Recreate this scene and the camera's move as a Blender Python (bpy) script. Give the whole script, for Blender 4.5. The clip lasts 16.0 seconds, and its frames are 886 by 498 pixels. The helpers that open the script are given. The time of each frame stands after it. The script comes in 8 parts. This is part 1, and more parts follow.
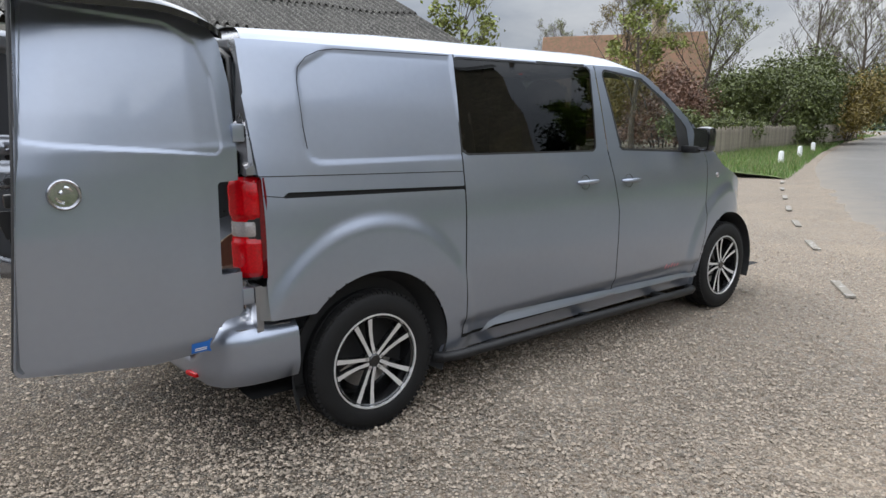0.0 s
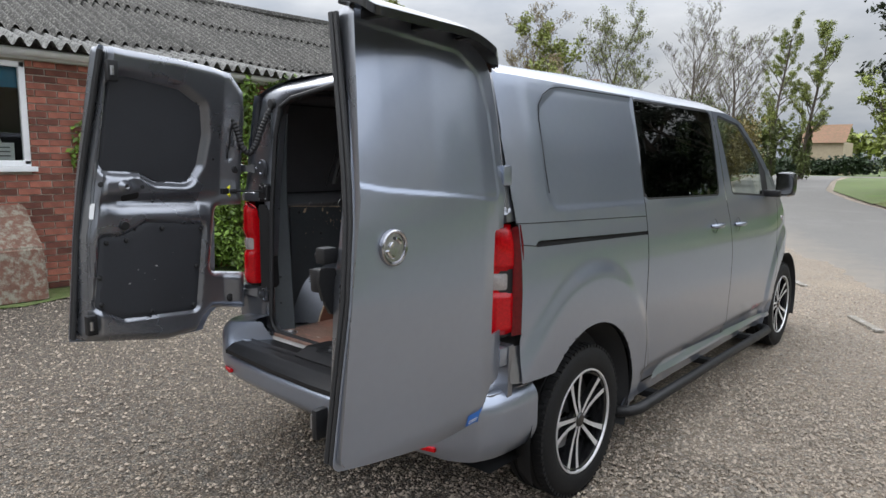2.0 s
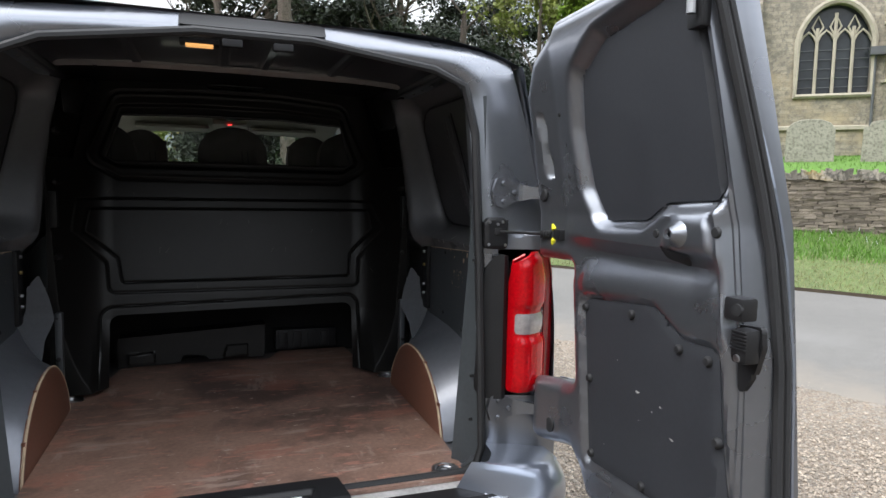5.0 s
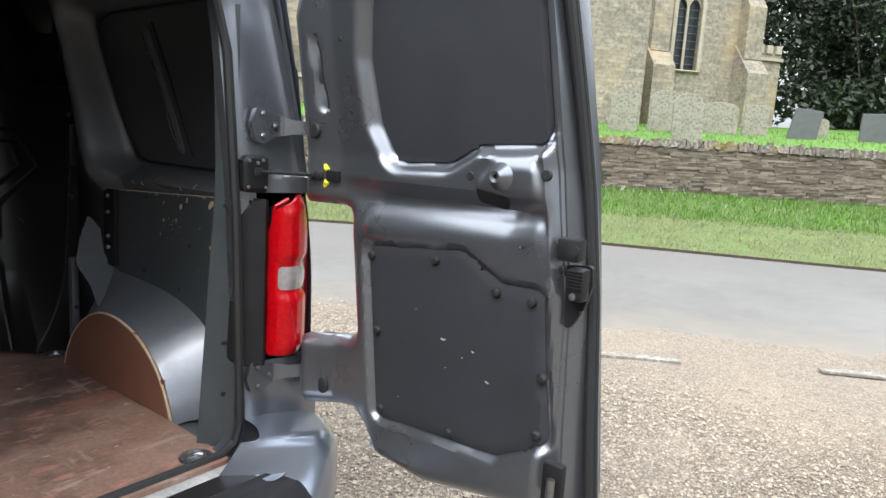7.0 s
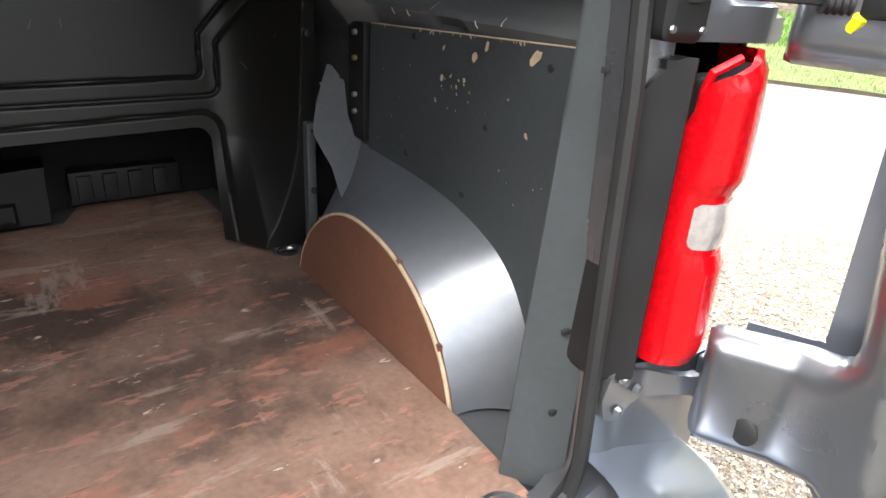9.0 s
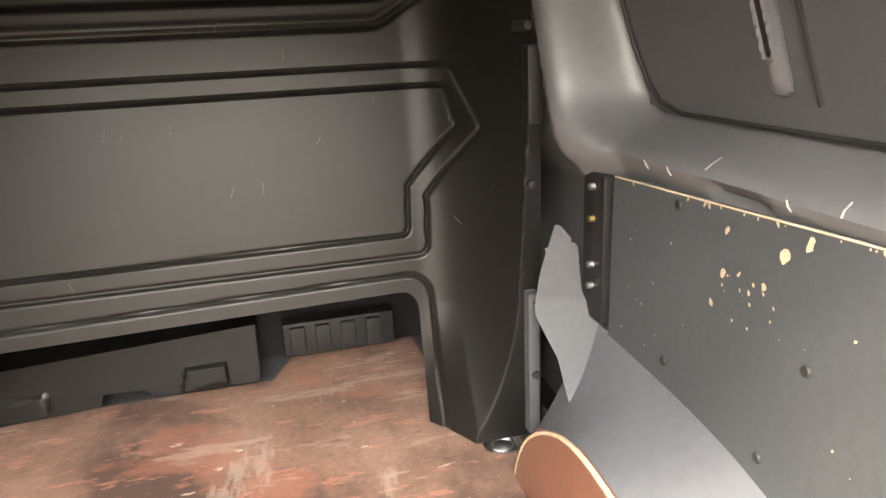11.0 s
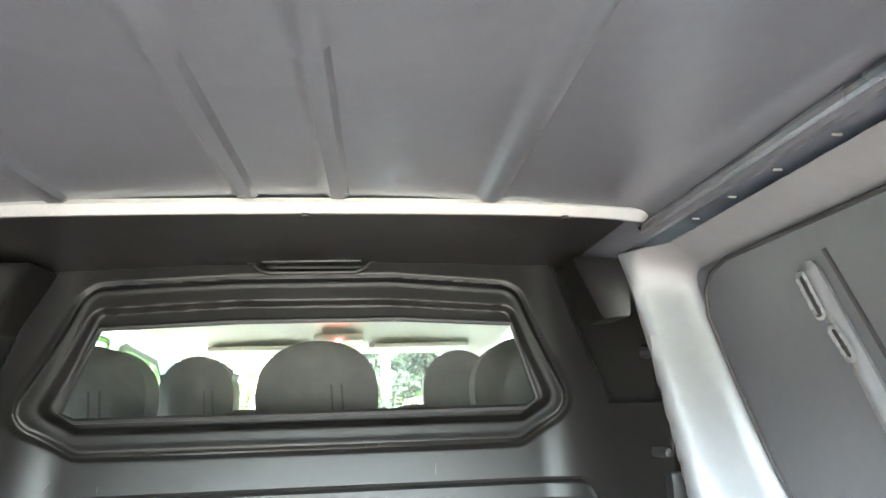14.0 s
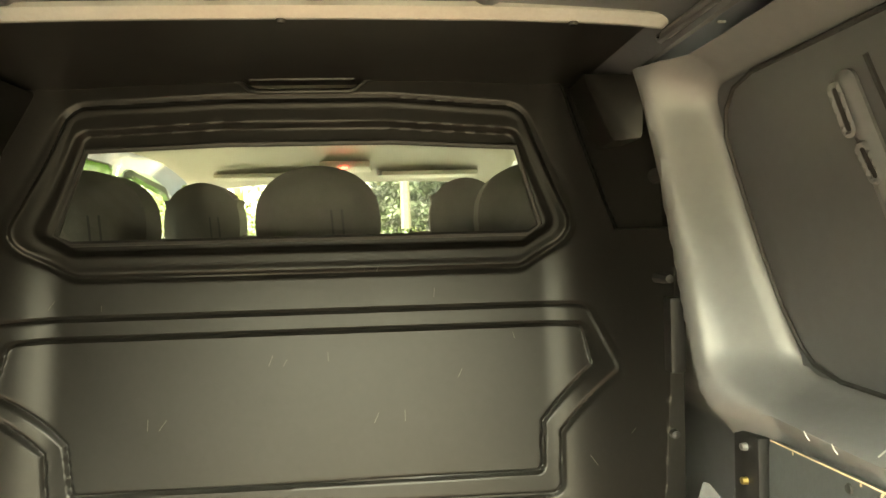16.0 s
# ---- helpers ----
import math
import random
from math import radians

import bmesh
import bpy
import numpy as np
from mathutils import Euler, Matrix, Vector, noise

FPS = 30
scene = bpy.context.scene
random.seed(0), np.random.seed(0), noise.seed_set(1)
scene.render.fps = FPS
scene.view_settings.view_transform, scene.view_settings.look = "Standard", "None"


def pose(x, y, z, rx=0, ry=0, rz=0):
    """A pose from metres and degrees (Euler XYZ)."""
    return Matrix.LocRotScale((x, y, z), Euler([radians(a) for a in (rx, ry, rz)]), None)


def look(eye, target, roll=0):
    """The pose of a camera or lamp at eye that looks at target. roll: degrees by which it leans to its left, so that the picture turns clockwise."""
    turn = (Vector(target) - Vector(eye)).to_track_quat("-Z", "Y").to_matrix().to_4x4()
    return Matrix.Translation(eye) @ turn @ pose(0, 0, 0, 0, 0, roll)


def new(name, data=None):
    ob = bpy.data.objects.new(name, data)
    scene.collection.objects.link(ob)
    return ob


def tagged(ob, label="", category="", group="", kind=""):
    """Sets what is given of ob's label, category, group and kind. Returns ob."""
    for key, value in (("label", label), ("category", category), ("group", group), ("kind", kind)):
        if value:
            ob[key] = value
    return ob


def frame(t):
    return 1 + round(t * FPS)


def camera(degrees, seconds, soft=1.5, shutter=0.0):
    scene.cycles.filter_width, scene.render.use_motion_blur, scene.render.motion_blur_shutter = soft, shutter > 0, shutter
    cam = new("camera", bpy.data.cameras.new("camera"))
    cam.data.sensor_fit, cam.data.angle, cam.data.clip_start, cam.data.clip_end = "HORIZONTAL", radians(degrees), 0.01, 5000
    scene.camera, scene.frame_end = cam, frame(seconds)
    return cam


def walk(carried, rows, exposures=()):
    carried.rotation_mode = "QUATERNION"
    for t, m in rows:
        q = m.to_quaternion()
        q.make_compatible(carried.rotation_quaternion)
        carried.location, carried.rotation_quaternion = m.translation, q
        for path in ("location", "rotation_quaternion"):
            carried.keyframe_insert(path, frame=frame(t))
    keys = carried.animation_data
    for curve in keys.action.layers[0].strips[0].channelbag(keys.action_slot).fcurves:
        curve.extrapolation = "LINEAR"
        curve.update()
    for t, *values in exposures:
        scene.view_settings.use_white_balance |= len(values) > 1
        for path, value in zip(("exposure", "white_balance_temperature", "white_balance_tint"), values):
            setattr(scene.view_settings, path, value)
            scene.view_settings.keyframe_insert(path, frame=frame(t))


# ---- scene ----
cam = camera(68.5, 16.0)
PATH = [
    (0, (3.405, -0.877, 1.466), (1.883, 0.363, 1.084), -0.4),
    (0.5, (3.189, -1.065, 1.442), (1.683, 0.205, 1.098), -0.5),
    (1, (2.921, -1.357, 1.432), (1.458, -0.03, 1.116), -0.1),
    (1.5, (2.616, -1.652, 1.466), (1.22, -0.25, 1.172), 0.2),
    (2, (2.235, -1.757, 1.482), (0.937, -0.259, 1.212), 0.6),
    (2.5, (1.811, -1.888, 1.469), (0.653, -0.276, 1.22), 0.6),
    (3, (1.367, -1.996, 1.492), (0.403, -0.258, 1.268), 0.7),
    (3.5, (0.941, -1.94, 1.457), (0.249, -0.073, 1.269), 0.6),
    (4, (0.519, -1.911, 1.417), (0.215, 0.059, 1.255), 0.5),
    (4.5, (0.155, -1.81, 1.427), (0.321, 0.177, 1.261), 0.7),
    (5, (-0.118, -1.586, 1.432), (0.554, 0.289, 1.253), 1.1),
    (5.2, (-0.204, -1.51, 1.433), (0.663, 0.282, 1.246), 1.4),
    (7.3, (-0.345, -1.099, 1.396), (1.252, 0.061, 1.074), 4.0),
    (7.5, (-0.24, -1.026, 1.398), (1.325, 0.164, 1.028), 4.0),
    (8, (-0.063, -0.82, 1.384), (1.385, 0.458, 0.861), 4.2),
    (8.5, (-0.015, -0.521, 1.348), (1.262, 0.843, 0.633), 4.5),
    (8.7, (-0.003, -0.42, 1.331), (1.192, 0.978, 0.545), 4.6),
    (10.8, (0.257, 0.109, 1.392), (0.714, 1.929, 0.699), -2.7),
    (11, (0.256, 0.106, 1.414), (0.692, 1.962, 0.809), -2.9),
    (11.5, (0.243, 0.101, 1.474), (0.638, 2.021, 1.076), -3.0),
    (12, (0.233, 0.106, 1.507), (0.561, 2.071, 1.321), -3.0),
    (12.5, (0.206, 0.09, 1.538), (0.475, 2.071, 1.543), -2.7),
    (13, (0.181, 0.051, 1.535), (0.42, 2.026, 1.734), -2.4),
    (13.5, (0.163, 0.023, 1.528), (0.377, 1.978, 1.889), -2.1),
    (14, (0.148, 0.008, 1.535), (0.355, 1.94, 2.007), -1.9),
    (14.5, (0.141, 0.003, 1.541), (0.35, 1.928, 2.041), -1.9),
    (15, (0.139, 0.003, 1.546), (0.34, 1.947, 1.972), -1.7),
    (15.5, (0.166, 0.039, 1.537), (0.342, 2.018, 1.761), -1.6),
    (16, (0.2, 0.079, 1.524), (0.337, 2.074, 1.489), -1.5),
]
walk(cam, [(t, look(eye, target, roll)) for t, eye, target, roll in PATH],
     [(0, 0.5, 6500, 10), (3.0, 0.55, 6500, 10), (4.5, 0.75, 6500, 10), (5.2, 0.95, 6500, 10), (7.3, 1.15, 6500, 8), (8.7, 1.85, 6700, 8), (10.8, 4.6, 8400, 12), (11.1, 4.7, 8300, 11), (11.5, 5.2, 7700, 5), (12, 5.5, 7900, 5), (12.5, 5.75, 7800, 4), (13, 6.15, 6700, 2), (13.5, 6.35, 6400, 0), (14, 6.35, 6200, -2), (14.5, 6.15, 6100, -4), (15, 5.95, 5700, -9), (15.5, 5.1, 7600, -8), (16, 5.05, 11000, -8)])

# ---- light ----
SUN_EL, SUN_AZ = radians(48), radians(250)
world = bpy.data.worlds.new("world")
scene.world = world
world.use_nodes = True
wn, wl = world.node_tree.nodes, world.node_tree.links
wn.clear()
w_out = wn.new("ShaderNodeOutputWorld")
w_bg = wn.new("ShaderNodeBackground")
w_sky = wn.new("ShaderNodeTexSky")
w_sky.sky_type = "NISHITA"
w_sky.sun_disc = False
w_sky.sun_elevation, w_sky.sun_rotation = SUN_EL, SUN_AZ
w_co = wn.new("ShaderNodeTexCoord")
w_map = wn.new("ShaderNodeMapping")
w_map.inputs["Scale"].default_value = (1.0, 1.0, 2.6)
w_noise = wn.new("ShaderNodeTexNoise")
w_noise.inputs["Scale"].default_value = 2.3
w_noise.inputs["Detail"].default_value = 7
w_noise.inputs["Roughness"].default_value = 0.55
w_ramp = wn.new("ShaderNodeValToRGB")
w_ramp.color_ramp.elements[0].position, w_ramp.color_ramp.elements[0].color = 0.36, (4.6, 5.1, 5.9, 1)
w_ramp.color_ramp.elements[1].position, w_ramp.color_ramp.elements[1].color = 0.64, (9.2, 9.4, 9.7, 1)
w_mix = wn.new("ShaderNodeMixRGB")
w_mix.inputs[0].default_value = 0.93
wl.new(w_co.outputs["Generated"], w_map.inputs["Vector"])
wl.new(w_map.outputs["Vector"], w_noise.inputs["Vector"])
wl.new(w_noise.outputs["Fac"], w_ramp.inputs["Fac"])
wl.new(w_sky.outputs["Color"], w_mix.inputs[1])
wl.new(w_ramp.outputs["Color"], w_mix.inputs[2])
# an overcast sky is brighter overhead than at the horizon
w_sep = wn.new("ShaderNodeSeparateXYZ")
w_up = wn.new("ShaderNodeMapRange")
w_up.interpolation_type = "SMOOTHSTEP"
w_up.inputs["From Min"].default_value, w_up.inputs["From Max"].default_value = 0.12, 0.60
w_up.inputs["To Min"].default_value, w_up.inputs["To Max"].default_value = 0.46, 2.15
w_gain = wn.new("ShaderNodeVectorMath")
w_gain.operation = "SCALE"
wl.new(w_co.outputs["Generated"], w_sep.inputs[0])
wl.new(w_sep.outputs["Z"], w_up.inputs["Value"])
wl.new(w_mix.outputs["Color"], w_gain.inputs[0])
wl.new(w_up.outputs["Result"], w_gain.inputs["Scale"])
wl.new(w_gain.outputs["Vector"], w_bg.inputs["Color"])
w_bg.inputs["Strength"].default_value = 0.115
wl.new(w_bg.outputs["Background"], w_out.inputs["Surface"])

sun_data = bpy.data.lights.new("sun", "SUN")
sun_data.energy, sun_data.angle, sun_data.color = 1.0, radians(25), (1.0, 0.97, 0.93)
sun = new("sun", sun_data)
sun.matrix_world = look((0, 0, 30), (-30 * math.sin(SUN_AZ) / math.tan(SUN_EL), -30 * math.cos(SUN_AZ) / math.tan(SUN_EL), 0))


# ---- materials ----
def material(name, color, rough=0.5, metal=0.0, vary=0.25, scale=8.0, bump=0.0, bump_scale=60.0, coat=0.0,
             color2=None, obj_random=0.0, spec=0.5, island=0.0):
    """A surface with colour variation at two scales, uneven gloss and fine relief, in metres."""
    m = bpy.data.materials.new(name)
    m.use_nodes = True
    n, l = m.node_tree.nodes, m.node_tree.links
    b = n["Principled BSDF"]
    co = n.new("ShaderNodeTexCoord")
    big = n.new("ShaderNodeTexNoise")
    big.inputs["Scale"].default_value = scale
    big.inputs["Detail"].default_value = 5
    fine = n.new("ShaderNodeTexNoise")
    fine.inputs["Scale"].default_value = scale * 11
    fine.inputs["Detail"].default_value = 3
    for t in (big, fine):
        l.new(co.outputs["Object"], t.inputs["Vector"])
    mixv = n.new("ShaderNodeMath")
    mixv.operation = "MULTIPLY_ADD"
    mixv.inputs[1].default_value = 0.6
    l.new(big.outputs["Fac"], mixv.inputs[0])
    half = n.new("ShaderNodeMath")
    half.operation = "MULTIPLY"
    half.inputs[1].default_value = 0.4
    l.new(fine.outputs["Fac"], half.inputs[0])
    l.new(half.outputs[0], mixv.inputs[2])
    ramp = n.new("ShaderNodeValToRGB")
    c = Vector(color[:3])
    lo = c * (1 - vary)
    hi = Vector(color2[:3]) if color2 else c * (1 + vary)
    ramp.color_ramp.elements[0].position, ramp.color_ramp.elements[0].color = 0.32, (*lo, 1)
    ramp.color_ramp.elements[1].position, ramp.color_ramp.elements[1].color = 0.68, (*hi, 1)
    l.new(mixv.outputs[0], ramp.inputs["Fac"])
    last = ramp.outputs["Color"]
    if obj_random or island:
        hsv = n.new("ShaderNodeHueSaturation")
        rng = n.new("ShaderNodeMapRange")
        amount = obj_random or island
        rng.inputs["To Min"].default_value, rng.inputs["To Max"].default_value = 1 - amount, 1 + amount
        if obj_random:
            l.new(n.new("ShaderNodeObjectInfo").outputs["Random"], rng.inputs["Value"])
        else:
            l.new(n.new("ShaderNodeNewGeometry").outputs["Random Per Island"], rng.inputs["Value"])
        l.new(rng.outputs["Result"], hsv.inputs["Value"])
        l.new(last, hsv.inputs["Color"])
        last = hsv.outputs["Color"]
    l.new(last, b.inputs["Base Color"])
    rr = n.new("ShaderNodeMapRange")
    rr.inputs["To Min"].default_value, rr.inputs["To Max"].default_value = max(0.02, rough * 0.85), min(1, rough * 1.15)
    l.new(big.outputs["Fac"], rr.inputs["Value"])
    l.new(rr.outputs["Result"], b.inputs["Roughness"])
    b.inputs["Metallic"].default_value = metal
    b.inputs["Specular IOR Level"].default_value = spec
    b.inputs["Coat Weight"].default_value = coat
    b.inputs["Coat Roughness"].default_value = 0.06
    if bump:
        bn = n.new("ShaderNodeTexNoise")
        bn.inputs["Scale"].default_value = bump_scale
        bn.inputs["Detail"].default_value = 4
        l.new(co.outputs["Object"], bn.inputs["Vector"])
        bp = n.new("ShaderNodeBump")
        bp.inputs["Strength"].default_value = min(1.0, bump)
        bp.inputs["Distance"].default_value = 0.35 / bump_scale
        l.new(bn.outputs["Fac"], bp.inputs["Height"])
        l.new(bp.outputs["Normal"], b.inputs["Normal"])
    return m


def glass(name, tint, rough=0.0):
    m = bpy.data.materials.new(name)
    m.use_nodes = True
    n, l = m.node_tree.nodes, m.node_tree.links
    n.clear()
    out = n.new("ShaderNodeOutputMaterial")
    clear = n.new("ShaderNodeBsdfTransparent")
    clear.inputs["Color"].default_value = (*tint, 1)
    shine = n.new("ShaderNodeBsdfGlossy")
    shine.inputs["Roughness"].default_value = rough
    fres = n.new("ShaderNodeFresnel")
    fres.inputs["IOR"].default_value = 1.5
    mix = n.new("ShaderNodeMixShader")
    l.new(fres.outputs["Fac"], mix.inputs["Fac"])
    l.new(clear.outputs["BSDF"], mix.inputs[1])
    l.new(shine.outputs["BSDF"], mix.inputs[2])
    l.new(mix.outputs["Shader"], out.inputs["Surface"])
    return m


def emitter(name, color, strength):
    m = bpy.data.materials.new(name)
    m.use_nodes = True
    b = m.node_tree.nodes["Principled BSDF"]
    b.inputs["Base Color"].default_value = (*color, 1)
    b.inputs["Emission Color"].default_value = (*color, 1)
    b.inputs["Emission Strength"].default_value = strength
    return m


PAINT = material("silver_grey_paint", (0.288, 0.320, 0.388), 0.34, 0.8, 0.03, 3, coat=0.9)
PAINT_IN = material("inner_grey_paint", (0.245, 0.256, 0.282), 0.28, 0.85, 0.05, 4, coat=0.5)
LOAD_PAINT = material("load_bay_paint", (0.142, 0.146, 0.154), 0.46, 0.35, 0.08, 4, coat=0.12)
# load bay paint again, darker for the shade of the roof and recess
ROOF_PAINT = material("shaded_roof_paint", (0.112, 0.118, 0.136), 0.36, 0.55, 0.08, 4, coat=0.3)
SKIN = material("shaded_skin_paint", (0.085, 0.089, 0.097), 0.42, 0.3, 0.08, 4)
# pale colour holds the light that the rails catch from the doors
RAIL = material("pale_lit_rail", (0.36, 0.355, 0.335), 0.42, 0.6, 0.08, 14)
PRIMER_SHADE = material("dark_primer_and_shade", (0.085, 0.09, 0.098), 0.42, 0.2, 0.12, 5, bump=0.05, coat=0.15)
BLACK = material("black_plastic", (0.012, 0.012, 0.013), 0.48, 0, 0.2, 14, bump=0.15, bump_scale=400, spec=0.35)
RUBBER_SHADE = material("black_rubber_and_shade", (0.014, 0.014, 0.015), 0.6, 0, 0.2, 12, bump=0.1, bump_scale=200)
TYRE = material("tyre_rubber", (0.007, 0.007, 0.0075), 0.7, 0, 0.35, 20, bump=0.3, bump_scale=120, spec=0.3)
ALLOY = material("machined_alloy", (0.72, 0.72, 0.73), 0.4, 0.65, 0.05, 30)
GLOSSBLACK = material("gloss_black_alloy", (0.012, 0.012, 0.013), 0.2, 0.2, 0.2, 20, coat=0.6)
CHROME = material("chrome", (0.75, 0.75, 0.76), 0.08, 1.0, 0.03, 20)
BADGE = material("satin_chrome_badge", (0.40, 0.40, 0.42), 0.22, 1.0, 0.3, 60)
STEEL = material("zinc_steel", (0.45, 0.45, 0.46), 0.35, 1.0, 0.15, 40)
TRIM = material("charcoal_trim_board", (0.025, 0.027, 0.032), 0.6, 0, 0.12, 9, bump=0.2, bump_scale=500)
RED = material("red_lens", (0.42, 0.002, 0.006), 0.14, 0, 0.35, 110, coat=0.25, bump=0.25, bump_scale=160, spec=0.3)
DARKRED = material("dark_red_lens_edge", (0.13, 0.002, 0.004), 0.2, 0, 0.3, 60, coat=0.3)
SILL = material("scuffed_pale_sill", (0.42, 0.41, 0.40), 0.5, 0.2, 0.3, 9)
CLEARLENS = material("clear_lens", (0.36, 0.33, 0.33), 0.12, 0.3, 0.2, 90, coat=1.0)
TINT = glass("privacy_glass", (0.07, 0.075, 0.075))
WINDOW = glass("window_glass", (0.84, 0.88, 0.85))
YELLOW = material("yellow_plastic", (0.75, 0.72, 0.02), 0.4, 0, 0.1, 30)
WHITE = material("white_sticker", (0.75, 0.76, 0.76), 0.5, 0, 0.06, 30)
BLUE = material("blue_sticker", (0.02, 0.14, 0.5), 0.4, 0, 0.1, 30)
PINK = material("pink_script", (0.6, 0.25, 0.3), 0.4, 0, 0.1, 30)


# ---- mesh helpers ----
def mesh_object(name, verts, faces, mat, parent=None, label="", smooth=True, sharp=40):
    me = bpy.data.meshes.new(name)
    me.from_pydata([tuple(map(float, v)) for v in verts], [], [tuple(map(int, f)) for f in faces])
    me.materials.append(mat)
    if smooth:
        me.polygons.foreach_set("use_smooth", [True] * len(me.polygons))
        me.set_sharp_from_angle(angle=radians(sharp))
    me.update()
    ob = new(name, me)
    if parent is not None:
        ob.parent = parent
    if label:
        ob["label"] = label
    return ob


def part(name, bm, mat, parent=None, label="", smooth=False):
    bmesh.ops.recalc_face_normals(bm, faces=bm.faces)
    me = bpy.data.meshes.new(name)
    bm.to_mesh(me)
    bm.free()
    me.materials.append(mat)
    if smooth:
        me.polygons.foreach_set("use_smooth", [True] * len(me.polygons))
        me.set_sharp_from_angle(angle=radians(40))
    ob = new(name, me)
    if parent is not None:
        ob.parent = parent
    if label:
        ob["label"] = label
    return ob


def thing(name, label, category, group="", loc=(0, 0, 0)):
    ob = new(name)
    ob.location = loc
    ob.empty_display_size = 0.1
    return tagged(ob, label, category, group)


def add_box(bm, x0, x1, y0, y1, z0, z1, bevel=0.0, m=None):
    r = bmesh.ops.create_cube(bm, size=1)
    vs = r["verts"]
    bmesh.ops.scale(bm, vec=(abs(x1 - x0), abs(y1 - y0), abs(z1 - z0)), verts=vs)
    bmesh.ops.translate(bm, vec=((x0 + x1) / 2, (y0 + y1) / 2, (z0 + z1) / 2), verts=vs)
    if bevel:
        es = list({e for v in vs for e in v.link_edges})
        g = bmesh.ops.bevel(bm, geom=es, offset=bevel, segments=2, affect="EDGES", profile=0.6)
        vs = g["verts"]
    if m is not None:
        bmesh.ops.transform(bm, matrix=m, verts=list({v for v in vs}))
    return vs


def box(name, mat, parent, x0, x1, y0, y1, z0, z1, bevel=0.005, label="", m=None):
    bm = bmesh.new()
    add_box(bm, x0, x1, y0, y1, z0, z1, bevel, m)
    return part(name, bm, mat, parent, label, smooth=bool(bevel))


def tube_geometry(points, radius, n=8, closed=False):
    """Rings of n corners swept along points; radius is one number or one for each point."""
    P = [Vector(p) for p in points]
    k = len(P)
    rad = [radius] * k if isinstance(radius, (int, float)) else radius
    verts, faces = [], []
    up = None
    for i, p in enumerate(P):
        a = P[(i - 1) % k] if (closed or i) else p
        b = P[(i + 1) % k] if (closed or i < k - 1) else p
        d = (b - a).normalized()
        if up is None:
            up = d.orthogonal().normalized()
        up = (up - d * up.dot(d))
        up = up.normalized() if up.length > 1e-6 else d.orthogonal().normalized()
        s = d.cross(up)
        for j in range(n):
            t = 2 * math.pi * j / n
            verts.append(p + (up * math.cos(t) + s * math.sin(t)) * rad[i])
    for i in range(k if closed else k - 1):
        for j in range(n):
            a, b = i * n + j, i * n + (j + 1) % n
            c, d = ((i + 1) % k) * n + (j + 1) % n, ((i + 1) % k) * n + j
            faces.append((a, b, c, d))
    if not closed:
        faces.append(tuple(range(n))[::-1])
        faces.append(tuple(range((k - 1) * n, k * n)))
    return verts, faces


def tube(name, mat, parent, points, radius, n=8, closed=False, label=""):
    v, f = tube_geometry(points, radius, n, closed)
    return mesh_object(name, v, f, mat, parent, label)


def lathe(name, mat, parent, profile, centre, axis="x", n=48, label="", sharp=35):
    """profile: (radius, offset along the axis) pairs; spun about an axis through centre."""
    verts, faces = [], []
    k = len(profile)
    for i in range(n):
        a = 2 * math.pi * i / n
        for r, o in profile:
            c, s = r * math.cos(a), r * math.sin(a)
            q = {"x": (o, c, s), "y": (c, o, s), "z": (c, s, o)}[axis]
            verts.append([q[j] + centre[j] for j in range(3)])
    for i in range(n):
        for j in range(k - 1):
            a, b = i * k + j, i * k + j + 1
            c, d = ((i + 1) % n) * k + j + 1, ((i + 1) % n) * k + j
            faces.append((a, b, c, d))
    return mesh_object(name, verts, faces, mat, parent, label, sharp=sharp)


def inset(P, r):
    """The polygon P moved inwards by r."""
    k = len(P)
    area = sum(P[i][0] * P[(i + 1) % k][1] - P[(i + 1) % k][0] * P[i][1] for i in range(k))
    sgn = 1 if area > 0 else -1
    out = []
    for i in range(k):
        a, b, c = Vector(P[i - 1]), Vector(P[i]), Vector(P[(i + 1) % k])
        d1, d2 = (b - a).normalized(), (c - b).normalized()
        n1, n2 = Vector((-d1.y, d1.x)) * sgn, Vector((-d2.y, d2.x)) * sgn
        m = (n1 + n2)
        m = m / max(0.35, m.dot(n1)) if m.length > 1e-6 else n1
        out.append(tuple(b + m * r))
    return out


def poly(P, r=0.0):
    """Signed distance to a polygon with its corners rounded by r (inside: minus)."""
    Q = inset(P, r) if r else P

    def f(U, V):
        d = np.full(np.shape(U), 1e9)
        inside = np.zeros(np.shape(U), bool)
        for i in range(len(Q)):
            (ax, ay), (bx, by) = Q[i - 1], Q[i]
            ex, ey = bx - ax, by - ay
            wx, wy = U - ax, V - ay
            t = np.clip((wx * ex + wy * ey) / max(ex * ex + ey * ey, 1e-12), 0, 1)
            d = np.minimum(d, np.hypot(wx - ex * t, wy - ey * t))
            if abs(ey) > 1e-12:
                inside ^= ((ay > V) != (by > V)) & (U < ex * (V - ay) / ey + ax)
        return np.where(inside, -d, d) - r
    return f


def disc(cx, cy, r):
    return lambda U, V: np.hypot(U - cx, V - cy) - r


def minus(f, *gs):
    def h(U, V):
        d = f(U, V)
        for g in gs:
            d = np.maximum(d, -g(U, V))
        return d
    return h


def step_in(d, w):
    """1 well inside the shape, 0 outside, a smooth slope of width w within its edge."""
    t = np.clip(-d / w, 0, 1)
    return t * t * (3 - 2 * t)


def ridge(d, w):
    """1 on the outline, falling to 0 at w from it."""
    t = np.clip(1 - np.abs(d) / w, 0, 1)
    return t * t * (3 - 2 * t)


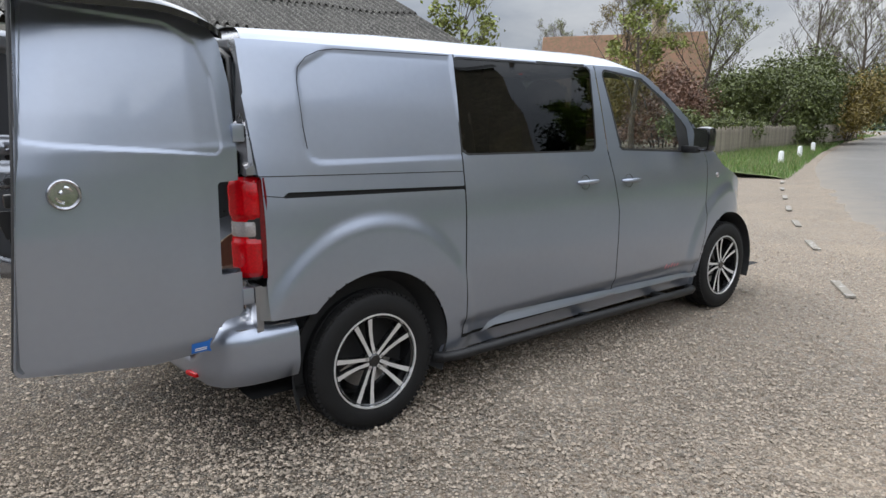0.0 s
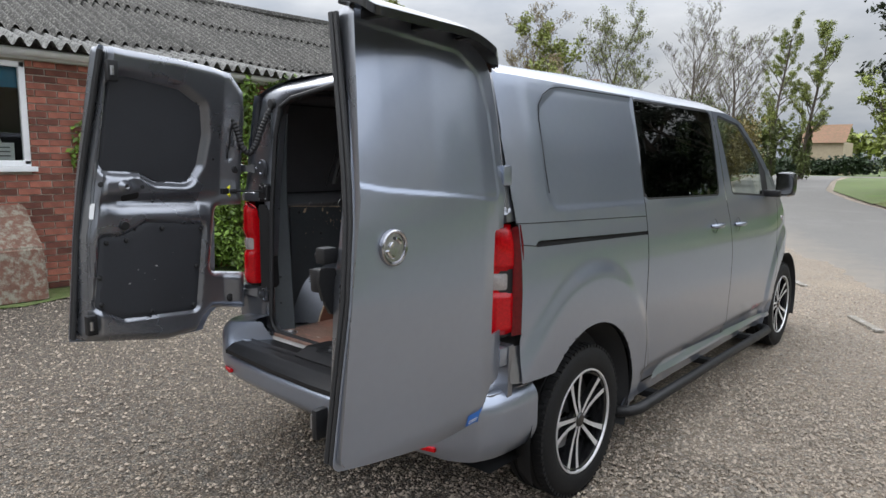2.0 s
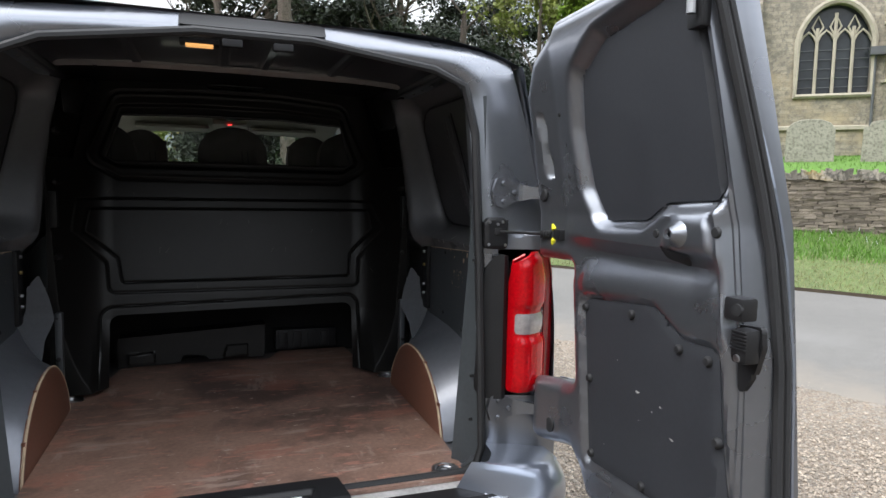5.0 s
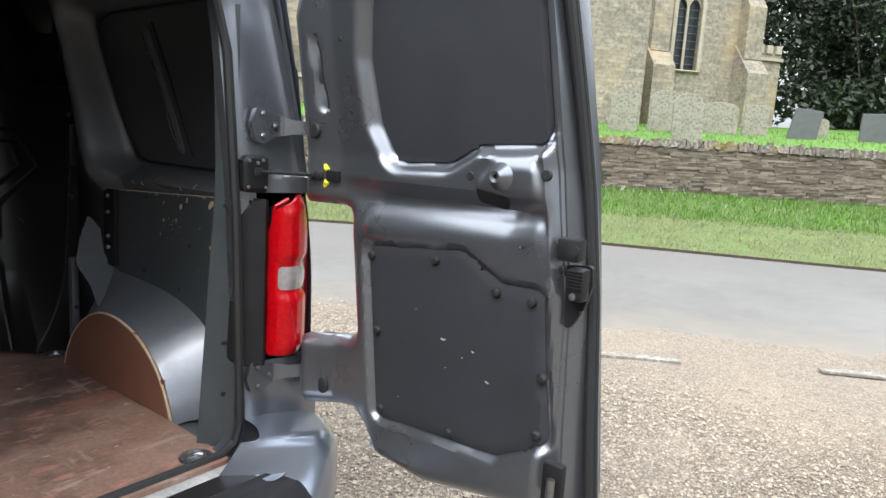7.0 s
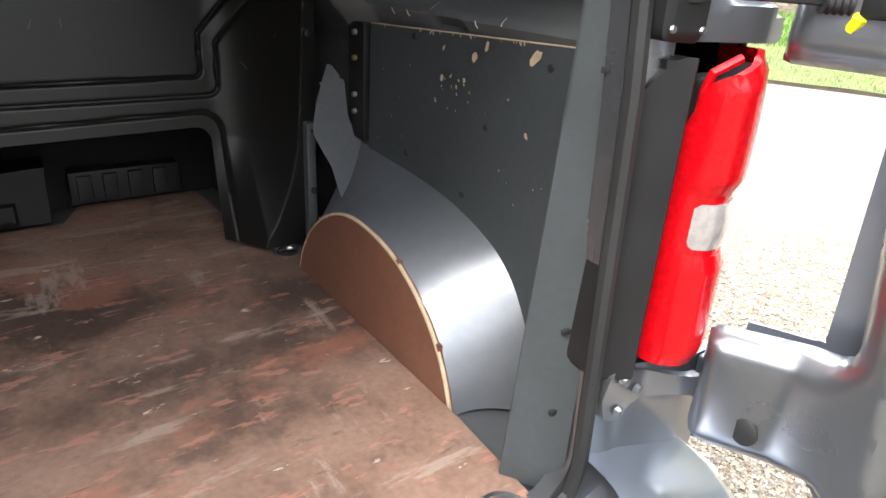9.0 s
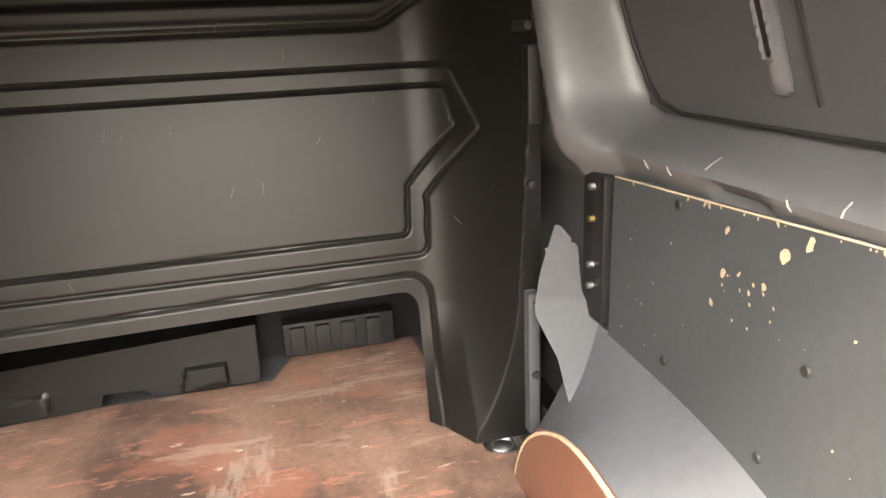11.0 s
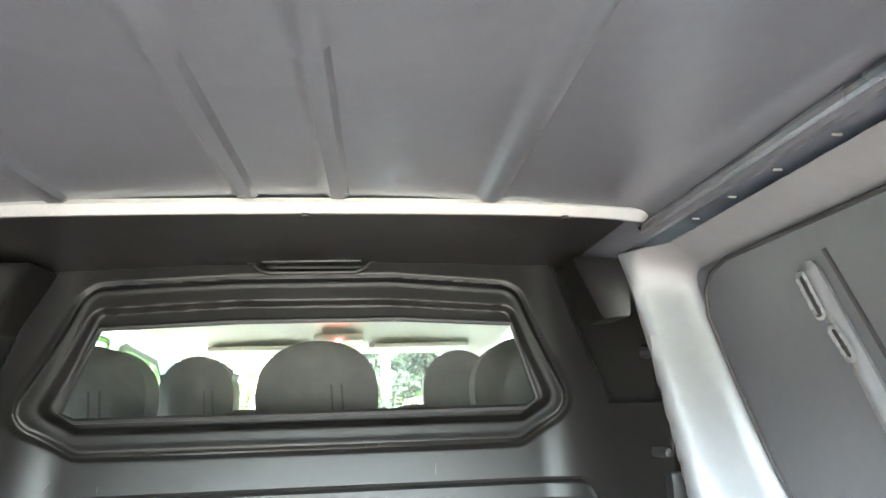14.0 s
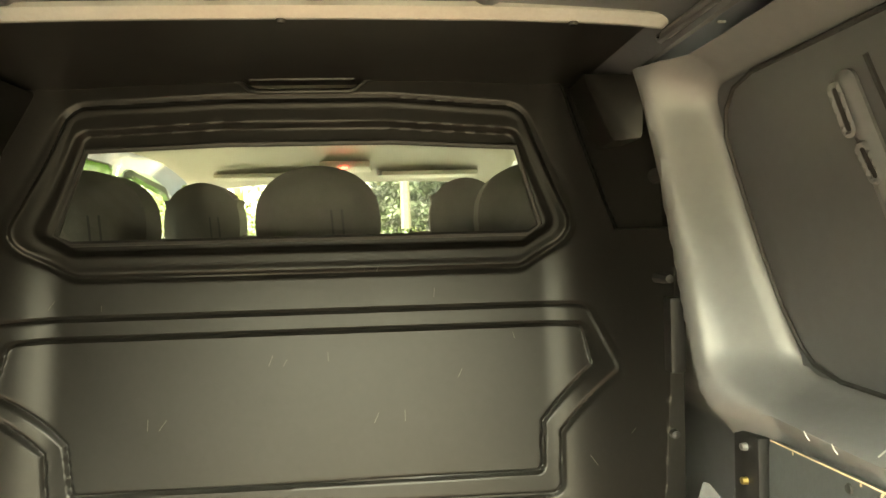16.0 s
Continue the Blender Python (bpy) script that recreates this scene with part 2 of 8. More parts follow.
def sheet(name, mat, parent, bounds, step, sdf, fmap, thick=None, label="", sharp=40):
    """A pressed panel: the part of a fine grid that lies inside sdf, its rim drawn to the outline, put in space by fmap."""
    u0, u1, v0, v1 = bounds
    nu, nv = max(2, round((u1 - u0) / step) + 1), max(2, round((v1 - v0) / step) + 1)
    U, V = np.meshgrid(np.linspace(u0, u1, nu), np.linspace(v0, v1, nv), indexing="ij")
    e = 1e-4
    for _ in range(2):
        D = sdf(U, V)
        gx = (sdf(U + e, V) - sdf(U - e, V)) / (2 * e)
        gy = (sdf(U, V + e) - sdf(U, V - e)) / (2 * e)
        near = np.abs(D) < step * 0.62
        U, V = np.where(near, U - D * gx, U), np.where(near, V - D * gy, V)
    idx = np.arange(nu * nv).reshape(nu, nv)
    quads = np.stack([idx[:-1, :-1], idx[1:, :-1], idx[1:, 1:], idx[:-1, 1:]], -1).reshape(-1, 4)
    fu, fv = U.ravel(), V.ravel()
    keep = sdf(fu[quads].mean(1), fv[quads].mean(1)) < 0
    quads = quads[keep]
    used = np.unique(quads)
    remap = -np.ones(nu * nv, int)
    remap[used] = np.arange(len(used))
    quads = remap[quads]
    X, Y, Z = fmap(fu[used], fv[used])
    co = np.stack(np.broadcast_arrays(X, Y, Z), -1).astype(float)
    faces = [tuple(q) for q in quads]
    if thick is not None:
        n = len(co)
        co = np.vstack([co, co + np.array(thick, float)])
        edges = {}
        for q in faces:
            for i in range(4):
                a, b = q[i], q[(i + 1) % 4]
                if (b, a) in edges:
                    del edges[(b, a)]
                else:
                    edges[(a, b)] = 1
        faces += [tuple(v + n for v in q[::-1]) for q in faces]
        faces += [(b, a, a + n, b + n) for a, b in edges]
    return mesh_object(name, co, faces, mat, parent, label, sharp=sharp)


def table(xs, ys, soft=0.06):
    """A smooth curve through a table of values."""
    gx = np.linspace(xs[0] - 0.3, xs[-1] + 0.3, 1400)
    gy = np.interp(gx, xs, ys)
    k = max(3, int(soft / (gx[1] - gx[0])) | 1)
    pad = np.pad(gy, k, mode="edge")
    ker = np.hanning(k + 2)[1:-1]
    ker /= ker.sum()
    gy = np.convolve(pad, ker, mode="same")[k:-k]
    return lambda v: np.interp(v, gx, gy)

# ---- van: body ----
van = thing("panel_van", "silver-grey panel van with both rear doors open on gravel", "van")

half_width = table([0.26, 0.34, 0.45, 0.75, 1.0, 1.12, 1.29, 1.55, 1.80, 1.88],
                   [0.875, 0.900, 0.917, 0.930, 0.929, 0.920, 0.892, 0.842, 0.785, 0.750], 0.14)
side_top = table([0.0, 2.75, 3.0, 3.3, 3.62, 3.95, 4.3, 4.62, 4.82, 4.93],
                 [1.805, 1.805, 1.765, 1.585, 1.36, 1.125, 1.03, 0.93, 0.78, 0.60], 0.2)
crown = table([0.0, 0.2, 1.0, 2.6, 3.0, 3.4, 4.0, 4.9], [0.072, 0.080, 0.106, 0.105, 0.075, 0.06, 0.05, 0.04], 0.3)


def taper(y):
    rear = np.clip((0.42 - y) / 0.30, 0, 1.4) ** 2 * 0.035
    front = np.clip((y - 3.35) / 1.55, 0, 1) ** 2.6 * 0.42
    return rear + front


REAR_AXLE, FRONT_AXLE, AXLE_Z = 0.745, 4.018, 0.342
quarter_inset = poly([(0.425, 1.295), (1.75, 1.280), (1.75, 1.80), (0.60, 1.79), (0.435, 1.70)], 0.075)


def body_x(y, z):
    x = half_width(z) - taper(y)
    for axle, r in ((REAR_AXLE, 0.66), (FRONT_AXLE, 0.60)):
        d = np.hypot(y - axle, (z - 0.36) * 0.92)
        t = np.clip((r - d) / 0.085, 0, 1)
        x = x + 0.020 * t * t * (3 - 2 * t)
    x = x - 0.004 * step_in(quarter_inset(y, z), 0.014) * (y < 1.31)
    # a soft crease over the sill, deeper towards the front
    x = x - 0.022 * np.clip((0.46 - z) / 0.05, 0, 1) * (y > 1.25) * (y < 3.6)
    return x


def on_side(s, off=0.0):
    return lambda u, v: (s * (body_x(u, v) + off), u, v)


rear_arch, front_arch = disc(REAR_AXLE - 0.01, 0.362, 0.432), disc(FRONT_AXLE, 0.352, 0.412)
G = 0.0035  # half a panel gap
slide_window = poly([(1.30, 1.30), (2.385, 1.285), (2.425, 1.80), (1.315, 1.795)], 0.05)
front_window = poly([(2.625, 1.285), (3.43, 1.245), (3.42, 1.42), (3.20, 1.60), (2.95, 1.745), (2.52, 1.79)], 0.04)


def under_top(u, v):
    return v - side_top(u)


def region(P, r=0.0, *holes):
    base = minus(poly(P, r), *holes)
    return lambda u, v: np.maximum(base(u, v), under_top(u, v))


SEAM_R = [(1.290 - G, 0.2), (1.300 - G, 1.25), (1.345 - G, 1.9)]
rail_slot = poly([(0.305, 1.162), (1.40, 1.130), (1.40, 1.146), (0.33, 1.184)], 0.004)
corner_gaps = [poly([(0.178, 0.655), (0.262, 0.655), (0.262, 0.80), (0.182, 0.80)], 0.004), poly([(0.185, 1.262), (0.262, 1.262), (0.262, 1.78), (0.215, 1.78)], 0.004)]
# near-black: stands in for the shade in gaps, slots, wheel housings and underbody
SHADE_BLACK = material("shadow_gap", (0.01, 0.01, 0.011), 0.8, 0, 0.1, 10)

for s in (1, -1):
    quarter = sheet("quarter_panel", PAINT, van, (0.20, 1.40, 0.28, 1.84), 0.0125,
                    region([(0.215, 0.655), (0.50, 0.655), (0.42, 0.30), (1.286, 0.30), (1.297, 1.25), (1.335, 1.9), (0.17, 1.9), (0.215, 1.26), (0.226, 1.25), (0.218, 0.835), (0.212, 0.825)],
                           0, rear_arch, rail_slot), on_side(s))
    for gap in corner_gaps:
        sheet("corner_post", PAINT_IN, van, (0.17, 0.27, 0.59, 1.79), 0.0125, gap, on_side(s, -0.012))
    for za, zb, ya in ((1.2545, 1.2225, 0.21), (1.176, 1.164, 0.225)):
        yb = 1.292 if za > 1.2 else 0.32
        tube("panel_seam", SHADE_BLACK, quarter, [(s * (float(body_x(np.array(y), np.array(za + (zb - za) * (y - ya) / (yb - ya)))) + 0.0002), y, za + (zb - za) * (y - ya) / (yb - ya)) for y in np.linspace(ya, yb, 24)], 0.0022, 5)
    # dark tube along the inset's edge, the groove's shade put into colour
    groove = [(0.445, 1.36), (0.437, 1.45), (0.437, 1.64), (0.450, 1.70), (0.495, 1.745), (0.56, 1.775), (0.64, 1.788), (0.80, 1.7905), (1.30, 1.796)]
    tube("panel_groove", SHADE_BLACK, quarter, [(s * (float(body_x(np.array(y), np.array(z))) + 0.0006), y, z) for y, z in groove], 0.0017, 5)
    slide = sheet("sliding_door", PAINT, van, (1.27, 2.66, 0.33, 1.84), 0.0125,
                  region([(1.294, 0.36), (2.596, 0.335), (2.588, 0.9), (2.49, 1.29), (2.455, 1.9), (1.343, 1.9), (1.305, 1.25)], 0, slide_window), on_side(s))
    front = sheet("front_door", PAINT, van, (2.44, 3.75, 0.30, 1.84), 0.0125,
                  region([(2.604, 0.335), (3.56, 0.33), (3.645, 0.62), (3.66, 1.19), (3.46, 1.47), (3.0, 1.9), (2.463, 1.9), (2.498, 1.29), (2.596, 0.9)], 0, front_window, front_arch), on_side(s))
    sheet("front_wing", PAINT, van, (3.4, 4.9, 0.34, 1.6), 0.0175,
          region([(3.568, 0.34), (4.88, 0.34), (4.88, 1.3), (3.40, 1.62), (3.47, 1.47), (3.668, 1.19), (3.653, 0.62)], 0, front_arch), on_side(s))
    # dark sheet behind the panels puts the gaps' shade into colour
    sheet("body_liner", SHADE_BLACK, van, (0.24, 4.0, 0.30, 1.80), 0.03,
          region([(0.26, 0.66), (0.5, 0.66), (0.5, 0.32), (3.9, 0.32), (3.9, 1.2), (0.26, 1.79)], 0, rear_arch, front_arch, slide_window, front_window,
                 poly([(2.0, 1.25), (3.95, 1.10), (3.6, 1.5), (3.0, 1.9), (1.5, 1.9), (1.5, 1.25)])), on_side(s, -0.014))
    sheet("sill_panel", PAINT, van, (1.12, 3.64, 0.245, 0.345), 0.0125,
          poly([(1.13, 0.26), (3.62, 0.25), (3.61, 0.328), (1.14, 0.334)], 0.01), on_side(s, -0.012))
    # glazing
    sheet("slide_window", TINT, slide, (1.28, 2.45, 1.27, 1.82), 0.04,
          poly([(1.299, 1.299), (2.386, 1.284), (2.426, 1.801), (1.314, 1.796)], 0.05), on_side(s, -0.006))
    sheet("door_window", WINDOW, front, (2.5, 3.45, 1.23, 1.81), 0.04,
          poly([(2.624, 1.284), (3.431, 1.244), (3.421, 1.421), (3.20, 1.601), (2.95, 1.746), (2.519, 1.791)], 0.04), on_side(s, -0.008))
    frame_s = minus(poly([(2.605, 1.268), (3.45, 1.228), (3.44, 1.43), (3.21, 1.62), (2.95, 1.77), (2.50, 1.81)], 0.05),
                    poly([(2.645, 1.298), (3.30, 1.265), (3.28, 1.50), (3.17, 1.595), (2.94, 1.73), (2.54, 1.775)], 0.03))
    sheet("window_seal", RUBBER_SHADE, front, (2.48, 3.47, 1.21, 1.83), 0.0125, frame_s, on_side(s, -0.003))
    frame_w = minus(poly([(1.292, 1.293), (2.392, 1.277), (2.433, 1.808), (1.307, 1.803)], 0.055),
                    poly([(1.31, 1.31), (2.376, 1.294), (2.416, 1.79), (1.325, 1.785)], 0.045))
    sheet("window_trim", RUBBER_SHADE, slide, (1.27, 2.46, 1.25, 1.83), 0.0125, frame_w, on_side(s, -0.002))
    # handles: a recessed cup, its shade put in as a dark colour, and a bar
    for hy, hz, host in ((2.262, 1.108, slide), (2.697, 1.092, front)):
        hx = float(body_x(np.array(hy), np.array(hz)))
        sheet("handle_cup", PRIMER_SHADE, host, (hy - 0.06, hy + 0.06, hz - 0.05, hz + 0.05), 0.008, disc(hy - 0.01, hz, 0.043),
              lambda u, v, hy=hy, hz=hz: (s * (body_x(u, v) + 0.002 - 0.012 * step_in(np.hypot(u - hy + 0.01, v - hz) - 0.043, 0.02)), u, v))
        pts = [(s * (hx + o), hy + t, hz + 0.003) for t, o in ((-0.085, 0.006), (-0.07, 0.022), (-0.03, 0.030), (0.04, 0.030), (0.08, 0.020), (0.095, 0.006))]
        tube("door_handle", PAINT, host, pts, [0.009, 0.013, 0.014, 0.014, 0.013, 0.008], 10)
    # a small pink script low on the door, drawn as slanted strokes
    for k in range(5):
        a, h = 3.17 + 0.038 * k, 0.030 if k in (0, 2) else 0.018
        sheet("script_stroke", PINK, front, (a - 0.01, a + 0.05, 0.43, 0.49), 0.02, poly([(a, 0.440), (a + 0.022, 0.440), (a + 0.034, 0.440 + h), (a + 0.012, 0.440 + h)]), on_side(s, 0.002))
    # side repeater, sill moulding and step bar
    rx = float(body_x(np.array(3.83), np.array(1.062)))
    lathe("side_repeater", CLEARLENS, van, [(0.0, s * 0.010), (0.012, s * 0.009), (0.020, s * 0.004), (0.022, s * -0.004)], (s * rx, 3.83, 1.062), "x", 16)
    P = [(1.40, 0.352), (1.47, 0.395), (1.62, 0.425), (2.0, 0.412), (2.597, 0.392), (2.597, 0.352), (1.5, 0.372)]
    sheet("sill_moulding", PAINT, slide, (1.38, 2.61, 0.33, 0.44), 0.01, poly(P, 0.006),
          lambda u, v: (s * (body_x(u, v) + 0.006 + 0.55 * np.clip(0.428 - v, 0, 0.06)), u, v))
    Q = [(2.603, 0.352), (2.603, 0.392), (3.3, 0.372), (3.56, 0.362), (3.58, 0.33), (3.4, 0.335)]
    sheet("sill_moulding", PAINT, front, (2.59, 3.6, 0.31, 0.41), 0.01, poly(Q, 0.006),
          lambda u, v: (s * (body_x(u, v) + 0.006 + 0.55 * np.clip(0.400 - v, 0, 0.055)), u, v))
    bar = tube("step_bar", BLACK, van, [(s * 0.88, 1.13, 0.268), (s * 0.93, 1.145, 0.275), (s * 0.958, 1.20, 0.279), (s * 0.958, 2.3, 0.262), (s * 0.958, 3.46, 0.240), (s * 0.93, 3.53, 0.236), (s * 0.88, 3.55, 0.236)], 0.027, 14,
               label="gloss black tubular side step")
    for by in (1.55, 2.35, 3.15):
        box("step_bracket", BLACK, bar, s * 0.80, s * 0.95, by - 0.03, by + 0.03, 0.225, 0.262, 0.004)
    # mirror
    arm = box("mirror_arm", BLACK, front, s * 0.86, s * 1.00, 3.33, 3.41, 1.245, 1.295, 0.015)
    bm = bmesh.new()
    add_box(bm, s * 0.95, s * 1.085, 3.36, 3.46, 1.250, 1.425, 0.042)
    mirror = part("mirror_housing", bm, GLOSSBLACK, arm, smooth=True)
    sheet("mirror_glass", CHROME, arm, (0.955, 1.08, 1.26, 1.42), 0.05, poly([(0.964, 1.27), (1.070, 1.267), (1.073, 1.405), (0.972, 1.41)], 0.03),
          lambda u, v: (s * u, 3.357 + 0 * u, v))
    # wheel housings
    for ay, r, y0, deep in ((REAR_AXLE - 0.01, 0.437, 0.36, 0.81), (FRONT_AXLE, 0.417, 0.35, 0.66)):
        prof, faces = [], []
        n = 28
        for i in range(n + 1):
            a = math.pi * (-0.12 + 1.24 * i / n)
            for xx, q in ((0.915, r), (deep, r - 0.055)):
                prof.append((s * xx, ay + q * math.cos(a), y0 + q * math.sin(a)))
        faces = [(2 * i, 2 * i + 1, 2 * i + 3, 2 * i + 2) for i in range(n)]
        c = len(prof)
        prof.append((s * deep, ay, y0))
        faces += [(2 * i + 1, 2 * i + 3, c) for i in range(n)]
        mesh_object("wheel_housing", prof, faces, SHADE_BLACK, van)

# roof, windscreen and bonnet
roof_over = lambda u, v: (v * (half_width(side_top(u)) - taper(u)), u, side_top(u) + crown(u) * (1 - np.abs(v) ** 6))
sheet("roof", PAINT, van, (0.13, 3.02, -1.0, 1.0), 0.03, poly([(0.225, -1), (3.0, -1), (3.06, -0.6), (3.09, 0), (3.06, 0.6), (3.0, 1), (0.225, 1), (0.265, 0.8), (0.285, 0.4), (0.295, 0), (0.285, -0.4), (0.265, -0.8)]), roof_over)
sheet("windscreen", WINDOW, van, (2.98, 4.0, -1, 1), 0.05, poly([(3.0, -0.93), (3.95, -0.93), (3.98, 0), (3.95, 0.93), (3.0, 0.93), (3.05, 0)]), roof_over)
for s in (1, -1):
    sheet("windscreen_pillar", PAINT, van, (2.98, 4.0, -1, 1), 0.025, poly([(2.99, s * 0.93), (3.98, s * 0.93), (3.98, s), (2.99, s)]), roof_over)
sheet("bonnet", PAINT, van, (3.94, 4.95, -1, 1), 0.05, poly([(3.96, -1), (4.93, -1), (4.93, 1), (3.96, 1), (3.985, 0)]), roof_over)
front_face = mesh_object("front_bumper", [(x * (0.5 if k else 1) * 0.93, 4.93 - 0.10 * abs(x) ** 2, z) for k, z in ((0, 0.62), (0, 0.22)) for x in np.linspace(-0.62, 0.62, 13)],
                         [(i, i + 1, i + 14, i + 13) for i in range(12)], PAINT, van)
mesh_object("underbody", [(-0.83, 0.15, 0.29), (0.83, 0.15, 0.29), (0.83, 4.8, 0.24), (-0.83, 4.8, 0.24)], [(0, 1, 2, 3)], SHADE_BLACK, van)


# ---- van: wheels ----
def wheel(s, ay):
    cx = s * 0.805
    tyre = lathe("wheel", TYRE, van, [(0.222, s * 0.085), (0.232, s * 0.098), (0.262, s * 0.108), (0.300, s * 0.106), (0.326, s * 0.096), (0.340, s * 0.080),
                                     (0.342, s * 0.055), (0.336, s * 0.052), (0.336, s * 0.046), (0.343, s * 0.043), (0.343, s * 0.010), (0.336, s * 0.008), (0.336, s * -0.008), (0.343, s * -0.010),
                                     (0.343, s * -0.043), (0.336, s * -0.046), (0.336, s * -0.052), (0.342, s * -0.055), (0.34, s * -0.08), (0.30, s * -0.106), (0.222, s * -0.09)], (cx, ay, AXLE_Z), "x", 72, label="black road tyre")
    # tread blocks on the shoulder
    verts, faces = [], []
    for i in range(72):
        a = 2 * math.pi * i / 72
        for da, r, o in ((-0.028, 0.341, 0.102), (0.028, 0.341, 0.102), (0.028, 0.346, 0.062), (-0.028, 0.346, 0.062)):
            verts.append((cx + s * o * 0.93, ay + r * math.cos(a + da), AXLE_Z + r * math.sin(a + da)))
        for da, r, o in ((-0.028, 0.325, 0.102), (0.028, 0.325, 0.102), (0.028, 0.334, 0.062), (-0.028, 0.334, 0.062)):
            verts.append((cx + s * o * 0.93, ay + r * math.cos(a + da), AXLE_Z + r * math.sin(a + da)))
        b = i * 8
        faces += [(b, b + 1, b + 2, b + 3), (b, b + 1, b + 5, b + 4), (b + 1, b + 2, b + 6, b + 5), (b + 2, b + 3, b + 7, b + 6), (b + 3, b, b + 4, b + 7)]
    mesh_object("tread", verts, faces, TYRE, tyre, smooth=False)
    rim = lathe("rim", GLOSSBLACK, tyre, [(0.226, s * 0.088), (0.220, s * 0.096), (0.212, s * 0.090), (0.208, s * 0.06), (0.205, s * -0.05), (0.19, s * -0.06), (0.06, s * -0.05), (0.0, s * -0.05)], (cx, ay, AXLE_Z), "x", 64,
                label="two-tone black and machined alloy wheel")
    lathe("rim_lip", ALLOY, tyre, [(0.236, s * 0.094), (0.234, s * 0.1035), (0.2275, s * 0.1035), (0.225, s * 0.095)], (cx, ay, AXLE_Z), "x", 64)
    lathe("brake_disc", STEEL, tyre, [(0.05, s * 0.0), (0.15, s * 0.0), (0.15, s * -0.02), (0.05, s * -0.02)], (cx, ay, AXLE_Z), "x", 40)
    for k in range(5):
        for d in (-1, 1):
            bm = bmesh.new()
            sec = []
            # radius, half width, outer face offset, depth, sideways shift
            for r, w, o, dep, sh in ((0.030, 0.0085, 0.080, 0.03, 0.012), (0.09, 0.0085, 0.078, 0.03, 0.018), (0.15, 0.0100, 0.083, 0.03, 0.028), (0.210, 0.0125, 0.092, 0.025, 0.041), (0.228, 0.0130, 0.096, 0.02, 0.044)):
                sec.append([bm.verts.new((s * o, d * sh - w, r)), bm.verts.new((s * o, d * sh + w, r)), bm.verts.new((s * (o - dep), d * sh + w * 1.25, r)), bm.verts.new((s * (o - dep), d * sh - w * 1.25, r))])
            for a, b in zip(sec, sec[1:]):
                for j in range(4):
                    bm.faces.new((a[j], a[(j + 1) % 4], b[(j + 1) % 4], b[j]))
            bm.faces.new(sec[0])
            bm.faces.new(sec[-1])
            ang = 2 * math.pi * k / 5 + 0.31
            bmesh.ops.transform(bm, matrix=Matrix.Translation((cx, ay, AXLE_Z)) @ Matrix.Rotation(ang, 4, "X"), verts=bm.verts)
            ob = part("spoke", bm, GLOSSBLACK, tyre)
            ob.data.materials.append(ALLOY)
            for p in ob.data.polygons:
                if p.normal.x * s > 0.85:
                    p.material_index = 1
    hub = lathe("hub_cap", GLOSSBLACK, tyre, [(0.0, s * 0.088), (0.026, s * 0.087), (0.032, s * 0.080), (0.055, s * 0.072), (0.06, s * 0.05)], (cx, ay, AXLE_Z), "x", 32)
    for k in range(5):
        a = 2 * math.pi * k / 5 + 0.31
        lathe("wheel_bolt", STEEL, tyre, [(0.0, s * 0.082), (0.008, s * 0.081), (0.009, s * 0.065)], (cx, ay + 0.045 * math.cos(a), AXLE_Z + 0.045 * math.sin(a)), "x", 8)
    return tyre


for s in (1, -1):
    for ay in (REAR_AXLE, FRONT_AXLE):
        wheel(s, ay)


# ---- van: rear frame, lamps and bumper ----
opening = poly([(-0.668, 0.57), (0.668, 0.57), (0.645, 1.2), (0.61, 1.76), (0.40, 1.80), (0.15, 1.835), (-0.15, 1.835), (-0.40, 1.80), (-0.61, 1.76), (-0.645, 1.2)], 0.085)
outer = poly([(-0.893, 0.56), (0.893, 0.56), (0.899, 1.0), (0.865, 1.29), (0.80, 1.62), (0.745, 1.815), (0.70, 1.838), (0.66, 1.852), (0.60, 1.865), (0.3, 1.884), (-0.3, 1.884), (-0.60, 1.865), (-0.66, 1.852), (-0.70, 1.838), (-0.745, 1.815), (-0.80, 1.62), (-0.865, 1.29), (-0.899, 1.0)], 0.03)
rear_y = table([0.5, 1.0, 1.3, 1.6, 1.78, 1.83, 1.88], [0.196, 0.196, 0.203, 0.228, 0.240, 0.252, 0.300], 0.05)


def rear_map(u, v):
    d = opening(u, v)
    return (u, rear_y(v) + 0.022 * np.clip(1 - d / 0.06, 0, 1) ** 2 - 0.03 * np.clip((np.abs(u) - 0.74) / 0.1, 0, 1) * (v < 1.3), v)


lamp_bays = [poly([(s * 0.70, 0.805), (s * 1.0, 0.805), (s * 1.0, 1.258), (s * 0.70, 1.258)]) for s in (1, -1)]
rear_frame = sheet("rear_frame", PAINT_IN, van, (-0.91, 0.91, 0.55, 1.90), 0.0125, minus(outer, opening, *lamp_bays), rear_map, thick=(0, 0.03, 0))
ring = []
for x, z in [(-0.60, 0.577), (0.0, 0.574), (0.60, 0.577), (0.644, 0.60), (0.660, 0.65), (0.641, 1.2), (0.628, 1.60), (0.595, 1.74), (0.50, 1.782), (0.15, 1.832), (-0.15, 1.832), (-0.50, 1.782), (-0.595, 1.74), (-0.628, 1.60), (-0.641, 1.2), (-0.660, 0.65), (-0.644, 0.60)]:
    ring.append((x, float(rear_y(z)) + 0.002, z))
tube("door_seal", RUBBER_SHADE, rear_frame, ring, 0.0125, 8, closed=True, label="black rubber door seal")
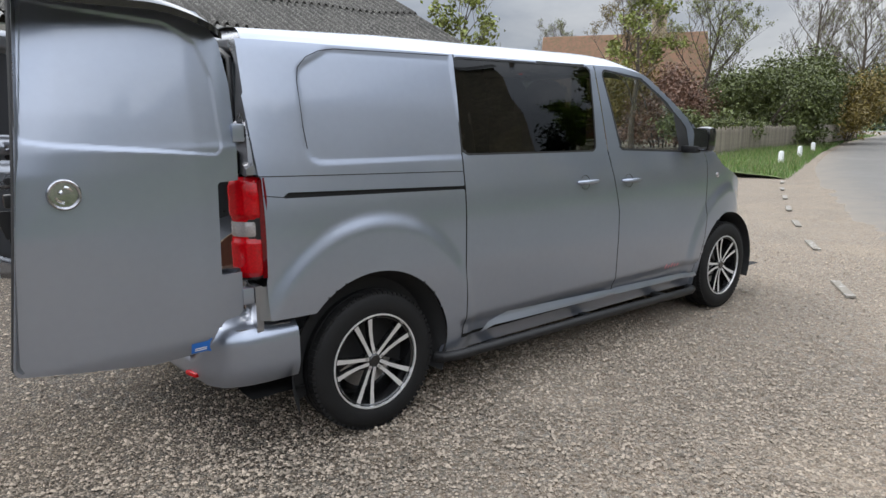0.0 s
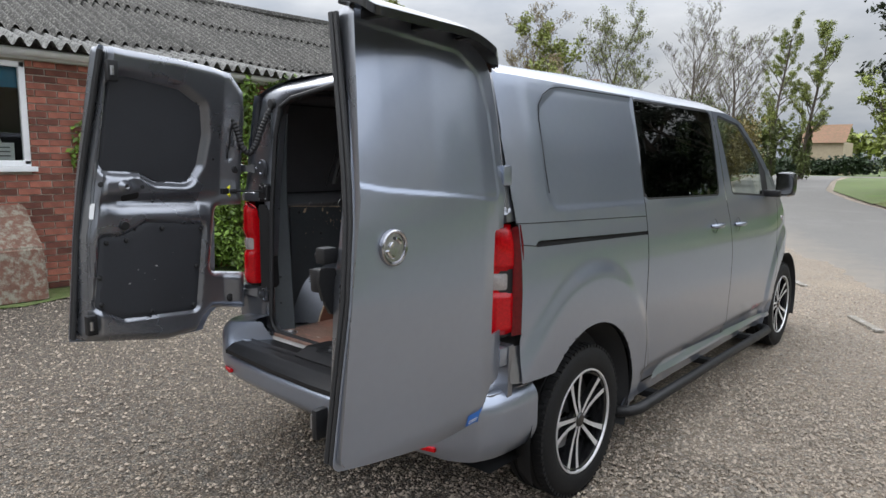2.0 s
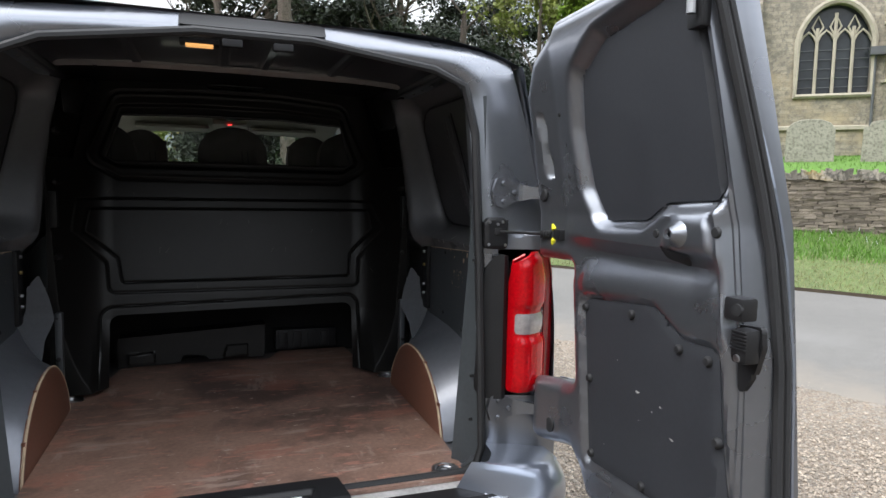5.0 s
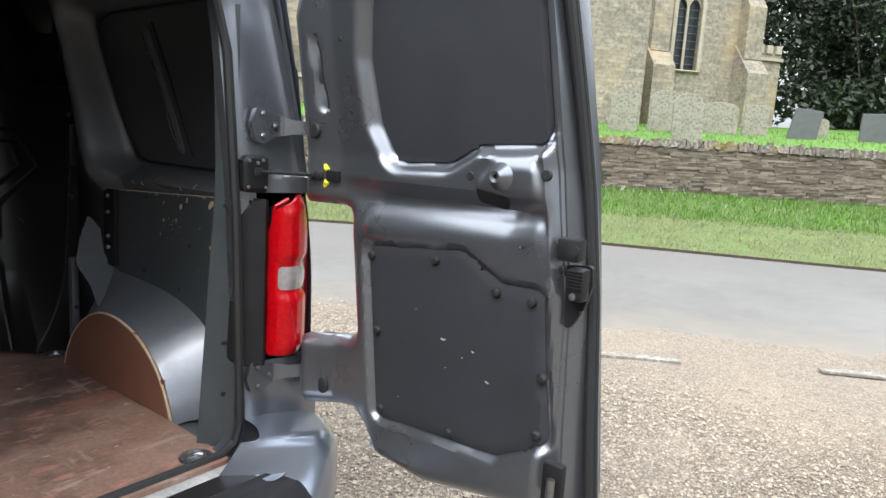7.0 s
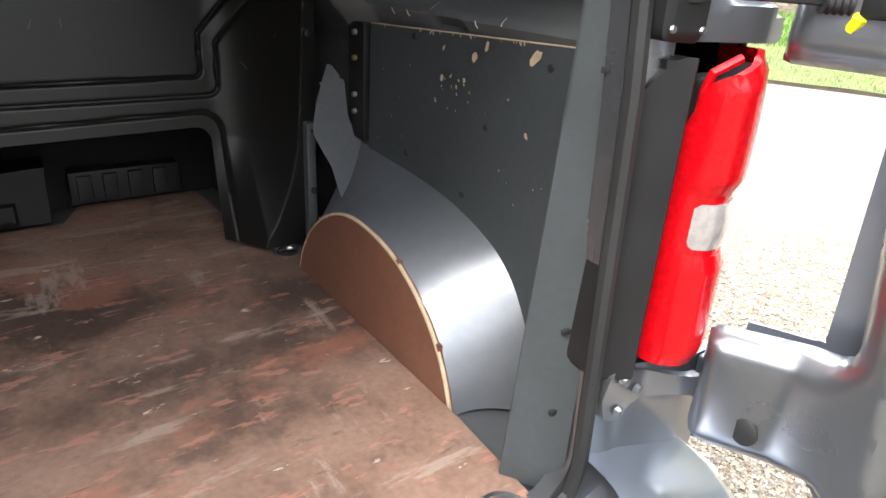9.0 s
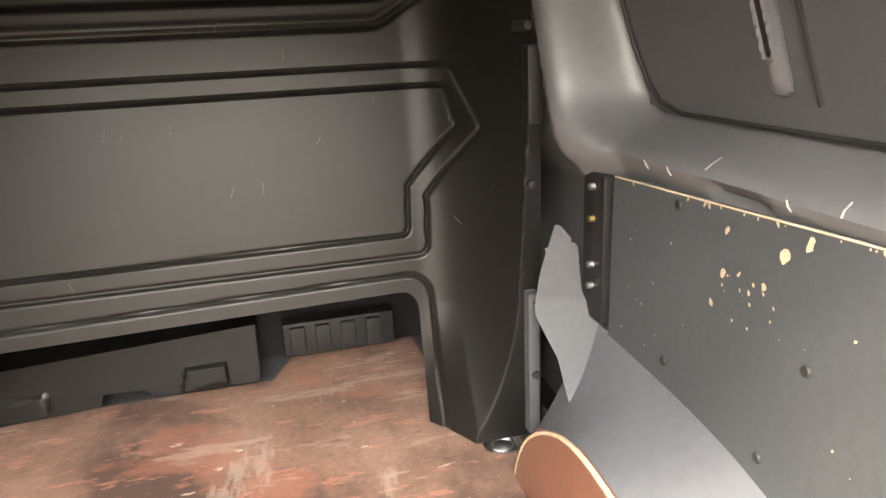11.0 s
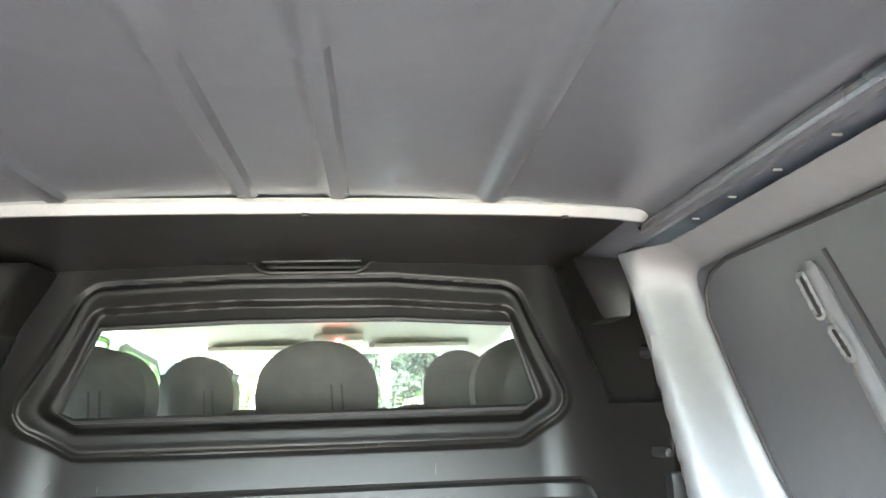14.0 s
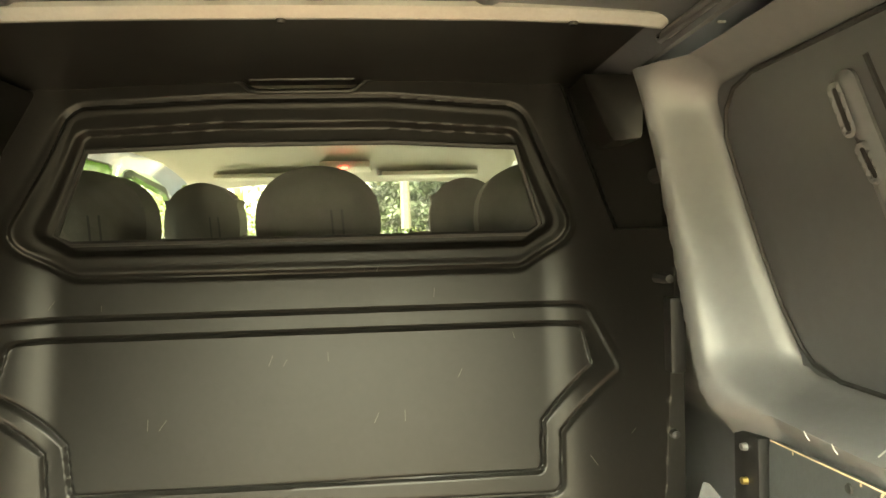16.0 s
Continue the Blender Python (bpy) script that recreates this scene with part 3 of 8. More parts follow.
sheet("header_strip", BLACK, rear_frame, (-0.2, 0.2, 1.84, 1.89), 0.01, poly([(-0.19, 1.848), (0.19, 1.848), (0.19, 1.884), (-0.19, 1.884)], 0.003),
      lambda u, v: (u, rear_y(v) - 0.004, v), thick=(0, 0.01, 0))
# near-black boxes draw the shade in the header slots
for x in (-0.058, 0.074):
    box("header_slot", SHADE_BLACK, rear_frame, x - 0.026, x + 0.026, 0.25, 0.275, 1.798, 1.818, 0.004)


LAMP_PATH = np.array([(0.744, 0.172), (0.749, 0.146), (0.762, 0.130), (0.786, 0.126), (0.812, 0.135), (0.840, 0.156), (0.862, 0.186), (0.878, 0.222)])
LAMP_ARC = np.concatenate([[0], np.cumsum(np.hypot(*np.diff(LAMP_PATH, axis=0).T))])


def tail_lamp(s):
    """The lens wraps round the corner; u runs along its path, v is the height."""
    end = LAMP_ARC[-1]
    hull = poly([(0.705, 0.815), (0.866, 0.825), (0.872, 1.0), (0.862, 1.18), (0.822, 1.238), (0.745, 1.222), (0.705, 1.15)], 0.02)
    lamp = sheet("tail_lamp", BLACK, van, (0.72, 0.90, 0.80, 1.26), 0.01, hull, lambda u, v: (s * u, np.interp(u, LAMP_PATH[:, 0], LAMP_PATH[:, 1]) + 0.022, v), thick=(0, 0.03, 0), label="red and clear tail lamp")

    def cap(P, mat, name, bulge):
        f = poly(P, 0.010)

        def place(u, v):
            lift = bulge * step_in(f(u, v), 0.022)
            x = np.interp(u, LAMP_ARC, LAMP_PATH[:, 0]) - 0.022 * np.clip((v - 1.14) / 0.1, 0, 1) ** 2 * np.clip(u / end, 0, 1)
            y = np.interp(u, LAMP_ARC, LAMP_PATH[:, 1])
            k = np.clip(u / end, 0, 1)
            return s * (x + lift * k - 0.008), y + 0.010 - lift * (1 - k) + 0.0012 * np.sin(v * 420) * np.sin(u * 300), v
        sheet(name, mat, lamp, (-0.01, end + 0.01, 0.80, 1.27), 0.0075, f, place, thick=(-s * 0.006, 0.006, 0))
    e = end
    cap([(0.0, 1.078), (e, 1.078), (e, 1.25), (e * 0.5, 1.255), (0.02, 1.215), (0.0, 1.16)], RED, "upper_lens", 0.012)
    cap([(0.0, 0.990), (e * 0.96, 0.990), (e * 0.96, 1.085), (0.0, 1.085)], RED, "lens_base", -0.004)
    cap([(e * 0.16, 1.006), (e * 0.86, 1.006), (e * 0.86, 1.068), (e * 0.16, 1.068)], CLEARLENS, "middle_lens", 0.006)
    sheet("lens_fin", DARKRED, lamp, (0.0, 1.0, 0.82, 1.26), 0.02, poly([(0, 0.828), (1, 0.838), (1, 1.25), (0, 1.235)], 0.004), lambda u, v: (s * (0.870 + 0.036 * u - 0.016 * np.clip((v - 1.14) / 0.1, 0, 1) ** 2), 0.216 + 0.016 * u, v), thick=(-s * 0.004, 0.006, 0))
    tube("lens_rim", RED, lamp, [(s * 0.739, 0.178, z) for z in np.linspace(0.835, 1.205, 8)] + [(s * 0.74, 0.172, 1.226), (s * 0.77, 0.158, 1.244)], 0.006, 8)
    cap([(0.0, 0.825), (e, 0.838), (e, 0.997), (0.0, 0.997)], RED, "lower_lens", 0.012)
    sheet("lamp_housing", BLACK, lamp, (0.63, 0.80, 0.78, 1.27), 0.01, poly([(0.648, 0.80), (0.735, 0.80), (0.735, 1.22), (0.705, 1.262), (0.660, 1.20)], 0.025),
          lambda u, v: (s * u, 0.205 - 0.03 * np.clip((u - 0.665) / 0.045, 0, 1) + 0.02 * np.clip((u - 0.715) / 0.02, 0, 1), v), thick=(0, 0.05, 0))
    return lamp


for s in (1, -1):
    tail_lamp(s)
    for hz in (1.430, 0.768):
        leaf = sheet("hinge", PAINT_IN, rear_frame, (0.66, 0.86, hz - 0.06, hz + 0.06), 0.01, poly([(0.684, hz - 0.04), (0.712, hz - 0.048), (0.74, hz - 0.03), (0.79, hz - 0.018), (0.83, hz - 0.016), (0.83, hz + 0.016), (0.79, hz + 0.018), (0.74, hz + 0.03), (0.712, hz + 0.048), (0.684, hz + 0.04), (0.672, hz)], 0.01),
                     lambda u, v: (s * u, 0.188 - 0.05 * np.clip((u - 0.76) / 0.07, 0, 1), v), thick=(0, 0.016, 0))
        lathe("hinge_pin", PAINT_IN, leaf, [(0.0, -0.045), (0.013, -0.043), (0.013, 0.043), (0.0, 0.045)], (s * 0.845, 0.128, hz), "z", 14)
        box("hinge_arm", PAINT_IN, leaf, s * 0.825, s * 0.875, 0.075, 0.13, hz - 0.03, hz + 0.03, 0.008)
        box("hinge_cover", PAINT, leaf, s * 0.850, s * 0.893, 0.115, 0.165, hz - 0.034, hz + 0.036, 0.007)
        for bz, bx in ((0.027, 0.706), (-0.027, 0.706), (0, 0.742)):
            lathe("bolt_head", PAINT_IN, leaf, [(0.0, -0.009), (0.006, -0.008), (0.009, 0.0)], (s * bx, 0.185, hz + bz), "y", 8)
    # door check strap
    plate_shape = poly([(0.650, 1.262), (0.716, 1.258), (0.724, 1.272), (0.724, 1.342), (0.706, 1.356), (0.660, 1.354), (0.648, 1.338)], 0.012)
    plate = sheet("check_plate", BLACK, rear_frame, (0.64, 0.73, 1.25, 1.36), 0.006, plate_shape, lambda u, v: (s * u, 0.186 - 0.006 * step_in(plate_shape(u, v), 0.006), v), thick=(0, 0.02, 0))
    # near-black box draws the shade in the strap's mouth
    box("check_mouth", SHADE_BLACK, plate, s * 0.676, s * 0.702, 0.176, 0.184, 1.302, 1.324, 0.003)
    for px, pz in ((0.659, 1.275), (0.713, 1.273), (0.661, 1.341), (0.703, 1.342), (0.687, 1.335)):
        lathe("plate_screw", STEEL, plate, [(0.0, -0.003), (0.004, -0.003), (0.005, 0.0)], (s * px, 0.180, pz), "y", 8)
    tube("check_strap", BLACK, plate, [(s * 0.688, 0.185, 1.313), (s * 0.75, 0.125, 1.313), (s * 0.800, 0.080, 1.312)], 0.0045, 6)
    tube("check_boot", RUBBER_SHADE, plate, [(s * (0.785 + 0.022 * k / 8), 0.092 - 0.020 * k / 8, 1.312) for k in range(9)], [0.010 if k % 2 else 0.013 for k in range(9)], 10)
    clip_shape = [(s * 0.812, 0.068, 1.286), (s * 0.809, 0.060, 1.296), (s * 0.815, 0.066, 1.304), (s * 0.815, 0.066, 1.322), (s * 0.809, 0.060, 1.330), (s * 0.812, 0.068, 1.340)]
    tube("check_clip", YELLOW, plate, clip_shape, [0.007, 0.008, 0.006, 0.006, 0.008, 0.007], 8, label="yellow door check clip")
    box("check_body", BLACK, plate, s * 0.806, s * 0.840, 0.022, 0.062, 1.298, 1.328, 0.005)
    lathe("rubber_plug", RUBBER_SHADE, rear_frame, [(0.0, -0.012), (0.02, -0.010), (0.026, 0.0)], (s * 0.66, 0.255, 1.768), "y", 16)

# bumper: a path round the back, with a rounded upper edge
path = [(0.915, 0.345), (0.916, 0.22), (0.905, 0.12), (0.865, 0.03), (0.77, -0.03), (0.60, -0.055), (0.3, -0.07)]
path = path + [(0.0, -0.073)] + [(-x, y) for x, y in path[::-1]]
fine_path = []
for i in range(len(path) - 1):
    for t in np.linspace(0, 1, 6, endpoint=False):
        fine_path.append(np.array(path[i]) * (1 - t) + np.array(path[i + 1]) * t)
fine_path.append(np.array(path[-1]))
fp = np.array(fine_path)
for _ in range(3):
    fp[1:-1] = (fp[:-2] + 2 * fp[1:-1] + fp[2:]) / 4
verts, faces = [], []
rows = 14
for i, (x, y) in enumerate(fp):
    a = abs(x)
    top = 0.505 + 0.135 * min(1, max(0, (a - 0.66) / 0.14)) ** 1.5
    bot = 0.355 + 0.02 * min(1, a / 0.9)
    side = min(1, max(0, (y - 0.0) / 0.3))
    d = np.array([-np.sign(x) * min(1, max(0, (a - 0.55) / 0.3)), 1 - min(1, max(0, (a - 0.6) / 0.32))])
    d = d / max(1e-6, np.hypot(*d))
    for j in range(rows):
        t = j / (rows - 1)
        z = bot + (top - bot) * t
        inn = 0.055 * max(0, (t - 0.72) / 0.28) ** 2 + 0.035 * (max(0, (0.35 - t) / 0.35)) ** 2
        verts.append((x + d[0] * inn, y + d[1] * inn, z))
    verts.append((x + d[0] * 0.24, y + d[1] * 0.24, top + 0.016))
R = rows + 1
faces = [(i * R + j, i * R + j + 1, (i + 1) * R + j + 1, (i + 1) * R + j) for i in range(len(fp) - 1) for j in range(R - 1)]
bumper = mesh_object("rear_bumper", verts, faces, PAINT, van, "silver-grey painted rear bumper")
pad_outline = poly([(-0.70, -0.052), (-0.3, -0.066), (0, -0.069), (0.3, -0.066), (0.70, -0.052), (0.66, 0.140), (-0.66, 0.140)], 0.02)
sheet("step_pad", BLACK, bumper, (-0.72, 0.72, -0.08, 0.15), 0.0125, pad_outline,
      lambda u, v: (u, v, 0.500 + 0.058 * np.clip((v + 0.07) / 0.10, 0, 1) ** 0.6 + 0.007 * (np.abs(v - 0.062) < 0.010) + 0.004 * (np.abs(v + 0.010) < 0.008) ), thick=(0, 0, -0.02), label="black ribbed plastic step pad")
sheet("load_sill", SILL, van, (-0.64, 0.64, 0.10, 0.30), 0.0125, poly([(-0.60, 0.138), (0.60, 0.138), (0.63, 0.28), (-0.63, 0.28)], 0.012),
      lambda u, v: (u, v, 0.553 + 0.008 * np.clip((v - 0.138) / 0.02, 0, 1)), thick=(0, 0, -0.02), label="scuffed bare metal load sill")
catch_well = poly([(-0.15, 0.085), (0.155, 0.085), (0.145, 0.175), (-0.14, 0.175)], 0.012)
catch = sheet("sill_trim", BLACK, van, (-0.25, 0.25, 0.02, 0.24), 0.0075, poly([(-0.235, 0.035), (0.24, 0.035), (0.22, 0.228), (-0.215, 0.228)], 0.012),
              lambda u, v: (u, v, 0.566 + 0.034 * np.clip((v - 0.035) / 0.07, 0, 1) - 0.014 * step_in(catch_well(u, v), 0.012)), thick=(0, 0, -0.03), label="black plastic sill trim")
for x in (-0.075, 0.08):
    # near-black plate draws the shade in the striker hole
    hole = box("striker_slot", SHADE_BLACK, catch, x - 0.036, x + 0.036, 0.115, 0.150, 0.580, 0.589, 0.003)
    tube("striker", STEEL, hole, [(x - 0.026, 0.132, 0.582), (x - 0.024, 0.132, 0.596), (x + 0.024, 0.132, 0.596), (x + 0.026, 0.132, 0.582)], 0.005, 8)
for s in (1, -1):
    box("reflector", RED, bumper, s * 0.64, s * 0.72, -0.060, -0.040, 0.408, 0.426, 0.005, m=Matrix.Translation((s * 0.67, -0.04, 0)) @ Matrix.Rotation(s * 0.22, 4, "Z") @ Matrix.Translation((-s * 0.67, 0.04, 0)))


for s in (1, -1):
    corner = poly([(0.62, 0.02), (0.80, 0.04), (0.87, 0.10), (0.89, 0.33), (0.62, 0.33)], 0.02)
    sheet("corner_gusset", PAINT_IN, bumper, (0.60, 0.90, 0.0, 0.35), 0.0125, corner, lambda u, v: (s * u, v, 0.560 + 0.065 * np.clip((u - 0.66) / 0.14, 0, 1)), thick=(0, 0, -0.004))

FAINT = material("faint_scuff", (0.10, 0.095, 0.085), 0.7, 0, 0.3, 60)
# pillar foot darkened to hold back its glare, shade put into colour
FOOT = material("darkened_foot_paint", (0.070, 0.074, 0.082), 0.55, 0, 0.15, 9, spec=0.3)
WHEELBOX = material("satin_wheel_box_paint", (0.19, 0.20, 0.225), 0.40, 0.6, 0.08, 5, coat=0.15)
SCUFF = material("pale_scuff", (0.40, 0.40, 0.38), 0.7, 0, 0.2, 60)


# ---- van: rear doors, both swung square to the back ----
door_rise = table([0.5, 1.0, 1.375, 1.395, 1.412, 1.65, 1.85, 2.05], [0.0, 0.004, 0.006, 0.001, -0.002, -0.042, -0.077, -0.112], 0.03)
notch = poly([(-0.040, 0.900), (0.30, 0.862), (0.30, 1.245), (0.0135, 1.240), (0.0, 1.205)], 0.03)
DOOR_OUT = minus(poly([(-0.712, 0.645), (-0.25, 0.578), (-0.06, 0.585), (-0.01, 0.66), (0.03, 0.695), (0.115, 0.70), (0.130, 1.30), (0.130, 1.62), (0.105, 1.78), (0.03, 1.88), (-0.20, 1.895), (-0.66, 1.90), (-0.705, 1.45)], 0.03), poly([(0.025, 0.88), (0.30, 0.865), (0.30, 1.25), (0.035, 1.245)], 0.015))
DOOR_IN = minus(poly([(-0.705, 0.66), (-0.28, 0.593), (-0.125, 0.610), (-0.085, 0.675), (-0.04, 0.712), (0.135, 0.690), (0.135, 1.70), (0.10, 1.80), (0.0, 1.89), (-0.25, 1.898), (-0.705, 1.895)], 0.03), notch)
DOOR_OUT_L = minus(poly([(-0.712, 0.645), (-0.25, 0.578), (-0.06, 0.585), (-0.01, 0.66), (0.03, 0.695), (0.115, 0.70), (0.130, 1.30), (0.135, 1.66), (0.125, 1.80), (0.065, 1.895), (-0.03, 1.925), (-0.22, 1.945), (-0.70, 1.965), (-0.705, 1.45)], 0.02), poly([(0.025, 0.88), (0.30, 0.865), (0.30, 1.25), (0.035, 1.245)], 0.015))
DOOR_IN_L = minus(poly([(-0.705, 0.66), (-0.28, 0.593), (-0.125, 0.610), (-0.085, 0.675), (-0.04, 0.712), (0.135, 0.690), (0.135, 1.70), (0.12, 1.81), (0.055, 1.90), (-0.03, 1.92), (-0.22, 1.94), (-0.705, 1.96)], 0.02), notch)
door_emboss = poly([(-0.690, 1.412), (0.068, 1.345), (0.055, 1.64), (0.01, 1.765), (-0.10, 1.83), (-0.645, 1.872)], 0.035)
upper_panel = poly([(-0.6056, 1.425), (-0.3814, 1.415), (-0.3034, 1.372), (-0.1425, 1.362), (-0.0957, 1.45), (-0.0742, 1.6), (-0.0889, 1.73), (-0.201, 1.8), (-0.435, 1.835), (-0.6056, 1.83)], 0.045)
lower_panel = poly([(-0.0742, 1.149), (-0.3619, 1.176), (-0.472, 1.119), (-0.5715, 1.122), (-0.6086, 0.8), (-0.4886, 0.735), (-0.1279, 0.72)], 0.025)
band = poly([(-0.045, 1.165), (-0.5813, 1.18), (-0.6008, 1.3), (-0.045, 1.25)], 0.05)
bulge = poly([(-0.3667, 1.325), (-0.435, 1.395), (-0.5715, 1.395), (-0.5813, 1.3), (-0.4155, 1.295)], 0.035)


def INNER(u):
    return 0.818 + 0.038 * np.clip((-0.590 - u) / 0.05, 0, 1)


edge_x = table([0.5, 0.75, 0.9, 1.1, 1.3, 1.395, 1.5, 1.7, 2.05], [0.930, 0.938, 0.944, 0.955, 0.945, 0.930, 0.908, 0.860, 0.776], 0.05)


def edge_y(v):
    """The free edge leans forward towards the top."""
    return -0.686 + 0.108 * (v - 0.75)


def squeeze(u, v):
    """The last stretch before the free edge follows its lean."""
    a = np.interp(v, [1.12, 1.40, 1.80], [-0.605, -0.50, -0.45])
    return np.where(u > a, u, a + (u - a) * (edge_y(v) - a) / (-0.712 - a))


door_slot = poly([(0.045, 1.47), (0.072, 1.47), (0.088, 1.655), (0.062, 1.655)], 0.012)


def rear_door(s):
    lean = 0.06
    out_shape, in_shape = (DOOR_OUT, DOOR_IN) if s > 0 else (DOOR_OUT_L, DOOR_IN_L)

    def outer_map(u, v):
        e = door_emboss(u, v)
        w = np.clip(-u / 0.71, -0.2, 1)
        x = (0.928 + door_rise(v)) * (1 - w) + edge_x(v) * w + 0.012 * np.sin(math.pi * np.clip(w, 0, 1))
        x = x - 0.0045 * step_in(e, 0.009) - 0.05 * np.clip((u + 0.05) / 0.19, 0, 1) ** 1.5
        x = x - 0.02 * np.clip((0.66 - v) / 0.08, 0, 1) ** 2
        return s * x, squeeze(u, v), v
    door = sheet("rear_door", PAINT, van, (-0.73, 0.15, 0.56, 1.98), 0.007, out_shape, outer_map, thick=(-s * 0.006, 0, 0),
                 label="open rear door with bare inner frame and charcoal panels")

    def inner_map(u, v):
        x = INNER(u) + door_rise(v) * 0.95
        x = x + 0.035 * step_in(upper_panel(u, v) - 0.035, 0.035) + 0.018 * step_in(lower_panel(u, v) - 0.02, 0.02)
        x = x - 0.012 * step_in(band(u, v), 0.05) - 0.012 * step_in(bulge(u, v), 0.03)
        x = x + 0.02 * step_in(door_slot(u, v), 0.008)
        x = x - 0.035 * np.clip((u - 0.02) / 0.10, 0, 1)
        # a ledge that slopes up and outwards under the lock
        x = x + 0.034 * np.interp(v, [1.175, 1.19, 1.262, 1.282, 1.315], [0, 0.08, 0.97, 1, 0]) * np.clip((u + 0.60) / 0.12, 0, 1) ** 0.7 * np.clip((0.02 - u) / 0.12, 0, 1) ** 0.7
        edge = in_shape(u, v)
        x = x + 0.028 * np.clip(1 + edge / 0.035, 0, 1) ** 2
        x = x + 0.050 * np.clip((-0.655 - u) / 0.03, 0, 1) - 0.006 * (np.abs(u + 0.64) < 0.010)
        return s * x, squeeze(u, v), v
    inner = sheet("door_frame", PAINT_IN, door, (-0.72, 0.15, 0.58, 1.98), 0.00875, in_shape, inner_map, thick=(s * 0.02, 0, 0))

    def flat(u, v, off):
        return s * (INNER(u) + door_rise(v) * 0.95 + off), squeeze(u, v), v
    sheet("upper_trim", TRIM, door, (-0.66, -0.04, 1.34, 1.86), 0.0125, upper_panel, lambda u, v: flat(u, v, 0.030), thick=(s * 0.006, 0, 0))
    low = sheet("lower_trim", TRIM, door, (-0.64, -0.06, 0.68, 1.19), 0.0125, lower_panel, lambda u, v: flat(u, v, 0.010 + 0.004 * np.clip(1 + lower_panel(u, v) / 0.01, 0, 1)), thick=(s * 0.006, 0, 0))
    for cu, cv in ((-0.0889, 1.128), (-0.2888, 1.145), (-0.4594, 1.1), (-0.5481, 1.096), (-0.121, 0.942), (-0.5861, 0.94), (-0.1444, 0.745), (-0.358, 0.748), (-0.5842, 0.815)):
        x, y, z = flat(cu, np.array(cv), 0.006)
        lathe("trim_clip", RUBBER_SHADE, low, [(0.0, -s * 0.006), (0.008, -s * 0.005), (0.0115, 0.0), (0.0115, s * 0.006)], (float(x), cu, cv), "x", 12)
    rs = random.Random(31 if s > 0 else 32)
    for cu, cv, size in ((-0.3229, 0.965, 0.016), (-0.4106, 0.955, 0.01), (-0.3814, 0.935, 0.007), (-0.4545, 0.895, 0.014), (-0.24, 1.02, 0.005), (-0.3375, 0.9, 0.004), (-0.201, 0.79, 0.004)):
        pts = []
        for k in range(6):
            a = k * math.pi / 3 + rs.uniform(-0.3, 0.3)
            q = size * rs.uniform(0.15, 0.6) * (1.6 if k % 3 == 0 else 0.6)
            x, y, z = flat(cu + q * math.cos(a), np.array(cv + q * math.sin(a)), 0.0085)
            pts.append((float(x), cu + q * math.cos(a), cv + q * math.sin(a)))
        mesh_object("scuff", pts, [tuple(range(6))], SCUFF, low, smooth=False)
    for cu, cv, r in ((-0.3746, 1.345, 0.010), (-0.562, 1.36, 0.012), (0.0, 1.643, 0.006), (-0.022, 1.475, 0.006), (0.092, 1.425, 0.020), (0.052, 0.755, 0.022)):
        x, y, z = inner_map(np.array(cu), np.array(cv))
        lathe("grommet", RUBBER_SHADE, door, [(0.0, -s * 0.003), (r * 0.8, -s * 0.003), (r, 0.0), (r, s * 0.004)], (float(x), cu, cv), "x", 14)
    x, y, z = inner_map(np.array(-0.459), np.array(1.350))
    lathe("lock_boss", PAINT_IN, door, [(0.005, -s * 0.022), (0.012, -s * 0.024), (0.018, -s * 0.014), (0.03, 0.0)], (float(x), -0.459, 1.350), "x", 20)
    sheet("cable_slot", RUBBER_SHADE, door, (-0.50, -0.37, 1.26, 1.33), 0.01, poly([(-0.388, 1.290), (-0.459, 1.278), (-0.476, 1.305), (-0.396, 1.322)], 0.008), lambda u, v: (lambda q: (q[0] - s * 0.003, q[1], q[2]))(inner_map(u, v)))
    # black sheet over the long slot, its shade put into colour
    sheet("slot_shadow", RUBBER_SHADE, door, (0.03, 0.10, 1.46, 1.67), 0.006, lambda u, v: door_slot(u, v) + 0.008, lambda u, v: (lambda q: (q[0] - s * 0.002, q[1], q[2]))(inner_map(u, v)))
    # weather strip on the free edge and along the top
    strip = [(s * (float(edge_x(v)) - 0.036), float(edge_y(v)) + 0.008, v) for v in np.linspace(0.66, 1.88 if s > 0 else 1.94, 12)]
    tube("edge_seal", RUBBER_SHADE, door, strip, 0.011, 8)
    tube("edge_seal", RUBBER_SHADE, door, [(p[0] + s * 0.020, p[1] - 0.002, p[2]) for p in strip], 0.008, 8)
    # roller catches top and bottom
    for cv in (1.80 if s > 0 else 1.85, 0.735):
        x = float(inner_map(np.array(-0.59), np.array(cv))[0])
        lock = box("door_catch", BLACK, door, x - s * (0.020 if s > 0 else 0.035), x + s * 0.004, edge_y(cv) + 0.022, edge_y(cv) + 0.068, cv - 0.045, cv + 0.045, 0.008)
        lathe("catch_roller", STEEL, lock, [(0.0, -0.02), (0.009, -0.02), (0.009, 0.02), (0.0, 0.02)], (x - s * 0.032, edge_y(cv) + 0.04, cv), "z", 10)
    if s > 0:
        x = 0.846
        sheet("latch_plate", BLACK, door, (-0.69, -0.60, 1.04, 1.20), 0.008, poly([(-0.612, 1.185), (-0.668, 1.190), (-0.672, 1.15), (-0.658, 1.10), (-0.628, 1.052), (-0.618, 1.06)], 0.008), lambda u, v: (x - 0.004 + 0 * u, u, v), thick=(0.012, 0, 0))
        bm = bmesh.new()
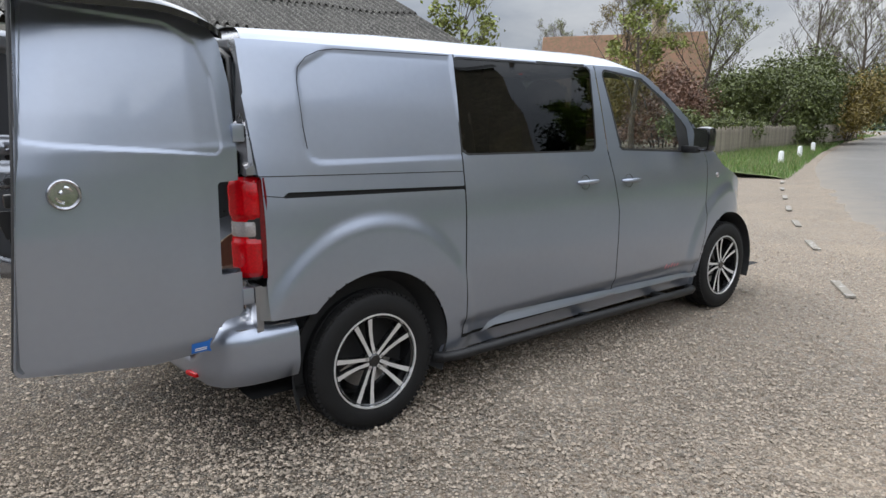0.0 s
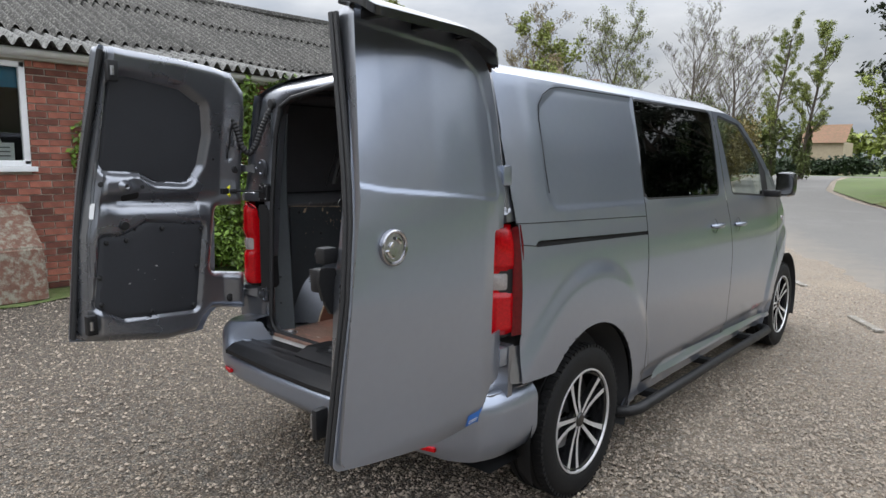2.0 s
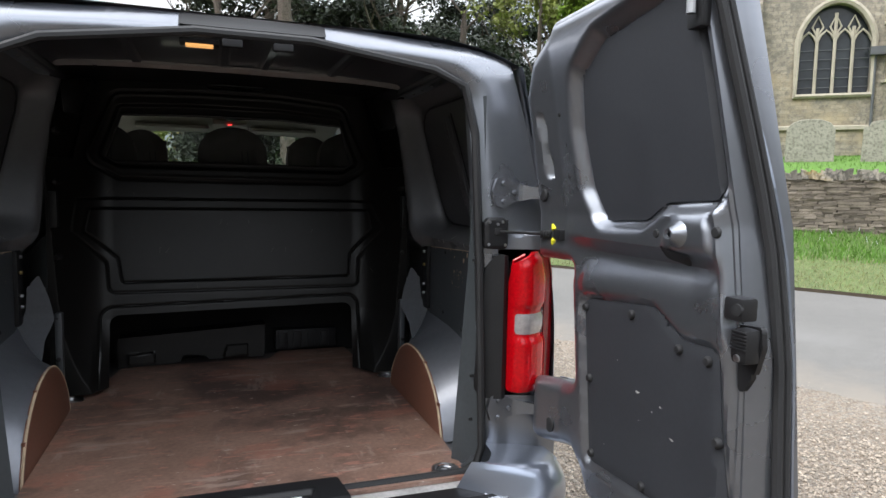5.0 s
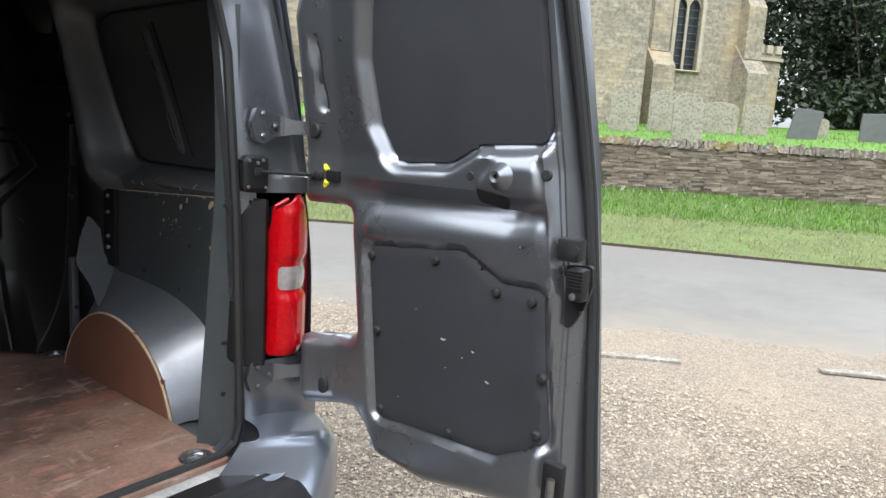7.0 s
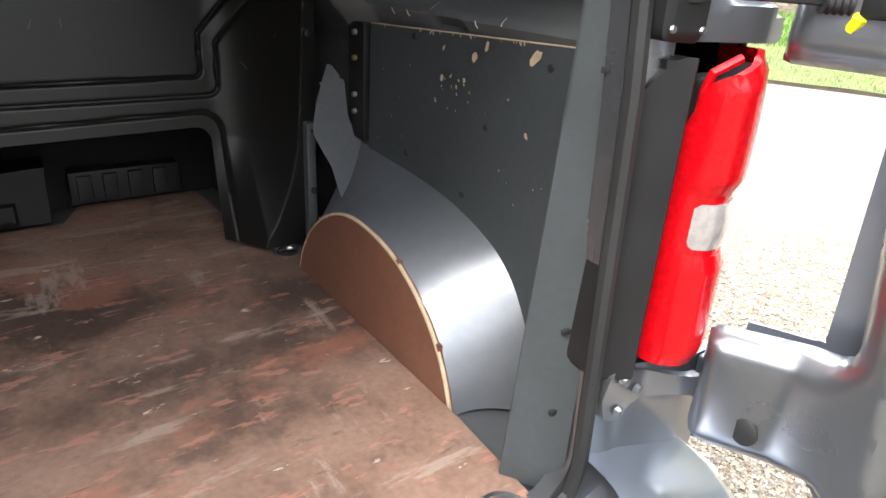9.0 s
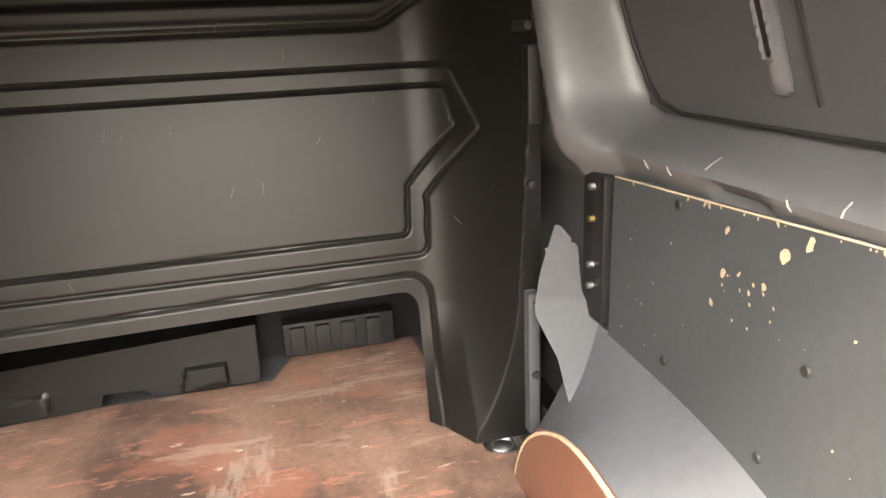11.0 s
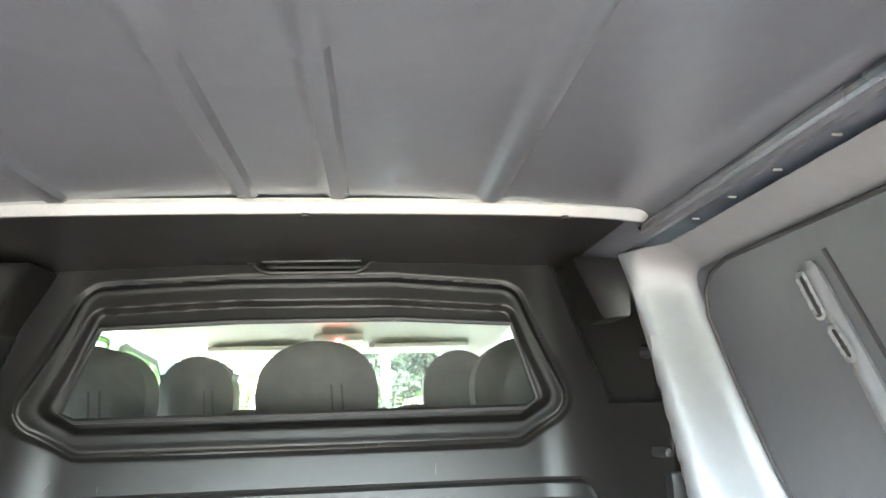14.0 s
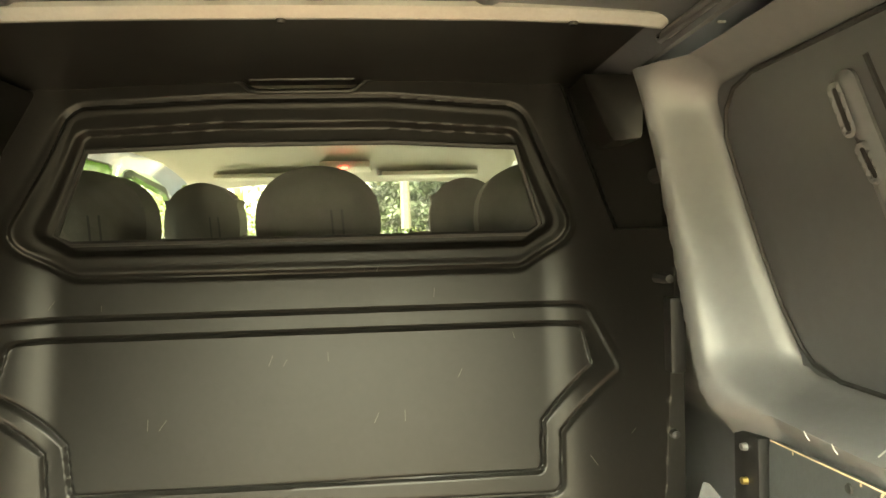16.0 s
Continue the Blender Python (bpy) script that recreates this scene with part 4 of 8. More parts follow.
        add_box(bm, x - 0.040, x, -0.668, -0.628, 1.118, 1.186, 0.012)
        grip = part("inner_handle", bm, BLACK, door, smooth=True)
        for k in range(6):
            box("grip_rib", BLACK, grip, x - 0.043, x - 0.036, -0.666, -0.632, 1.146 + 0.0065 * k, 1.1495 + 0.0065 * k, 0.001)
        lathe("lock_button", STEEL, grip, [(0.0, -0.044), (0.007, -0.043), (0.009, -0.03)], (x, -0.648, 1.130), "x", 10)
        block = box("latch_block", BLACK, door, x - 0.036, x + 0.004, -0.650, -0.602, 1.196, 1.242, 0.008)
        # near-black disc draws the shade inside the eye
        lathe("latch_eye", SHADE_BLACK, block, [(0.0, -0.0015), (0.012, -0.001), (0.013, 0.004)], (x - 0.037, -0.638, 1.219), "x", 14)
        bx = float(outer_map(np.array(-0.492), np.array(1.240))[0])
        BX = -0.492
        badge = lathe("round_badge", BADGE, door, [(0.0, 0.005), (0.040, 0.006), (0.0415, 0.011), (0.047, 0.013), (0.051, 0.010), (0.053, 0.0)], (bx, BX, 1.240), "x", 40, label="round chrome badge")
        for a0, a1, r in ((0.4, 1.5, 0.026), (3.4, 4.6, 0.026), (2.0, 3.0, 0.014)):
            tube("badge_relief", CHROME, badge, [(bx + 0.008, BX + r * math.cos(a), 1.240 + r * math.sin(a)) for a in np.linspace(a0, a1, 7)], 0.005, 6)
        sx = outer_map(np.array([-0.04, -0.115]), np.array([0.62, 0.62]))[0]
        sheet("dealer_sticker", BLUE, door, (-0.125, -0.035, 0.58, 0.64), 0.02, poly([(-0.118, 0.588), (-0.045, 0.588), (-0.045, 0.632), (-0.118, 0.632)], 0.003), lambda u, v: (outer_map(u, v)[0] + 0.002, u, v))
        for k, (a, b, c) in enumerate(((-0.105, -0.058, 0.607), (-0.105, -0.058, 0.599))):
            sheet("sticker_bar", WHITE, door, (a, b, c - 0.002, c + 0.002), 0.02, poly([(a, c - 0.002), (b, c - 0.002), (b, c + 0.002), (a, c + 0.002)]), lambda u, v: (outer_map(u, v)[0] + 0.0035, u, v))
        # roof spoiler moulding carried by this door
        f = poly([(-0.60, -0.02), (0.115, -0.02), (0.125, 0.02), (0.09, 0.09), (0.0, 0.125), (-0.60, 0.15)], 0.02)
        base = lambda u: 0.928 - lean * u
        sheet("spoiler", GLOSSBLACK, door, (-0.62, 0.14, -0.04, 0.17), 0.0125, f,
              lambda u, v: (base(u) - 0.10 - 0.03 * np.clip(u / 0.12, 0, 1) + np.maximum(v, -0.02) * 0.85, u, 1.915 - 0.03 * np.clip(v / 0.12, 0, 1.3) ** 2 - 0.10 * np.clip((u + 0.20) / 0.33, 0, 1) ** 2),
              thick=(0, 0, -0.025), label="gloss black roof spoiler on the open door")
        for cu in (-0.50, -0.30, -0.10):
            box("spoiler_clip", BLACK, door, 0.85, 0.93, cu - 0.015, cu + 0.015, 1.862, 1.890 - 0.02 * (cu > -0.2), 0.006)
    else:
        sheet("paper_label", WHITE, door, (-0.70, -0.62, 1.20, 1.28), 0.02, poly([(-0.650, 1.205), (-0.60, 1.205), (-0.60, 1.275), (-0.650, 1.275)], 0.002), lambda u, v: (lambda q: (q[0] + 0.008, q[1], q[2]))(inner_map(u, v)))
        lathe("latch_motor", BLACK, door, [(0.0, 0.02), (0.018, 0.02), (0.022, 0.0)], (float(inner_map(np.array(-0.47), np.array(1.17))[0]), -0.47, 1.17), "x", 14)
        pts = [(-0.80, 0.03, 1.70), (-0.775, 0.06, 1.70), (-0.76, 0.09, 1.62), (-0.745, 0.11, 1.53), (-0.73, 0.14, 1.50), (-0.715, 0.17, 1.55), (-0.70, 0.20, 1.64), (-0.675, 0.225, 1.72), (-0.66, 0.25, 1.76)]
        P = np.array(pts)
        d = np.concatenate([[0], np.cumsum(np.linalg.norm(np.diff(P, axis=0), axis=1))])
        t = np.linspace(0, d[-1], 64)
        fine = np.stack([np.interp(t, d, P[:, k]) for k in range(3)], -1)
        for _ in range(4):
            fine[1:-1] = (fine[:-2] + 2 * fine[1:-1] + fine[2:]) / 4
        conduit = tube("wiring_conduit", RUBBER_SHADE, door, fine.tolist(), [0.013 if k % 2 else 0.0165 for k in range(64)], 12)
        for k in (0, 63):
            lathe("conduit_boot", RUBBER_SHADE, conduit, [(0.0, -0.03), (0.022, -0.028), (0.028, -0.01), (0.026, 0.012), (0.0, 0.014)], tuple(fine[k]), "y", 16)
    return door


for s in (1, -1):
    rear_door(s)

# ---- van: load space ----
FLOOR_Z = 0.575


def worn_ply():
    """Reddish phenolic plywood with grain, dark stains and pale scuffs along and across the load floor."""
    m = material("worn_ply", (0.215, 0.125, 0.092), 0.40, 0, 0.22, 7, bump=0.15, bump_scale=140, color2=(0.31, 0.195, 0.15))
    n, l = m.node_tree.nodes, m.node_tree.links
    b = n["Principled BSDF"]
    base = b.inputs["Base Color"].links[0].from_socket
    co = n.new("ShaderNodeTexCoord")

    def layer(socket, scale, stretch, lo, hi, color, amount, rot):
        mp = n.new("ShaderNodeMapping")
        mp.inputs["Scale"].default_value = stretch
        mp.inputs["Rotation"].default_value = (0, 0, rot)
        tx = n.new("ShaderNodeTexNoise")
        tx.inputs["Scale"].default_value = scale
        tx.inputs["Detail"].default_value = 6
        tx.inputs["Roughness"].default_value = 0.65
        rp = n.new("ShaderNodeMapRange")
        rp.inputs["From Min"].default_value, rp.inputs["From Max"].default_value = lo, hi
        rp.inputs["To Max"].default_value = amount
        mx = n.new("ShaderNodeMixRGB")
        mx.inputs[2].default_value = (*color, 1)
        l.new(co.outputs["Object"], mp.inputs["Vector"])
        l.new(mp.outputs["Vector"], tx.inputs["Vector"])
        l.new(tx.outputs["Fac"], rp.inputs["Value"])
        l.new(rp.outputs["Result"], mx.inputs[0])
        l.new(socket, mx.inputs[1])
        return mx.outputs[0]
    c = layer(base, 1.7, (1, 0.8, 1), 0.50, 0.62, (0.052, 0.034, 0.030), 0.85, 0.2)
    c = layer(c, 7, (0.8, 1.0, 1), 0.56, 0.66, (0.090, 0.058, 0.048), 0.7, 0.4)
    c = layer(c, 5, (0.65, 1.0, 1), 0.56, 0.63, (0.36, 0.145, 0.10), 0.5, -0.5)
    c = layer(c, 26, (0.35, 1.0, 1), 0.58, 0.62, (0.44, 0.20, 0.15), 0.6, -0.2)
    c = layer(c, 14, (0.22, 1.0, 1), 0.58, 0.63, (0.40, 0.31, 0.26), 0.55, -0.6)
    c = layer(c, 10, (1.0, 0.25, 1), 0.60, 0.65, (0.42, 0.33, 0.28), 0.5, 0.35)
    c = layer(c, 40, (0.25, 1.0, 1), 0.62, 0.67, (0.10, 0.060, 0.048), 0.6, 0.5)
    c = layer(c, 30, (0.4, 1.0, 1), 0.66, 0.685, (0.60, 0.52, 0.45), 0.8, -0.3)
    l.new(c, b.inputs["Base Color"])
    return m


PLY = worn_ply()
PLY_RED = material("red_ply", (0.175, 0.076, 0.050), 0.4, 0, 0.2, 10, bump=0.1, bump_scale=160)
PLY_EDGE = material("raw_ply_edge", (0.50, 0.38, 0.26), 0.8, 0, 0.25, 40)
BOARD = material("grey_painted_board", (0.046, 0.053, 0.058), 0.5, 0, 0.15, 7, bump=0.15, bump_scale=220)
BULK = material("moulded_black_bulkhead", (0.0088, 0.0085, 0.0082), 0.38, 0, 0.25, 6, bump=0.2, bump_scale=420, spec=0.34)
LINING = material("cream_headliner", (0.62, 0.60, 0.52), 0.9, 0, 0.05, 12, bump=0.2, bump_scale=300)
CLOTH = material("grey_seat_cloth", (0.085, 0.08, 0.075), 0.9, 0, 0.2, 16, bump=0.4, bump_scale=350)
DASH = material("dark_dashboard", (0.025, 0.025, 0.027), 0.6, 0, 0.2, 12, bump=0.2, bump_scale=300)

# plywood floor with cut-outs for the wheel boxes and lashing rings
RINGS = [(0.556, 0.237), (-0.556, 0.240), (0.641, 1.272), (-0.641, 1.272)]
ring_holes = [(lambda U, V, cx=cx, cy=cy: np.hypot((U - cx) * 0.8, V - cy) - 0.034) for cx, cy in RINGS]
floor_shape = minus(poly([(-0.612, 0.172), (-0.228, 0.172), (-0.222, 0.236), (0.226, 0.236), (0.232, 0.172), (0.612, 0.172), (0.628, 0.45), (0.628, 1.17), (0.69, 1.21), (0.69, 1.33), (0.629, 1.335), (0.581, 1.375), (0.560, 1.870),
                          (0.213, 1.870), (0.155, 1.733), (-0.515, 1.733), (-0.581, 1.375), (-0.629, 1.335), (-0.69, 1.33), (-0.69, 1.21), (-0.628, 1.17), (-0.628, 0.45)], 0.012), *ring_holes)
floor = sheet("load_floor", PLY, van, (-0.70, 0.70, 0.16, 1.90), 0.0125, floor_shape, lambda u, v: (u, v, FLOOR_Z + 0 * u), thick=(0, 0, -0.012), label="scuffed red-brown plywood load floor")
mesh_object("floor_pan", [(-0.80, 0.19, 0.552), (0.80, 0.19, 0.552), (0.80, 2.0, 0.552), (-0.80, 2.0, 0.552)], [(0, 1, 2, 3)], PRIMER_SHADE, van)
for cx, cy in RINGS:
    cup = lathe("lashing_cup", STEEL, floor, [(0.043, 0.0025), (0.036, 0.003), (0.032, -0.012), (0.0, -0.014)], (cx, cy, FLOOR_Z), "z", 24)
    tube("lashing_ring", STEEL, cup, [(cx + 0.026 * math.cos(a), cy + 0.020 * math.sin(a), FLOOR_Z - 0.004 + 0.004 * math.sin(a)) for a in np.linspace(0, 2 * math.pi, 15)[:-1]], 0.0045, 6, closed=True)

wall_x = table([0.55, 1.10, 1.165, 1.21, 1.30, 1.45, 1.62, 1.74, 1.80, 1.87], [0.803, 0.800, 0.795, 0.768, 0.764, 0.757, 0.738, 0.712, 0.694, 0.655], 0.05)
recess_front = table([1.10, 1.19, 1.30, 1.40, 1.52, 1.65, 1.80], [1.205, 1.232, 1.264, 1.295, 1.325, 1.343, 1.350], 0.16)


def recess(u, v):
    """Signed distance to the bay between the pillar, the waist ledge and the cant rail."""
    q1, q2 = u - recess_front(v) + 0.10, np.maximum(1.193 - v, v - 1.805) + 0.10
    return np.hypot(np.maximum(q1, 0), np.maximum(q2, 0)) + np.minimum(np.maximum(q1, q2), 0) - 0.10


pillar_edge = table([0.55, 0.95, 1.17, 1.28, 1.45, 1.60, 1.75, 1.87], [1.34, 1.34, 1.235, 1.285, 1.33, 1.35, 1.352, 1.35], 0.16)
strap = poly([(0.862, 1.30), (0.898, 1.30), (0.985, 1.69), (0.945, 1.69)], 0.015)
slots = [poly([(0.882, 1.345), (0.892, 1.345), (0.910, 1.425), (0.900, 1.425)], 0.004), poly([(0.928, 1.550), (0.938, 1.550), (0.952, 1.590), (0.942, 1.590)], 0.004), poly([(0.955, 1.612), (0.965, 1.612), (0.976, 1.670), (0.966, 1.670)], 0.004)]
dent = poly([(0.80, 1.155), (0.93, 1.155), (0.935, 1.205), (0.80, 1.205)], 0.022)


def wall_inner(u, v):
    e = pillar_edge(v)
    x = wall_x(v) - 0.055 * np.clip((u - e + 0.10) / 0.09, 0, 1) * np.clip((v - 1.10) / 0.08, 0, 1)
    x = x + 0.018 * step_in(dent(u, v), 0.03)
    # the skin of the body shows in the recess between the pillars and rails
    k = step_in(recess(u, v), 0.058)
    skin = half_width(v) - 0.032 + 0.004 * ridge(recess(u, v) + 0.066, 0.007)
    x = x + (skin - x) * k
    return x + 0.05 * np.clip((u - e - 0.004) / 0.02, 0, 1)


arch_y, arch_z = 0.905, 0.50
for s in (1, -1):
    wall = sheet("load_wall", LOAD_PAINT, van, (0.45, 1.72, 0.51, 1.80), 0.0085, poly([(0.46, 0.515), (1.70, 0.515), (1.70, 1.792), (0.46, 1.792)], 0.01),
                 lambda u, v: (s * wall_inner(u, v), u, v), label="dark painted pressed-steel load wall")
    sheet("wall_strap", LOAD_PAINT, wall, (0.85, 1.0, 1.29, 1.70), 0.005, strap, lambda u, v: (s * (half_width(v) - 0.043 - 0.007 * step_in(strap(u, v), 0.016)), u, v), thick=(s * 0.005, 0, 0))
    for q in slots:
        sheet("slot_rim", LOAD_PAINT, wall, (0.85, 1.0, 1.29, 1.70), 0.0035, lambda u, v: np.abs(q(u, v) - 0.004) - 0.004, lambda u, v: (s * (half_width(v) - 0.0525 - 0.003 * step_in(np.abs(q(u, v) - 0.004) - 0.004, 0.004)), u, v))
        # black sheet laid on the strap draws the slot's shade
        sheet("strap_slot", RUBBER_SHADE, wall, (0.85, 1.0, 1.29, 1.70), 0.006, q, lambda u, v: (s * (half_width(v) - 0.0512), u, v))
    # darker sheet over the body skin, the recess's shade put into colour
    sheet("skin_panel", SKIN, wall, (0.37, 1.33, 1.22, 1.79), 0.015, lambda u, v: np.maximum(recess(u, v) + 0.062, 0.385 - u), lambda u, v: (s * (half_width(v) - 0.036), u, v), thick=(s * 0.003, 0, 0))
    edge_line = [(0.40, 1.742), (0.80, 1.742), (1.16, 1.740), (1.22, 1.728), (1.258, 1.700)] + [(float(recess_front(z)) - 0.064, z) for z in np.linspace(1.655, 1.36, 8)] + [(1.188, 1.30), (1.16, 1.272), (1.10, 1.258), (0.80, 1.256), (0.40, 1.256)]
    # black tube round the skin panel puts the crease's shade into colour
    tube("skin_edge", RUBBER_SHADE, wall, [(s * (float(half_width(z)) - 0.0375), y, z) for y, z in edge_line], 0.0042, 6)
    tube("skin_seam", RUBBER_SHADE, wall, [(s * (float(half_width(z)) - 0.0365), 0.835 + 0.24 * (z - 1.33), z) for z in np.linspace(1.29, 1.70, 8)], 0.004, 6)
    board = sheet("ply_lining", BOARD, wall, (0.50, 1.18, 0.54, 1.20), 0.02, minus(poly([(0.51, 0.545), (1.166, 0.545), (1.158, 1.158), (0.51, 1.188)], 0.008), poly([(0.56, 0.50), (0.60, 0.72), (0.72, 0.81), (0.86, 0.835), (1.20, 0.845), (1.20, 0.50)], 0.02)),
                  lambda u, v: (s * (0.778 + 0 * u), u, v), thick=(s * 0.008, 0, 0), label="dark grey painted lining board, chipped")
    tube("board_edge", PLY_EDGE, board, [(s * 0.7785, 0.515, 1.187), (s * 0.7785, 1.155, 1.157)], 0.0014, 6)
    rng = random.Random(5 if s > 0 else 6)
    chips = [(0.886, 1.037, 0.007), (0.868, 1.084, 0.009), (0.794, 1.091, 0.008), (0.768, 1.137, 0.013), (0.734, 1.160, 0.010), (0.866, 1.142, 0.006), (0.607, 1.160, 0.015), (0.610, 1.029, 0.007), (0.818, 1.075, 0.005), (0.812, 1.088, 0.005), (0.815, 1.062, 0.004), (0.838, 1.093, 0.004)]
    chips += [(rng.gauss(0.82, 0.035), rng.gauss(1.08, 0.022), 0.003) for _ in range(8)]
    chips += [(rng.uniform(0.55, 1.13), rng.uniform(0.90, 1.14), rng.uniform(0.0012, 0.0032)) for _ in range(22)]
    for k in range(14):
        q = rng.uniform(0.62, 1.10)
        chips.append((q, 1.1845 - 0.0465 * (q - 0.515) - 0.001, rng.uniform(0.002, 0.005)))
    for cy, cz, r in chips:
        lean, long = rng.uniform(-0.7, 0.7), rng.uniform(1.0, 2.2)
        vs = []
        for a in range(9):
            t = a * 2 * math.pi / 9
            q = r * rng.uniform(0.55, 1.15)
            dy, dz = q * 0.6 * math.cos(t), q * 0.6 * long * math.sin(t)
            vs.append((s * 0.7768, cy + dy * math.cos(lean) - dz * math.sin(lean), min(1.186 - 0.0465 * (cy - 0.515), cz + dy * math.sin(lean) + dz * math.cos(lean))))
        mesh_object("paint_chip", vs, [tuple(range(9))], PLY_EDGE, board, smooth=False)
    for cy, cz in ((0.973, 1.150), (0.988, 0.902), (0.777, 0.872), (0.57, 1.15), (0.72, 1.02)):
        lathe("lining_screw", RUBBER_SHADE, board, [(0.0, -s * 0.003), (0.006, -s * 0.0025), (0.008, 0.0)], (s * 0.7775, cy, cz), "x", 10)
    # scuffs on the ledge over the board
    for k in range(5):
        cy, cz = rng.uniform(0.62, 1.12), rng.uniform(1.185, 1.215)
        tube("ledge_scuff", SCUFF, wall, [(s * (float(wall_inner(np.array(cy + d * 0.4), np.array(cz + d))) - 0.0008), cy + d * 0.4, cz + d) for d in (-0.006, 0.0, 0.007)], 0.0012, 4)
    # wheel box: a pressed arch flaring to the wall, running up into the pillar's foot, with a ply face
    face_line = [(0.484, 0.552), (0.498, 0.60), (0.532, 0.668), (0.575, 0.716), (0.628, 0.758), (0.70, 0.793), (0.785, 0.812), (0.880, 0.815), (0.955, 0.798), (1.025, 0.760), (1.095, 0.703), (1.140, 0.640), (1.166, 0.58), (1.170, 0.552)]
    wall_line = [(0.400, 0.552), (0.425, 0.63), (0.462, 0.715), (0.505, 0.782), (0.560, 0.828), (0.636, 0.858), (0.725, 0.880), (0.82, 0.892), (0.92, 0.898), (1.00, 0.902), (1.075, 0.905), (1.142, 0.905)]

    def smooth_line(P, n):
        P = np.array(P, float)
        d = np.concatenate([[0], np.cumsum(np.hypot(*np.diff(P, axis=0).T))])
        q = np.stack([np.interp(np.linspace(0, d[-1], n), d, P[:, k]) for k in (0, 1)], -1)
        for _ in range(3):
            q[1:-1] = (q[:-2] + 2 * q[1:-1] + q[2:]) / 4
        return q
    n, k = 60, 10
    fa, fb = smooth_line(face_line[:11] + [(1.118, 0.680)], n), smooth_line(wall_line, n)
    vs = []
    for i in range(n):
        for j in range(k):
            t = j / (k - 1)
            w = t ** 1.5
            q = fa[i] * (1 - w) + fb[i] * w
            vs.append((s * (0.636 + 0.144 * t), q[0], q[1] + 0.012 * math.sin(math.pi * t) - (0.006 if j == 0 else 0)))
    fs = [(i * k + j, i * k + j + 1, (i + 1) * k + j + 1, (i + 1) * k + j) for i in range(n - 1) for j in range(k - 1)]
    arch = mesh_object("wheel_box", vs, fs, WHEELBOX, van, "grey painted wheel box with red plywood face")
    # the pillar's foot: a narrow blade that grows out of the arch
    fin = poly([(0.694, 0.56), (0.694, 0.855), (0.670, 0.925), (0.687, 1.0), (0.722, 1.094), (0.757, 1.046), (0.759, 0.965), (0.774, 0.92), (0.80, 0.88), (0.80, 0.56)], 0.006)
    sheet("pillar_foot", FOOT, arch, (0.65, 0.81, 0.55, 1.10), 0.008, fin, lambda u, v: (s * u, 1.134 + 0.25 * (0.76 - u) + 0.03 * np.clip((v - 0.92) / 0.17, 0, 1) - 0.16 * np.clip((0.95 - v) / 0.22, 0, 1) ** 1.4, v))
    face = poly(face_line[::-1], 0.006)
    sheet("ply_face", PLY_RED, arch, (0.47, 1.18, 0.545, 0.83), 0.0125, face, lambda u, v: (s * (0.630 + 0 * u), u, v), thick=(s * 0.010, 0, 0))
    tube("ply_edge", PLY_EDGE, arch, [(s * 0.633, y, z) for y, z in smooth_line(face_line, 40)], 0.0045, 6)
    # flat trim from the door seal to the wheel box, with three slots
    strip_in = table([0.55, 0.60, 0.96, 1.30, 1.60, 1.74], [0.600, 0.603, 0.628, 0.650, 0.640, 0.615], 0.1)
    post = sheet("pillar_trim_strip", BOARD, van, (0.0, 1.0, 0.565, 1.72), 0.05, poly([(0, 0.57), (1, 0.57), (1, 1.715), (0, 1.715)]),
                 lambda u, v: (s * (strip_in(v) * (1 - u) + 0.660 * u), 0.305 - 0.080 * u, v), thick=(s * 0.002, 0.004, 0), label="dark flat pillar trim strip")
    # near-black bars draw the shade in the trim's slots
    for z in (1.222, 0.86, 0.72):
        box("trim_slot", SHADE_BLACK, post, s * 0.636, s * 0.650, 0.246, 0.252, z - 0.004, z + 0.004, 0.001)

# reveal from the door opening to the load walls
vs, fs = [], []
loop = [(0.662, 0.58), (0.658, 0.8), (0.646, 1.2), (0.640, 1.45), (0.625, 1.62), (0.60, 1.73), (0.53, 1.778), (0.40, 1.80), (0.15, 1.832), (0, 1.835)]
loop = loop + [(-x, z) for x, z in loop[-2::-1]]
for x, z in loop:
    side = min(1.0, max(0.0, (abs(x) - 0.45) / 0.15))
    wx = (abs(x) + (float(wall_x(z)) - abs(x)) * side) * (1 if x >= 0 else -1)
    wz = z + (1.845 - 0.035 * (x / 0.65) ** 2 - z) * (1 - side) + (0.06 * side if z > 1.70 else 0)
    for t in (0.0, 0.35, 0.7, 1.0):
        e = t * t * (3 - 2 * t)
        vs.append((x + (wx - x) * e, 0.232 + 0.15 * t + max(0, z - 1.6) * 0.25 * (1 - t), z + (wz - z) * e))
fs = [(i * 4 + j, i * 4 + j + 1, (i + 1) * 4 + j + 1, (i + 1) * 4 + j) for i in range(len(loop) - 1) for j in range(3)]
mesh_object("opening_reveal", vs, fs, LOAD_PAINT, van)

# roof skin inside, with lengthwise ribs, two cross rails and a courtesy lamp
ribs = [(-0.365, 0.04), (-0.065, 0.04), (0.085, 0.04), (0.345, 0.04)]


def ceil_z(u, v):
    z = 1.858 - 0.026 * (u / 0.65) ** 2 - 0.012 * np.clip((0.6 - v) / 0.3, 0, 1)
    for cx, w in ribs:
        z = z - 0.009 * step_in(np.abs(u - cx) - w / 2, 0.008) * (v < 1.16) * (v > 0.55)
    z = z - 0.03 * np.clip((np.abs(u) - 0.60) / 0.06, 0, 1) ** 2
    y = v - 0.09
    return np.minimum(z, roof_over(y, np.abs(u) / half_width(side_top(y)))[2] - 0.043)


